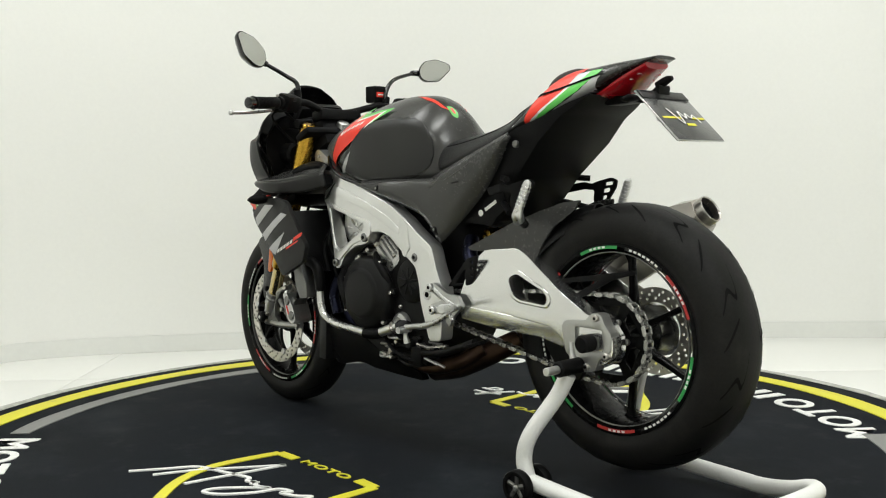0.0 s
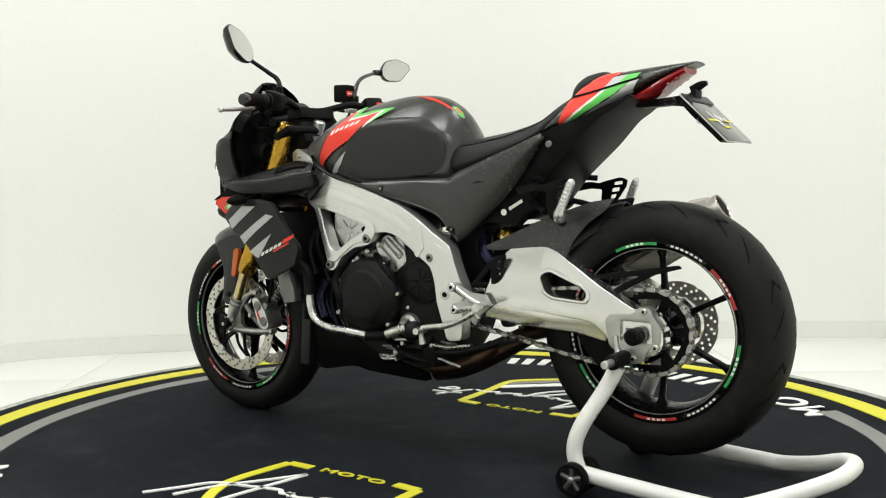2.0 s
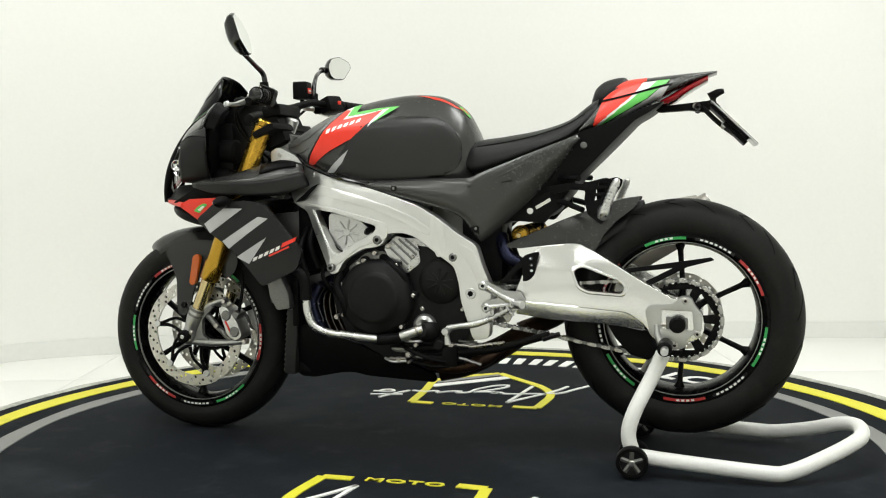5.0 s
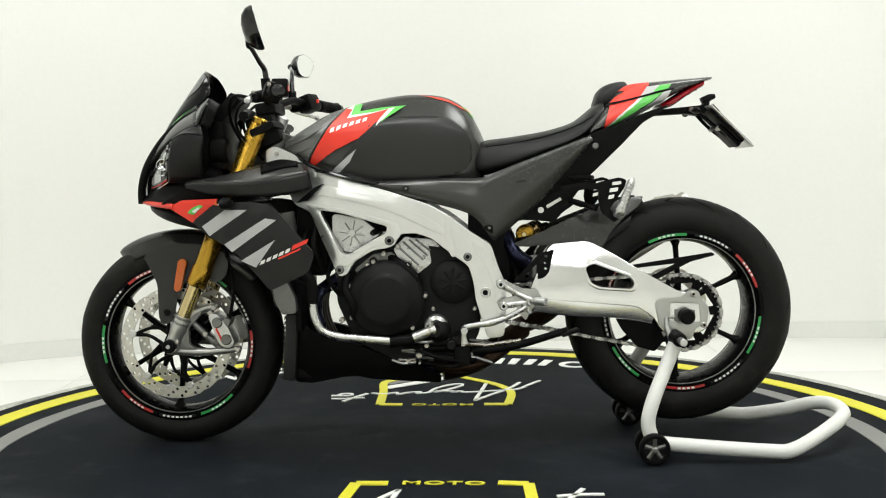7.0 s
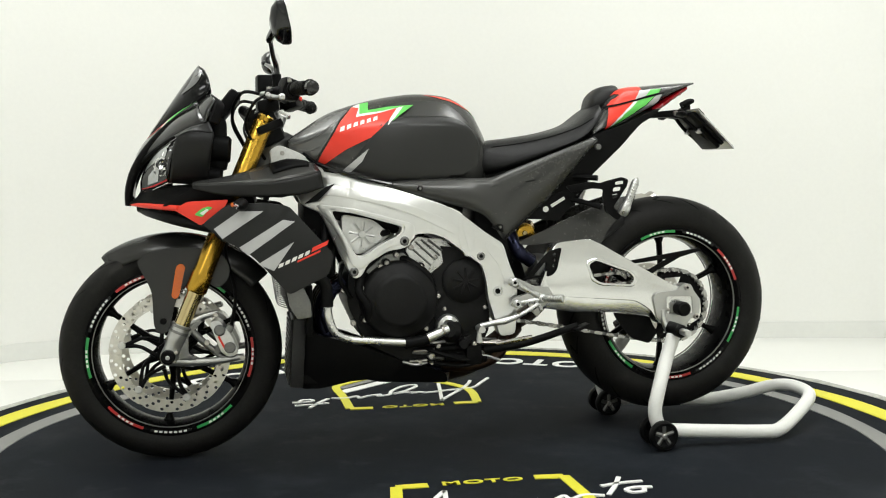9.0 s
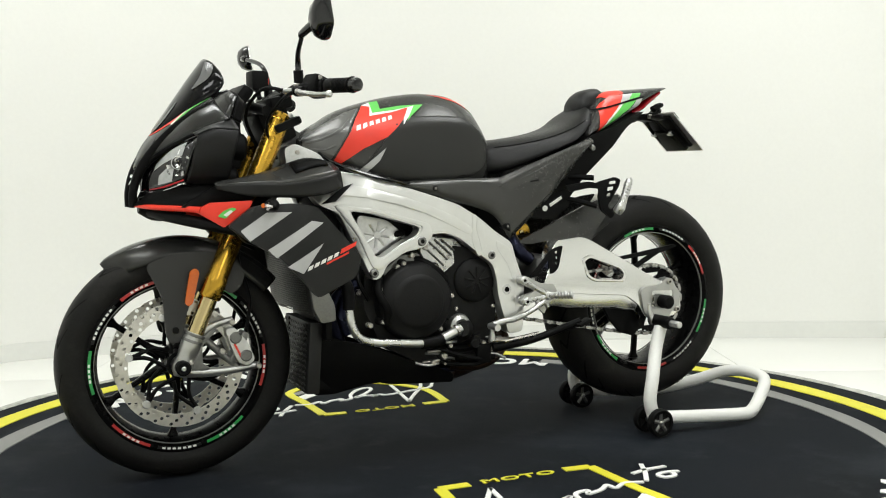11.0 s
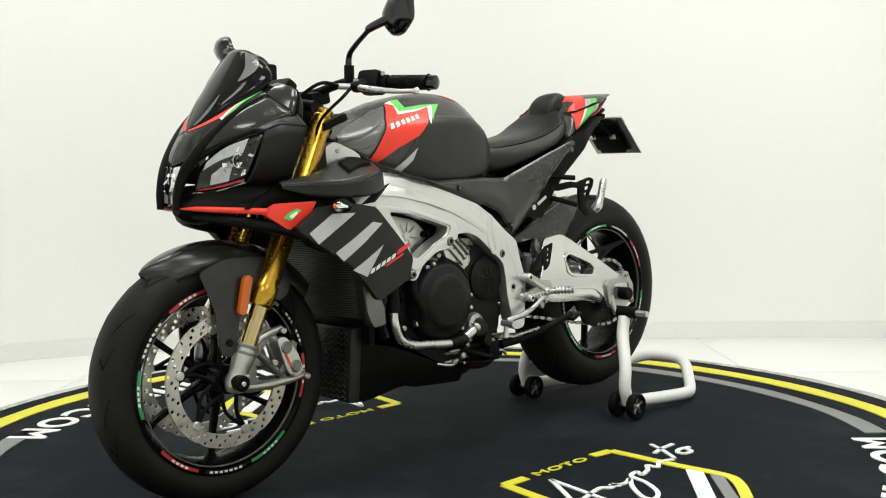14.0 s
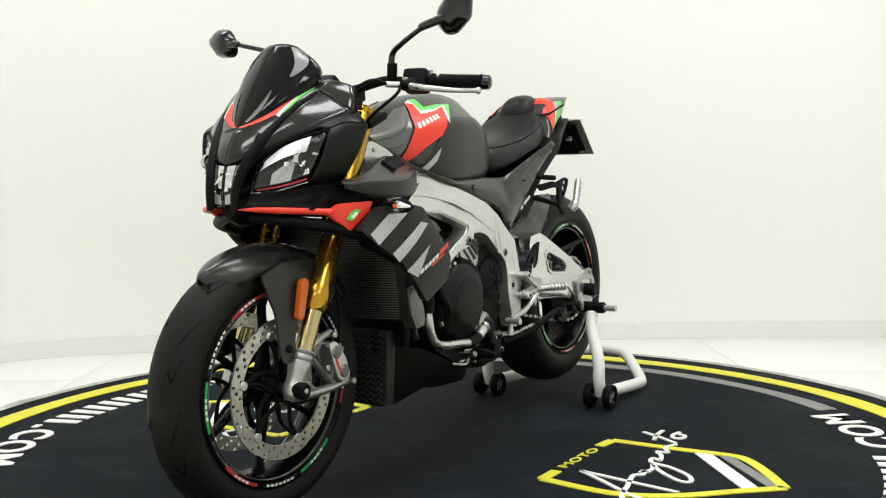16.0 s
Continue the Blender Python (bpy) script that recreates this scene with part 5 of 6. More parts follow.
    part("lower_chain_guide", plate(rounded([(-0.49, 0.365), (-0.60, 0.35), (-0.625, 0.30), (-0.60, 0.27), (-0.55, 0.285), (-0.51, 0.33)], 0.008), 0.10, 0.112, (), 0.003), PLASTIC, bike)
    rings = []
    for a, w, rr in spline([(72, 0.040, 0.336), (68, 0.062, 0.340), (60, 0.080, 0.345), (48, 0.088, 0.350), (38, 0.088, 0.358), (28, 0.08, 0.372)], 5):
        t = radians(a)
        ring = []
        for k in range(13):
            q = k / 6 - 1
            d = rr - 0.06 * abs(q) ** 3
            ring.append((RW[0] + d * math.cos(t), w * q, RW[1] + d * math.sin(t)))
        rings.append(ring)
    hug = thicken(part("rear_hugger", skin(rings, cap=False, closed=False), MATT_BLACK, bike, "matt black rear hugger over the tyre"), 0.004)
    skirt = plate(rounded([(-0.193, 0.571), (-0.274, 0.605), (-0.364, 0.645), (-0.446, 0.676), (-0.52, 0.7), (-0.575, 0.707), (-0.562, 0.681), (-0.512, 0.643), (-0.476, 0.602), (-0.45, 0.553), (-0.381, 0.558), (-0.315, 0.575), (-0.25, 0.567)], 0.008), 0.084, 0.093, (), 0.003, fn=lambda x, y, z: (x, y - 0.35 * max(0, z - 0.64), z))
    other = mirrored(skirt)
    part("hugger_skirt", skirt, MATT_GREY, hug, "matt graphite hugger flank")
    part("hugger_skirt", other, MATT_GREY, hug)


def engine(bike):
    block = plate(rounded([(0.285, 0.52), (0.20, 0.575), (0.05, 0.60), (-0.08, 0.55), (-0.115, 0.46), (-0.11, 0.33), (-0.06, 0.255), (0.12, 0.250), (0.24, 0.31), (0.29, 0.42)], 0.02), -0.125, 0.125, (), 0.015, 3)
    eng = part("engine_block", block, ENGINE, bike, "black vee four engine casing")
    for s in (1, -1):
        cover = lathe([(0.0001, 0.188), (0.060, 0.188), (0.068, 0.186), (0.074, 0.180), (0.076, 0.178), (0.094, 0.174), (0.104, 0.164), (0.108, 0.15), (0.108, 0.10), (0.0001, 0.10)], 0.150, 0.431, 48, closed=False)
        cv = part("clutch_cover" if s < 0 else "generator_cover", cover if s > 0 else mirrored(cover), ENGINE, eng, "round black engine cover")
        for k in range(7):
            a = radians(20 + k * 52)
            x, z = 0.150 + 0.109 * math.cos(a), 0.431 + 0.109 * math.sin(a)
            part("cover_bolt", rod((x, s * 0.13, z), (x, s * 0.163, z), 0.0065, 10, 0.002), STEEL, cv)
            part("bolt_boss", rod((x, s * 0.11, z), (x, s * 0.155, z), 0.0115, 12, 0.002), ENGINE, cv)
        cover = lathe([(0.0001, 0.158), (0.040, 0.158), (0.046, 0.154), (0.055, 0.152), (0.062, 0.145), (0.064, 0.11), (0.0001, 0.11)], -0.036, 0.477, 36, closed=False)
        c2 = part("sprocket_cover", cover if s > 0 else mirrored(cover), ENGINE, eng, "round black drive cover")
        for k in range(9):
            a = radians(-70 + k * 40)
            part("cover_rib", tube([(-0.036 + 0.008 * math.cos(a), s * 0.1585, 0.477 + 0.008 * math.sin(a)), (-0.036 + 0.038 * math.cos(a), s * 0.1585, 0.477 + 0.038 * math.sin(a))], 0.0032, 6, smooth=False), ENGINE, c2)
        b2 = plate(rounded([(0.06, 0.58), (-0.05, 0.565), (-0.105, 0.50), (-0.105, 0.36), (-0.03, 0.33), (0.05, 0.37)], 0.02), 0.10, 0.138, (), 0.008)
        part("side_casing", b2 if s > 0 else mirrored(b2), ENGINE, eng)
        for x, z in ((0.045, 0.545), (-0.09, 0.535), (-0.095, 0.40), (-0.02, 0.345), (0.02, 0.40)):
            part("cover_bolt", rod((x, s * 0.13, z), (x, s * 0.144, z), 0.006, 10, 0.002), STEEL, eng)
        # cylinder heads: front bank in the frame window, rear bank behind the beam
        b2 = plate(rounded([(0.30, 0.668), (0.215, 0.652), (0.165, 0.61), (0.215, 0.565), (0.265, 0.555), (0.30, 0.60)], 0.015), 0.02, 0.118, (), 0.008)
        hd = part("cylinder_head", b2 if s > 0 else mirrored(b2), ALU, eng, "bare alloy cam cover with ribs")
        for k in range(8):
            a = radians(k * 45 + 10)
            part("cam_rib", tube([(0.245 + 0.008 * math.cos(a), s * 0.119, 0.612 + 0.008 * math.sin(a)), (0.245 + 0.036 * math.cos(a), s * 0.119, 0.612 + 0.036 * math.sin(a))], 0.0035, 6, smooth=False), ALU, hd)
        part("cam_boss", rod((0.245, s * 0.115, 0.612), (0.245, s * 0.123, 0.612), 0.011, 14), ALU, hd)
        part("cam_bolt", rod((0.195, s * 0.10, 0.608), (0.175, s * 0.135, 0.618), 0.009, 12), PLASTIC, hd)
        b2 = plate(rounded([(0.105, 0.60), (0.02, 0.595), (-0.02, 0.55), (0.03, 0.52), (0.10, 0.545)], 0.012), 0.02, 0.135, (), 0.006)
        part("cylinder_head", b2 if s > 0 else mirrored(b2), ALU, eng, "bare alloy rear cylinder head")
        b2 = plate(rounded([(0.129, 0.568), (0.094, 0.604), (0.032, 0.585), (0.023, 0.528), (0.064, 0.497), (0.105, 0.526)], 0.008), 0.095, 0.140, (), 0.004)
        cyl = part("cylinder_barrel", b2 if s > 0 else mirrored(b2), ALU, eng, "bare alloy finned cylinder")
        for (xa, za), (xb, zb) in [((0.114, 0.574), (0.058, 0.523)), ((0.101, 0.589), (0.045, 0.538)), ((0.085, 0.595), (0.033, 0.55)), ((0.066, 0.595), (0.026, 0.563))]:
            part("cylinder_fin", tube([(xa, s * 0.142, za), (xb, s * 0.142, zb)], 0.0032, 6, smooth=False), DARK_ALU, cyl)
        b2 = plate(rounded([(0.24, 0.51), (0.185, 0.555), (0.13, 0.56), (0.11, 0.52), (0.16, 0.50), (0.20, 0.48)], 0.01), 0.09, 0.135, (), 0.006)
        part("inner_casing", b2 if s > 0 else mirrored(b2), DARK_ALU, eng)
    # hoses and the silver water pipe
    part("coolant_hose", tube([(0.432, 0.165, 0.503), (0.392, 0.178, 0.508), (0.358, 0.182, 0.490), (0.350, 0.181, 0.455), (0.350, 0.180, 0.424)], 0.0165, 14, 5), PLASTIC, bike)
    part("coolant_pipe", tube([(0.350, 0.180, 0.430), (0.345, 0.182, 0.390), (0.328, 0.182, 0.352), (0.288, 0.180, 0.332), (0.22, 0.178, 0.324), (0.137, 0.174, 0.316)], 0.0112, 16, 6), FORK_BRIGHT, bike, "silver coolant pipe")
    part("coolant_hose", tube([(0.140, 0.174, 0.314), (0.09, 0.168, 0.318), (0.075, 0.166, 0.322)], 0.0155, 14, 4), PLASTIC, bike)
    part("coolant_pipe", tube([(0.085, 0.168, 0.320), (0.045, 0.162, 0.335), (0.015, 0.155, 0.345)], 0.0135, 16, 4), FORK_BRIGHT, bike)
    pump = part("water_pump", tube([(0.005, 0.10, 0.34), (0.005, 0.150, 0.34), (0.005, 0.158, 0.34), (0.012, 0.166, 0.342)], [0.034, 0.033, 0.026, 0.018], 24, smooth=False), ENGINE, eng, "grey water pump")
    part("pump_volute", lathe([(0.008, 0.150), (0.020, 0.158), (0.030, 0.152), (0.034, 0.140), (0.034, 0.11), (0.008, 0.11)], 0.012, 0.352, 28), FORK_M, pump, "cast alloy pump housing")
    part("pump_clip", rod((0.030, 0.158, 0.340), (0.024, 0.158, 0.343), 0.0185, 18, 0.001), STEEL, pump)
    part("thermostat_hose", tube([(0.255, 0.15, 0.50), (0.262, 0.165, 0.46), (0.24, 0.172, 0.42), (0.235, 0.16, 0.38)], 0.012, 12, 5), PLASTIC, bike)
    part("upper_hose", tube([(0.143, 0.12, 0.547), (0.106, 0.152, 0.525), (0.072, 0.158, 0.496), (0.057, 0.15, 0.465)], 0.0125, 12, 5), PLASTIC, bike)
    for k in range(4):
        y = -0.075 + k * 0.05
        part("exhaust_header", tube([(0.29, y, 0.48), (0.352, y, 0.43), (0.345, y * 0.9, 0.33), (0.27, y * 0.8, 0.235), (0.12, y * 0.6 + 0.02, 0.218), (-0.02, y * 0.4 + 0.02, 0.222)], 0.019, 14, 6), BLUE_TI if k == 3 else BROWN, bike, "heat tinted exhaust header")
    part("blued_header", tube([(0.33, 0.12, 0.46), (0.352, 0.125, 0.41), (0.335, 0.125, 0.35)], 0.016, 14, 5), BLUE_TI, bike, "blued exhaust header")
    part("collector", tube([(-0.0, 0.02, 0.222), (-0.08, 0.01, 0.232), (-0.16, -0.02, 0.262), (-0.24, -0.08, 0.31)], [0.05, 0.042, 0.034, 0.030], 18, 6), BROWN, bike, "brown exhaust collector")
    part("side_header", tube([(0.02, 0.09, 0.24), (-0.06, 0.10, 0.232), (-0.14, 0.07, 0.25), (-0.19, 0.02, 0.29)], 0.021, 14, 6), BROWN, bike, "brown exhaust header")
    part("link_pipe", tube([(-0.22, -0.08, 0.31), (-0.34, -0.16, 0.36), (-0.46, -0.20, 0.50)], 0.027, 16, 6), BROWN, bike)
    ends = (Vector((-0.44, -0.200, 0.478)), Vector((-0.742, -0.211, 0.668)))
    d = (ends[1] - ends[0]).normalized()
    muf = part("muffler", tube([ends[0], ends[0] + d * 0.05, ends[0] + d * 0.06, ends[1] - d * 0.05, ends[1]], [0.034, 0.055, 0.064, 0.068, 0.046], 6, smooth=False), TITAN, bike, "six sided titanium muffler", angle=20)
    e1 = d.orthogonal().normalized()
    e2 = d.cross(e1)

    def round_at(q, r):
        return [ends[1] + d * q + (e1 * math.cos(k * math.tau / 28) + e2 * math.sin(k * math.tau / 28)) * r for k in range(28)]
    part("muffler_outlet", skin([round_at(q, r) for q, r in ((-0.01, 0.038), (0.022, 0.037), (0.025, 0.035), (0.022, 0.0325), (0.002, 0.032))], cap=False), STEEL, muf)
    # Near-black disc stands in for the shade inside the open outlet
    part("outlet_shade", skin([round_at(0.0015, 0.033), round_at(0.004, 0.033)]), GROOVE, muf)
    pan = plate(rounded([(0.440, 0.385), (0.440, 0.225), (0.415, 0.182), (0.36, 0.184), (0.25, 0.208), (0.20, 0.195), (0.063, 0.184), (0.000, 0.178), (0.004, 0.205), (0.06, 0.232), (0.126, 0.252), (0.221, 0.292), (0.29, 0.318), (0.36, 0.335)], 0.010), 0.098, 0.122, (), 0.009, 3, fn=lambda x, y, z: (x, y - 0.5 * max(0, 0.25 - z) - 0.5 * max(0, x - 0.38) - 0.15 * max(0, 0.10 - x), z))
    both("belly_panel", pan, PLASTIC, bike, "black belly panel")
    part("belly_floor", plate(rounded([(0.435, 0.20), (0.36, 0.196), (0.20, 0.204), (0.06, 0.195), (0.06, 0.205), (0.36, 0.215), (0.435, 0.23)], 0.004), -0.09, 0.09, (), 0.003), PLASTIC, bike)
    # radiators with their fins
    rad = part("radiator", box((0.455, 0, 0.54), (0.03, 0.39, 0.25), 0.004, (0, 8, 0)), RAD_M, bike, "finned black radiator")
    for k in range(40):
        z = 0.422 + k * 0.006
        part("fin", tube([(0.460 - (z - 0.525) * -0.14, -0.188, z), (0.487 - (z - 0.525) * -0.14, -0.10, z), (0.490 - (z - 0.525) * -0.14, 0.0, z), (0.487 - (z - 0.525) * -0.14, 0.10, z), (0.460 - (z - 0.525) * -0.14, 0.188, z)], 0.0013, 5, 3), FIN_M, rad)
    for s in (1, -1):
        part("radiator_tank", plate(rounded([(0.462, 0.50), (0.425, 0.505), (0.395, 0.44), (0.392, 0.40), (0.43, 0.395), (0.45, 0.43)], 0.006), s * 0.165, s * 0.20, (), 0.005), DARK_ALU, rad, "dark grey alloy end tank")
    # Black plate added to darken the gap between radiator and oil cooler
    part("radiator_gap_filler", box((0.395, 0, 0.41), (0.02, 0.30, 0.14), 0.006), PLASTIC, bike)
    cool = part("oil_cooler", box((0.425, 0, 0.29), (0.035, 0.235, 0.19), 0.004, (0, -4, 0)), RAD_M, bike, "black oil cooler")
    for k in range(12):
        z = 0.208 + k * 0.015
        zz = [(0.447 - (z - 0.29) * 0.07, -0.108 + j * 0.012, z + (0.004 if j % 2 else -0.004)) for j in range(19)]
        part("cooler_fin", tube(zz, 0.0018, 5, smooth=False), FIN_M, cool)
    # clutter low on the flank
    for a, b, r, mt in (((-0.10, 0.12, 0.29), (0.08, 0.13, 0.285), 0.010, PLASTIC), ((0.11, 0.14, 0.285), (0.05, 0.145, 0.287), 0.004, STEEL), ((0.02, 0.13, 0.262), (-0.10, 0.14, 0.258), 0.012, PLASTIC), ((-0.03, 0.10, 0.30), (-0.03, 0.16, 0.30), 0.014, ENGINE), ((0.12, 0.13, 0.255), (0.07, 0.135, 0.257), 0.005, STEEL), ((-0.06, 0.10, 0.30), (-0.165, 0.15, 0.302), 0.006, STEEL), ((0.06, 0.10, 0.27), (0.06, 0.15, 0.27), 0.010, STEEL)):
        part("engine_fitting", rod(a, b, r, 14, 0.003), mt, eng)
    rnd = random.Random(5)
    for k in range(26):
        x, z = rnd.uniform(-0.11, 0.13), rnd.uniform(0.245, 0.315)
        y = rnd.uniform(0.118, 0.142)
        kind = k % 3
        if kind == 0:
            part("clamp_bolt", rod((x, y - 0.02, z), (x, y + 0.008, z), rnd.uniform(0.004, 0.007), 8, 0.001), STEEL, eng)
        elif kind == 1:
            part("small_bracket", box((x, y, z), (rnd.uniform(0.02, 0.045), 0.012, rnd.uniform(0.010, 0.02)), 0.002, (0, rnd.uniform(-25, 25), 0)), ENGINE, eng)
        else:
            part("small_pipe", tube([(x + 0.03, y - 0.01, z), (x, y + 0.012, z + rnd.uniform(-0.01, 0.01)), (x - 0.035, y, z - 0.004)], 0.0042, 8, 4), (ALU, PLASTIC, DARK_ALU)[k % 3 if k % 2 else 0], eng)
    for x, z, y in ((0.262, 0.548, 0.14), (0.20, 0.525, 0.145), (0.155, 0.555, 0.14), (0.115, 0.575, 0.14), (0.30, 0.46, 0.12), (0.275, 0.37, 0.13)):
        part("hose_clip", rod((x, y - 0.012, z), (x, y + 0.012, z), 0.008, 12, 0.002), STEEL, eng)
    part("solenoid", box((-0.06, 0.13, 0.268), (0.045, 0.05, 0.055), 0.006), PLASTIC, eng)
    for pts in ([(0.10, 0.13, 0.30), (0.02, 0.16, 0.272), (-0.05, 0.15, 0.255), (-0.12, 0.12, 0.27)], [(0.05, 0.12, 0.245), (-0.03, 0.15, 0.24), (-0.10, 0.13, 0.25)], [(0.30, 0.12, 0.53), (0.31, 0.15, 0.49), (0.28, 0.14, 0.44)]):
        part("engine_hose", tube(pts, 0.006, 8, 5), PLASTIC, eng)
    for pts in ([(0.34, 0.10, 0.66), (0.35, 0.14, 0.58), (0.33, 0.13, 0.51)], [(0.37, 0.08, 0.64), (0.385, 0.13, 0.56), (0.36, 0.14, 0.48)]):
        part("loom", tube(pts, 0.010, 10, 5), PLASTIC, bike)
    part("air_box", box((0.22, 0, 0.70), (0.36, 0.20, 0.14), 0.03, (0, -14, 0)), PLASTIC, bike)
    part("intake_block", box((0.36, 0, 0.60), (0.09, 0.20, 0.22), 0.02), PLASTIC, bike)
    part("rear_core", box((-0.14, 0, 0.58), (0.12, 0.16, 0.22), 0.02), PLASTIC, bike)


def foot_controls(bike):
    for s in (1, -1):
        y = s * 0.185
        br = part("rearset", tube([(-0.166, y, 0.473), (-0.21, y, 0.447), (-0.248, y, 0.425), (-0.21, y, 0.418), (-0.174, y, 0.413)], [0.010, 0.0085, 0.012, 0.0085, 0.010], 12, 5), ALU, bike, "machined silver rearset")
        b2 = plate(rounded([(-0.156, 0.477), (-0.172, 0.486), (-0.225, 0.461), (-0.266, 0.457), (-0.282, 0.429), (-0.25, 0.403), (-0.234, 0.373), (-0.219, 0.389), (-0.206, 0.415), (-0.178, 0.403), (-0.157, 0.414), (-0.164, 0.428), (-0.206, 0.441), (-0.159, 0.464)], 0.004), 0.178, 0.190, (), 0.003)
        part("rearset_plate", b2 if s > 0 else mirrored(b2), FORK_M, br)
        for x, z in ((-0.166, 0.473), (-0.174, 0.413), (-0.248, 0.425)):
            part("rearset_bolt", rod((x, s * 0.155, z), (x, s * 0.202, z), 0.012, 16, 0.003), ALU, br)
            part("bolt_socket", rod((x, s * 0.201, z), (x, s * 0.2028, z), 0.005, 6, 0.0003), GROOVE, br)
        peg = part("footpeg", tube([(-0.248, s * 0.19, 0.423), (-0.262, s * 0.215, 0.428), (-0.282, s * 0.262, 0.432)], [0.010, 0.009, 0.0085], 10, 4), ALU, br, "knurled silver footpeg")
        for k in range(6):
            t = k / 5
            c = Vector((-0.262, s * 0.215, 0.428)).lerp(Vector((-0.282, s * 0.262, 0.432)), t)
            part("peg_rib", rod(c - Vector((0.002, -s * 0.0015, 0)), c + Vector((0.002, -s * 0.0015, 0)), 0.0118, 10, 0.001), ALU, peg)
        hg = plate(rounded([(-0.20, 0.475), (-0.275, 0.555), (-0.315, 0.565), (-0.300, 0.50), (-0.285, 0.485)], 0.008), 0.158, 0.163, [rounded([(-0.232, 0.487), (-0.266, 0.525), (-0.266, 0.488)], 0.005)] + [circle(-0.292, 0.545 - 0.016 * k, 0.0045, 8) for k in range(3)], 0.0015)
        part("heel_guard", hg if s > 0 else mirrored(hg), PLASTIC, br, "black drilled heel guard")
        if s > 0:
            sh = part("shift_lever", tube([(-0.236, 0.190, 0.410), (-0.19, 0.192, 0.385), (-0.14, 0.193, 0.367), (-0.10, 0.194, 0.362), (-0.066, 0.195, 0.355)], [0.008, 0.007, 0.009, 0.008, 0.009], 12, 4), ALU, bike, "silver shift lever")
            part("shift_toe", tube([(-0.066, 0.18, 0.350), (-0.066, 0.225, 0.350)], 0.0095, 12), ALU, sh)
            part("shift_link", tube([(-0.066, 0.195, 0.355), (-0.064, 0.195, 0.335), (-0.066, 0.192, 0.312)], [0.009, 0.0065, 0.010], 10, 3), ALU, sh)
            part("shift_drop", tube([(-0.228, 0.19, 0.42), (-0.246, 0.19, 0.392)], 0.006, 10), ALU, sh)
            part("shift_rod", tube([(-0.072, 0.16, 0.305), (-0.13, 0.165, 0.302), (-0.165, 0.165, 0.300)], 0.005, 8), STEEL, sh)
        # pillion peg and its perforated bracket
        bk = plate(rounded([(-0.332, 0.736), (-0.399, 0.748), (-0.427, 0.743), (-0.44, 0.748), (-0.491, 0.76), (-0.511, 0.753), (-0.507, 0.734), (-0.466, 0.675), (-0.492, 0.65), (-0.479, 0.637), (-0.443, 0.663), (-0.434, 0.701), (-0.437, 0.726), (-0.402, 0.729), (-0.348, 0.718)], 0.006), 0.160, 0.168, [rounded([(-0.472, 0.747), (-0.498, 0.75), (-0.498, 0.741), (-0.471, 0.738)], 0.003), rounded([(-0.466, 0.73), (-0.49, 0.733), (-0.488, 0.722), (-0.464, 0.719)], 0.003), rounded([(-0.463, 0.711), (-0.48, 0.714), (-0.477, 0.703), (-0.461, 0.7)], 0.003)], 0.002, fn=lambda x, y, z: (x, y + 0.30 * min(0, -x - 0.40), z))
        pb = part("pillion_bracket", bk if s > 0 else mirrored(bk), PLASTIC, bike, "black perforated pillion footrest bracket")
        part("bracket_arm", tube([(-0.33, s * 0.085, 0.76), (-0.37, s * 0.125, 0.762), (-0.42, s * 0.164, 0.758)], 0.008, 8, 4), PLASTIC, pb)
        part("bracket_arm", tube([(-0.32, s * 0.08, 0.70), (-0.37, s * 0.12, 0.695), (-0.43, s * 0.166, 0.675)], 0.008, 8, 4), PLASTIC, pb)
        part("pillion_peg", tube([(-0.484, s * 0.190, 0.658), (-0.489, s * 0.200, 0.672), (-0.497, s * 0.202, 0.692), (-0.519, s * 0.199, 0.746), (-0.521, s * 0.198, 0.752)], [0.014, 0.015, 0.011, 0.0105, 0.007], 12, 3), ALU, pb, "folded silver pillion footpeg")
        for k in range(6):
            c = Vector((-0.499, s * 0.202, 0.697)).lerp(Vector((-0.517, s * 0.199, 0.741)), k / 5)
            part("peg_rib", rod(c - Vector((-0.0008, 0, 0.002)), c + Vector((-0.0008, 0, 0.002)), 0.0122, 10, 0.0008), ALU, pb)
    st = part("side_stand", tube([(-0.09, 0.150, 0.282), (-0.20, 0.178, 0.300), (-0.33, 0.203, 0.342), (-0.346, 0.206, 0.347)], [0.013, 0.011, 0.010, 0.011], 12, 4), PLASTIC, bike, "folded black side stand")
    part("stand_foot", box((-0.352, 0.212, 0.343), (0.05, 0.03, 0.010), 0.004, (0, 18, 10)), PLASTIC, st)
    part("stand_spring", tube([(-0.12, 0.165, 0.30), (-0.22, 0.185, 0.318)], 0.006, 8), STEEL, st)
    res = part("shock_reservoir", tube([(-0.239, 0.053, 0.600), (-0.240, 0.049, 0.600), (-0.258, 0.0, 0.604), (-0.280, -0.07, 0.610)], [0.021, 0.026, 0.026, 0.025], 24, smooth=False), GOLD, bike, "gold shock absorber reservoir")
    part("reservoir_ring", tube([(-0.243, 0.040, 0.601), (-0.245, 0.034, 0.6015)], 0.0275, 24), GOLD, res)
    part("reservoir_screw", rod((-0.239, 0.05, 0.600), (-0.239, 0.056, 0.600), 0.008, 12), GOLD_PALE, res)
    part("reservoir_hose", tube([(-0.28, 0.03, 0.622), (-0.305, 0.045, 0.63), (-0.30, 0.05, 0.605)], 0.004, 8, 5), PLASTIC, res)
    part("shock_hose", tube([(-0.19, 0.06, 0.60), (-0.21, 0.085, 0.55), (-0.25, 0.08, 0.52)], 0.02, 12, 5), BLUE_TI, bike)
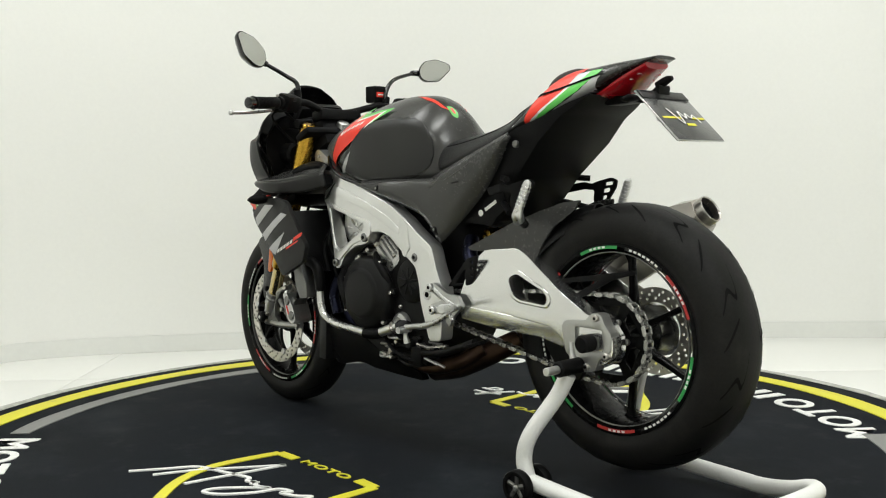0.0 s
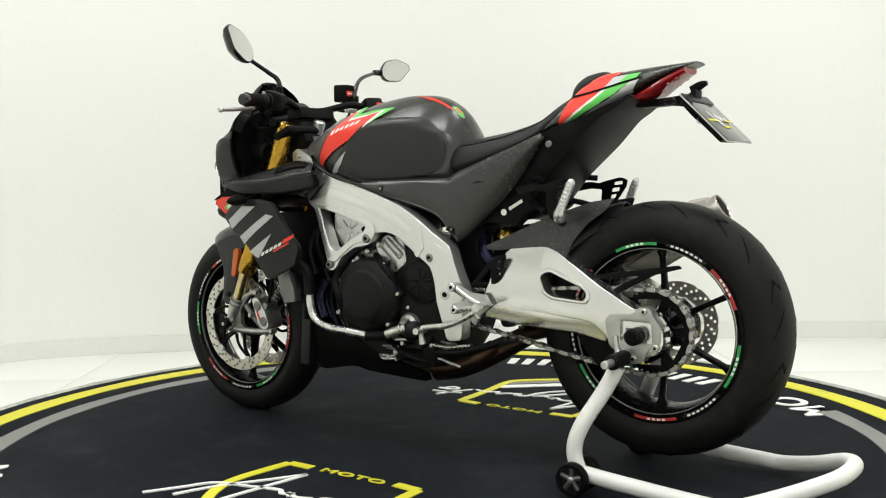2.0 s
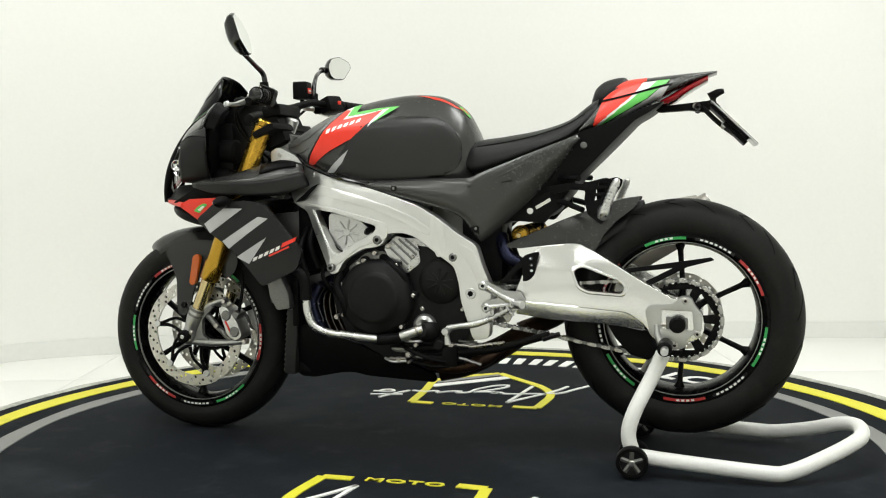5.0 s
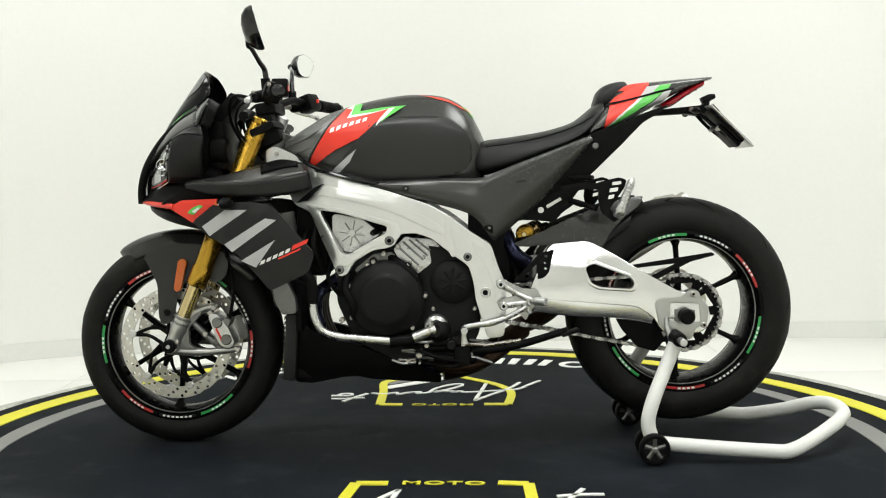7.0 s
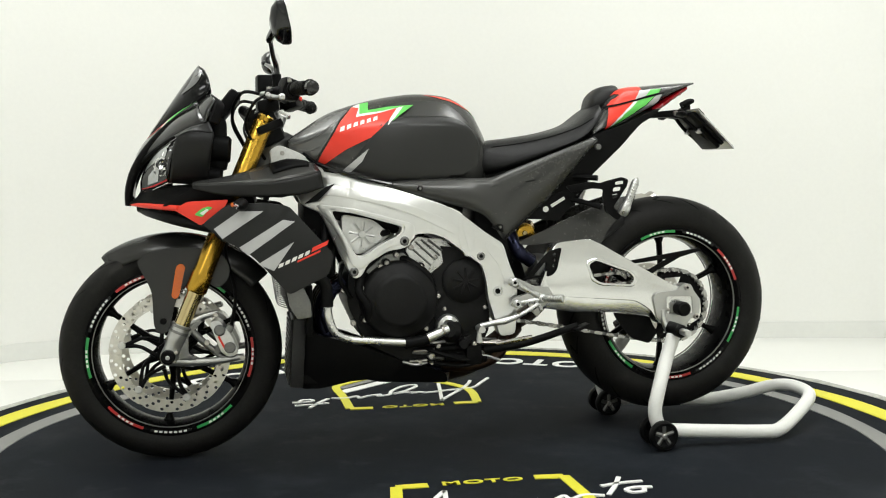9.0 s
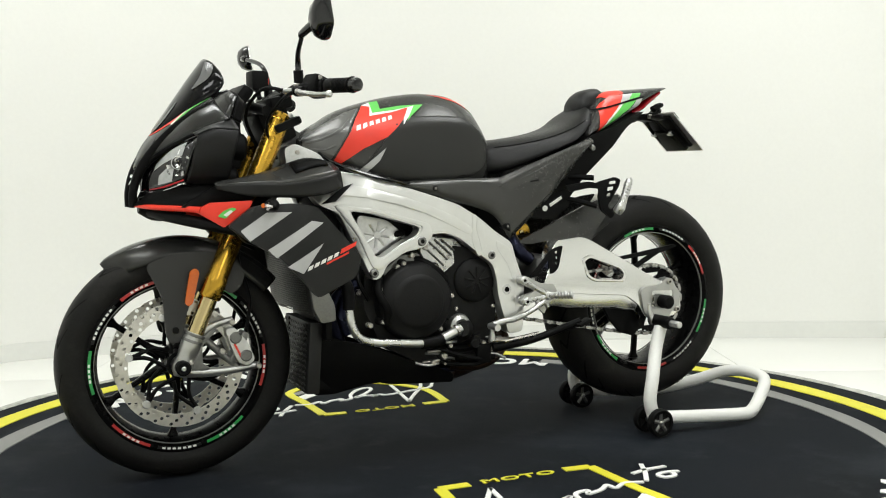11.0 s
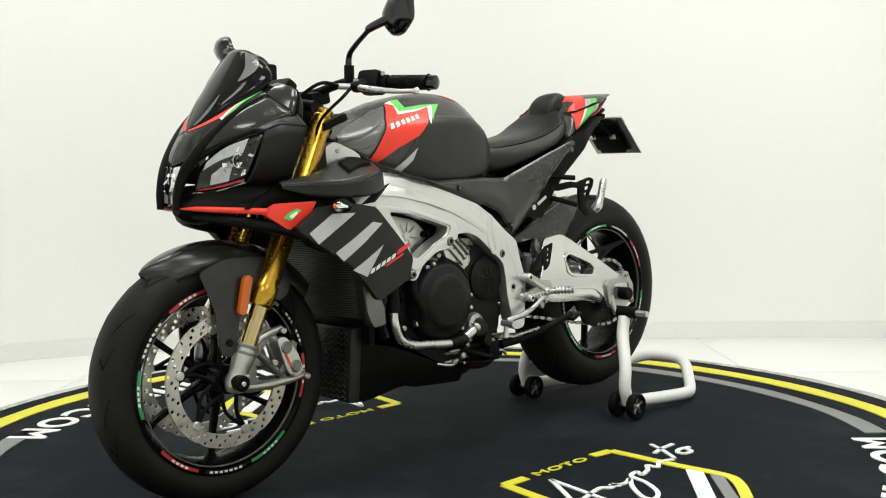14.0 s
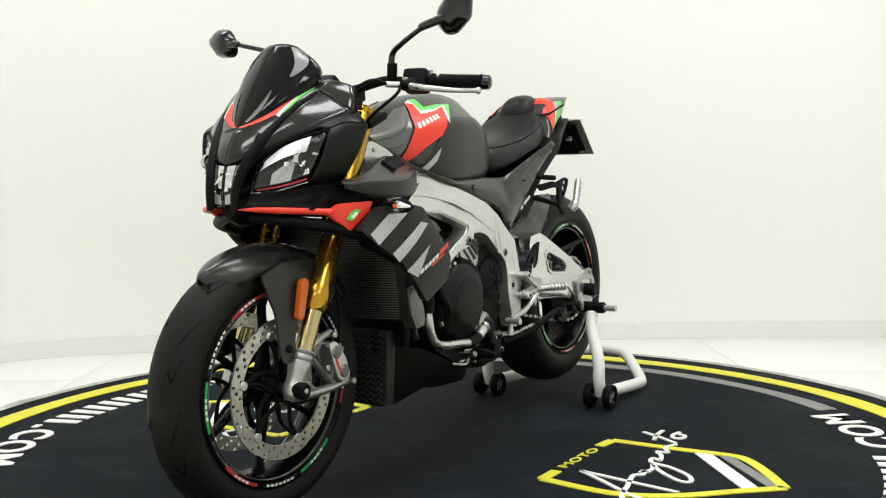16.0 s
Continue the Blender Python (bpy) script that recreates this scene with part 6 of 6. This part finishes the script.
    part("shock_spring", tube([(-0.17, 0, 0.62), (-0.24, 0, 0.42)], 0.032, 16), ENGINE, bike)
    part("brake_line", tube([(-0.22, 0.05, 0.585), (-0.32, 0.075, 0.600), (-0.42, 0.085, 0.612)], 0.005, 8, 5), PLASTIC, bike)


def bodywork(bike):
    hull = body([(-0.128, 0.760, 0.868, 0.060, 2.5, 0.25), (-0.112, 0.735, 0.905, 0.095, 2.6, 0.36), (-0.080, 0.715, 0.956, 0.120, 2.7, 0.44), (-0.02, 0.705, 0.993, 0.138, 2.75, 0.50), (0.06, 0.700, 1.002, 0.150, 2.8, 0.52), (0.13, 0.702, 0.997, 0.158, 2.8, 0.52), (0.22, 0.720, 0.980, 0.157, 2.8, 0.50), (0.32, 0.762, 0.948, 0.134, 2.6, 0.44), (0.39, 0.805, 0.905, 0.104, 2.4, 0.36), (0.438, 0.842, 0.874, 0.07, 2.2, 0.3)], 64, 6, ridge=0.42)
    tank = part("fuel_tank", hull.copy(), MATT_GREY, bike, "matt graphite fuel tank with red, white and green flashes")
    knee = rounded([(0.290, 0.790), (0.232, 0.857), (0.192, 0.912), (0.146, 0.927), (0.053, 0.933), (-0.024, 0.929), (-0.066, 0.900), (-0.092, 0.855), (-0.088, 0.80), (-0.046, 0.772), (0.039, 0.760), (0.179, 0.757)], 0.03, 4)
    for s in (1, -1):
        thicken(part("knee_panel", patch(knee, hull, "y", s, 0.0045, 0.008), KNEE_M, tank), 0.005)
        for pts, m, off in (
            ([(0.365, 0.801), (0.346, 0.837), (0.318, 0.882), (0.295, 0.916), (0.259, 0.957), (0.241, 0.954), (0.254, 0.927), (0.192, 0.938), (0.139, 0.953), (0.165, 0.921), (0.219, 0.874), (0.286, 0.842), (0.338, 0.808)], RED, 0.0055),
            ([(0.259, 0.957), (0.236, 0.966), (0.243, 0.936), (0.178, 0.945), (0.120, 0.958), (0.150, 0.925), (0.172, 0.906), (0.165, 0.921), (0.139, 0.953), (0.192, 0.938), (0.254, 0.927), (0.241, 0.954)], WHITE, 0.0059),
            ([(0.236, 0.966), (0.213, 0.970), (0.218, 0.947), (0.159, 0.957), (0.091, 0.962), (0.135, 0.932), (0.158, 0.914), (0.150, 0.925), (0.120, 0.958), (0.178, 0.945), (0.243, 0.936)], GREEN, 0.0063),
            ([(0.302, 0.783), (0.272, 0.785), (0.244, 0.810), (0.225, 0.845)], SILVER_STRIPE, 0.0062),
        ):
            part("tank_flash", patch(pts, hull, "y", s, off, 0.010), m, tank)
        for k in range(6):
            x = 0.300 - k * 0.018
            z = 0.889 + k * 0.0052
            part("name_bar", patch([(x, z), (x - 0.012, z + 0.004), (x - 0.014, z + 0.015), (x - 0.003, z + 0.011)], hull, "y", s, 0.0062, 0.012), WHITE, tank)
        cover = [(0.432, 0.846), (0.392, 0.824), (0.368, 0.812), (0.350, 0.840), (0.322, 0.884), (0.299, 0.918), (0.270, 0.950), (0.310, 0.938), (0.370, 0.906), (0.430, 0.868)]
        fc = thicken(part("tank_cover", patch(rounded(cover, 0.004), hull, "y", s, 0.006, 0.008), COVER_M, tank, "graphite front tank cover"), 0.006)
        part("cover_crease", laid(hull, [(0.425, 0.858), (0.385, 0.868), (0.340, 0.890), (0.306, 0.918)], 0.004, "y", s, 0.005, 6), COVER_M, fc)
        part("cover_crease", laid(hull, [(0.410, 0.845), (0.380, 0.842), (0.355, 0.852)], 0.003, "y", s, 0.005, 6), COVER_M, fc)
        part("top_flash", patch([(0.06, s * 0.030), (0.0, s * 0.047), (-0.06, s * 0.046), (-0.085, s * 0.030), (-0.06, s * 0.038), (0.0, s * 0.037)], hull, "z", 1, 0.0012, 0.012), RED, tank)
    part("tank_emblem", patch(rounded([(-0.072, 0.018), (-0.064, 0.034), (-0.092, 0.036), (-0.100, 0.020), (-0.09, 0.012)], 0.006), hull, "z", 1, 0.0016, 0.01), GREEN, tank)
    part("tank_emblem", patch(rounded([(-0.076, 0.021), (-0.074, 0.029), (-0.088, 0.029), (-0.092, 0.021)], 0.003), hull, "z", 1, 0.0022, 0.01), RED, tank)
    hull.free()
    part("filler_cap", rod((0.16, 0, 0.965), (0.163, 0, 0.984), 0.036, 28, 0.005), PLASTIC, tank)
    # black line under the tank
    part("tank_trim", tube([(0.40, 0.098, 0.832), (0.358, 0.124, 0.803), (0.274, 0.152, 0.772), (0.19, 0.160, 0.752), (0.12, 0.152, 0.738)], 0.006, 8, 5), GLOSS_BLACK, tank)
    # side panels below the tank
    for s in (1, -1):
        brim = ruled([(0.190, 0.148, 0.752), (0.10, 0.146, 0.757), (0.0, 0.142, 0.760), (-0.113, 0.140, 0.762), (-0.150, 0.146, 0.775), (-0.272, 0.150, 0.821), (-0.415, 0.152, 0.873)], [(0.188, 0.150, 0.742), (0.118, 0.152, 0.722), (0.056, 0.152, 0.705), (-0.04, 0.150, 0.680), (-0.098, 0.147, 0.655), (-0.140, 0.142, 0.600), (-0.150, 0.140, 0.588), (-0.193, 0.132, 0.622), (-0.287, 0.128, 0.705), (-0.349, 0.132, 0.772), (-0.420, 0.148, 0.866)], bulge=0.013)
        sp = thicken(part("side_panel", sheet(brim, s, nu=40, nv=8), MATT_GREY, bike, "matt graphite side panel"), 0.006, 0.0)
        part("panel_crease", tube([(x, s * y, z) for x, y, z in ((-0.11, 0.149, 0.735), (-0.20, 0.151, 0.765), (-0.30, 0.152, 0.812), (-0.40, 0.152, 0.858))], [0.001, 0.004, 0.004, 0.001], 8, 6), MATT_GREY, sp)
        part("screw_recess", (lambda q: q if s > 0 else mirrored(q))(plate(rounded([(-0.146, 0.645), (-0.117, 0.624), (-0.148, 0.608)], 0.003), 0.130, 0.1520, (), 0.0008)), PLASTIC, sp)
        for x, z, y in ((0.090, 0.736, 0.1652), (-0.138, 0.625, 0.1515)):
            part("panel_screw", rod((x, s * (y - 0.02), z), (x, s * (y + 0.003), z), 0.0085, 14, 0.002), PLASTIC, sp)
            part("screw_socket", rod((x, s * (y + 0.002), z), (x, s * (y + 0.0036), z), 0.004, 8, 0.0003), DARK_ALU, sp)
        part("panel_slot", box((-0.225, s * 0.1528, 0.752), (0.028, 0.008, 0.004), 0.0008, (0, 8, 0)), GROOVE, sp)
    # black under-tail
    sub = [(-0.425, 0.884), (-0.50, 0.905), (-0.58, 0.940), (-0.640, 0.960), (-0.600, 0.930), (-0.563, 0.910), (-0.493, 0.840), (-0.415, 0.763), (-0.384, 0.719), (-0.345, 0.668), (-0.321, 0.649), (-0.218, 0.642), (-0.193, 0.625), (-0.22, 0.72), (-0.30, 0.80)]

    def narrow(x, y, z):
        k = 1.0 - 0.30 * max(0, 0.86 - z) / 0.22
        k = min(k, 1 - 1.6 * max(0, -x - 0.50))
        return x, y * k, z
    ut = part("under_tail", plate(rounded(sub, 0.012, 2), -0.142, 0.142, (), 0.008, 2, fn=narrow), PLASTIC, bike, "black plastic under-tail")
    for s in (1, -1):
        b2 = plate(rounded([(-0.188, 0.646), (-0.230, 0.692), (-0.276, 0.702), (-0.326, 0.720), (-0.366, 0.726), (-0.372, 0.684), (-0.341, 0.663), (-0.319, 0.637), (-0.273, 0.642)], 0.006), 0.094, 0.117, (), 0.003)
        bx = part("maker_plate", b2 if s > 0 else mirrored(b2), PLASTIC, ut)
        part("plate_disc", rod((-0.282, s * 0.116, 0.671), (-0.282, s * 0.1182, 0.671), 0.0085, 16, 0.0004), WHITE, bx)
        part("plate_bar", box((-0.318, s * 0.1173, 0.691), (0.046, 0.0016, 0.009), 0.0003, (0, 30, 0)), WHITE, bx)
        part("tail_screw", rod((-0.430, s * 0.13, 0.846), (-0.430, s * 0.147, 0.846), 0.009, 14, 0.002), DARK_ALU, ut)
        part("tail_vent", box((-0.50, s * 0.112, 0.885), (0.05, 0.012, 0.022), 0.006, (0, 35, 0)), MATT_BLACK, ut)
    # seat and hump
    seat_bm = body([(-0.068, 0.792, 0.812, 0.060, 2.4, 0.2), (-0.095, 0.778, 0.850, 0.105, 2.8, 0.25), (-0.13, 0.770, 0.868, 0.132, 3.2, 0.34), (-0.20, 0.788, 0.877, 0.148, 3.4, 0.38), (-0.30, 0.824, 0.893, 0.155, 3.4, 0.38), (-0.38, 0.855, 0.918, 0.154, 3.2, 0.38), (-0.43, 0.890, 0.955, 0.140, 2.8, 0.36), (-0.462, 0.915, 0.980, 0.11, 2.5, 0.4)], 40, 5)
    seat = part("rider_seat", seat_bm.copy(), SEAT_M, bike, "black vinyl rider seat")
    for s in (1, -1):
        part("seat_seam", laid(seat_bm, [(-0.13, 0.848), (-0.21, 0.858), (-0.30, 0.876), (-0.38, 0.902), (-0.43, 0.93)], 0.0018, "y", s, 0.0002, 6), GROOVE, seat)
    seat_bm.free()
    part("seat_pad", body([(-0.440, 0.945, 0.975, 0.036, 2.4, 0.2), (-0.452, 0.945, 1.004, 0.056, 2.6, 0.25), (-0.480, 0.955, 1.024, 0.062, 2.8, 0.3), (-0.525, 0.97, 1.032, 0.056, 2.6, 0.3), (-0.540, 0.98, 1.02, 0.045, 2.4, 0.3)], 28, 5), SEAT_M, bike, "black backrest pad")
    # tail cowl
    cowl = body([(-0.418, 0.876, 0.895, 0.148, 2.6, 0.06), (-0.45, 0.888, 0.935, 0.146, 3.4, 0.14), (-0.49, 0.903, 0.985, 0.138, 3.6, 0.30), (-0.53, 0.920, 1.018, 0.128, 3.8, 0.42), (-0.60, 0.957, 1.027, 0.108, 3.8, 0.38), (-0.68, 0.998, 1.034, 0.082, 3.6, 0.30), (-0.74, 1.022, 1.039, 0.058, 2.6, 0.25), (-0.771, 1.033, 1.041, 0.045, 2.4, 0.2)], 40, 6)
    tail = part("tail_cowl", cowl.copy(), MATT_GREY, bike, "tail cowl with red, white and green flashes")
    for s in (1, -1):
        for pts, m, off in (
            ([(-0.45, 0.892), (-0.476, 0.957), (-0.555, 0.976), (-0.538, 0.96)], RED, 0.0010),
            ([(-0.45, 0.892), (-0.538, 0.96), (-0.555, 0.976), (-0.569, 0.979), (-0.548, 0.96), (-0.457, 0.892)], WHITE, 0.0014),
            ([(-0.454, 0.892), (-0.548, 0.96), (-0.569, 0.979), (-0.633, 0.999), (-0.591, 0.968)], GREEN, 0.0018),
            ([(-0.457, 0.892), (-0.591, 0.966), (-0.633, 0.998), (-0.65, 1.001), (-0.617, 0.963), (-0.591, 0.944), (-0.525, 0.917)], SILVER_STRIPE, 0.0022),
            ([(-0.476, 0.962), (-0.493, 0.979), (-0.528, 1.001), (-0.581, 1.008), (-0.561, 0.982)], RED, 0.0016),
            ([(-0.561, 0.982), (-0.581, 1.008), (-0.617, 1.012), (-0.596, 0.992)], SILVER_STRIPE, 0.0018),
            ([(-0.596, 0.992), (-0.617, 1.012), (-0.65, 1.015), (-0.64, 1.003)], GREEN, 0.0020),
        ):
            part("tail_flash", patch(pts, cowl, "y", s, off + 0.0022, 0.005), m, tail)
        part("tail_seam", patch([(-0.467, 0.959), (-0.656, 1.004), (-0.656, 1.0), (-0.467, 0.954)], cowl, "y", s, 0.0055, 0.006), GROOVE, tail)
    for s in (1, -1):
        part("top_flash", patch([(-0.50, s * 0.045), (-0.59, s * 0.04), (-0.59, s * 0.07), (-0.52, s * 0.085)], cowl, "z", 1, 0.0012, 0.012), RED, tail)
    cowl.free()
    lamp = part("tail_light", body([(-0.625, 0.950, 0.965, 0.070, 2.4, 0), (-0.66, 0.958, 0.985, 0.072, 2.6, 0), (-0.70, 0.984, 1.008, 0.062, 2.6, 0), (-0.748, 1.012, 1.032, 0.045, 2.4, 0)], 28, 4), LAMP_RED, bike, "red wedge tail light")
    for k in range(5):
        part("lamp_rib", tube([(-0.645 - k * 0.02, -0.06 + k * 0.004, 0.958 + k * 0.0115), (-0.645 - k * 0.02, 0.06 - k * 0.004, 0.958 + k * 0.0115)], 0.004, 6, smooth=False), LAMP_RED, lamp)
    # plate carrier
    arm = part("plate_carrier", plate(rounded([(-0.60, 0.948), (-0.70, 0.957), (-0.752, 0.962), (-0.764, 0.974), (-0.770, 0.972), (-0.768, 0.945), (-0.74, 0.932), (-0.70, 0.938), (-0.62, 0.934)], 0.006), -0.022, 0.022, (), 0.004), PLASTIC, bike, "black number plate carrier")
    m = Matrix.Translation((-0.815, 0.006, 0.899)) @ Matrix.Rotation(radians(-44.5), 4, "Y")
    bm = box((0, 0, 0), (0.166, 0.186, 0.0035), 0.001)
    bm.transform(m)
    pl = part("number_plate", bm, ALU, arm, "dark dealer plate with white edge")
    for c, size, mt in (((-0.006, 0, 0.0024), (0.150, 0.180, 0.0014), PLATE_M), ((0.068, 0, 0.0042), (0.026, 0.182, 0.002), MATT_BLACK), ((-0.01, 0.045, 0.0042), (0.006, 0.07, 0.0008), YELLOW), ((-0.01, -0.06, 0.0042), (0.006, 0.05, 0.0008), YELLOW), ((-0.032, -0.01, 0.0042), (0.008, 0.034, 0.0008), YELLOW), ((0.01, 0, -0.007), (0.13, 0.14, 0.009), PLASTIC), ((-0.02, 0.0, -0.016), (0.08, 0.10, 0.012), PLASTIC)):
        b2 = box(c, size, 0.0003)
        b2.transform(m)
        part("plate_layer", b2, mt, pl)
    sc = ribbon([(0.02, 0.04), (-0.03, 0.015), (0.01, 0.005), (-0.012, -0.01), (0.005, -0.018), (-0.01, -0.03), (0.0, -0.045), (-0.025, -0.055)], 0.004, 0.005, 5, 0.0006)
    sc.transform(m)
    part("plate_script", sc, WHITE, pl)
    for s in (1, -1):
        part("carrier_strut", tube([(-0.735, s * 0.02, 0.945), (-0.775, s * 0.035, 0.905), (-0.83, s * 0.04, 0.862)], [0.006, 0.005, 0.005], 8, 4), PLASTIC, arm)
        part("carrier_knob", rod((-0.79, s * 0.03, 0.895), (-0.79, s * 0.052, 0.895), 0.008, 10, 0.002), ALU, arm)
    part("plate_lamp", tube([(-0.752, 0.0, 0.972), (-0.775, 0.0, 0.984), (-0.79, 0.0, 0.988)], [0.012, 0.010, 0.006], 10, 4), PLASTIC, arm)
    for s in (1, -1):
        part("plate_bolt", rod((-0.715, s * 0.03, 0.948), (-0.715, s * 0.042, 0.948), 0.007, 12), STEEL, arm)
        part("rear_indicator", tube([(-0.72, s * 0.035, 0.945), (-0.722, s * 0.07, 0.943), (-0.722, s * 0.10, 0.940)], [0.006, 0.010, 0.004], 10, 4), PLASTIC, arm)


def motorcycle():
    bike = tagged(new("motorcycle"), "graphite sport motorcycle with gold fork, raised on a white paddock stand", "motorcycle")
    wheel(bike, *FW, 0.120, 0.226, True)
    wheel(bike, *RW, 0.176, 0.226, False)
    front_end(bike)
    controls(bike)
    fairing(bike)
    chassis(bike)
    engine(bike)
    foot_controls(bike)
    bodywork(bike)
    return bike


def paddock_stand():
    st = tagged(new("paddock_stand"), "white tubular rear paddock stand on four small wheels", "paddock stand")
    base = [(-0.566, 0.255, 0.050), (-0.68, 0.258, 0.040), (-0.88, 0.262, 0.026), (-0.945, 0.25, 0.026), (-1.035, 0.19, 0.050), (-1.115, 0.125, 0.078), (-1.142, 0.07, 0.088), (-1.142, -0.02, 0.088), (-1.105, -0.075, 0.078), (-1.035, -0.12, 0.050), (-0.945, -0.165, 0.026), (-0.88, -0.172, 0.026), (-0.68, -0.166, 0.040), (-0.566, -0.163, 0.050)]
    part("base_tube", tube(base, 0.0195, 16, 5), STAND_W, st, "bent white steel tube")
    for s, y0, y1 in ((1, 0.255, 0.193), (-1, -0.163, -0.105)):
        part("upright", tube([(-0.572, y0, 0.045), (-0.556, y0, 0.10), (-0.570, y0 - s * 0.008, 0.16), (-0.615, y1 + s * 0.012, 0.25), (-0.640, y1, 0.305)], 0.0195, 16, 5), STAND_W, st, "bent white steel upright")
        part("support_arm", rod((-0.645, y1 - s * 0.05, 0.322), (-0.645, y1 + s * 0.045, 0.322), 0.019, 18, 0.004), PLASTIC, st, "black rubber support")
        part("support_pin", rod((-0.645, y1 + s * 0.04, 0.322), (-0.645, y1 + s * 0.085, 0.322), 0.010, 12), ALU, st)
        part("support_hook", tube([(-0.638, y1 - s * 0.03, 0.315), (-0.625, y1 - s * 0.035, 0.345), (-0.622, y1 - s * 0.035, 0.375)], [0.012, 0.009, 0.007], 10, 3), ALU, st)
        part("wheel_axle", rod((-0.567, y0 - 0.045, 0.040), (-0.567, y0 + 0.045, 0.040), 0.008), STEEL, st)
        for q in (1, -1):
            y = y0 + q * 0.034
            w = part("stand_wheel", lathe([(0.030, -0.012), (0.038, -0.012), (0.041, -0.008), (0.041, 0.008), (0.038, 0.012), (0.030, 0.012)], -0.567, 0.041, 28, cy=y), PLASTIC, st, "small black five spoke wheel")
            part("wheel_web", lathe([(0.004, -0.004), (0.031, -0.004), (0.031, 0.004), (0.004, 0.004)], -0.567, 0.041, 24, cy=y), MATT_BLACK, w)
            for k in range(5):
                a = radians(k * 72 + 90)
                part("wheel_spoke", tube([(-0.567 + 0.006 * math.cos(a), y, 0.041 + 0.006 * math.sin(a)), (-0.567 + 0.031 * math.cos(a), y, 0.041 + 0.031 * math.sin(a))], 0.0075, 8, smooth=False), DARK_ALU if q > 0 else PLASTIC, w)
            part("wheel_cap", rod((-0.567, y - 0.012, 0.041), (-0.567, y + 0.012, 0.041), 0.006, 12), ALU, w)
    return st


# ------------------------------------------------------------ build
room_floor = room()
ceiling_panels()
table = turntable()
bike = motorcycle()
stand = paddock_stand()
floor_tiles(room_floor)


def motions():
    def spin(t):
        return 1.944 + 6.548 * (t - 8.0)
    times = [k * 1.0 for k in range(17)]
    walk(table, [(t, pose(0, 0, 0, 0, 0, spin(t))) for t in times])
    walk(bike, [(t, pose(0, 0, 0, 0, 0, spin(t) + 3.3)) for t in times])
    walk(stand, [(t, pose(0, 0, 0, 0, 0, spin(t) + 3.3)) for t in times])


motions()
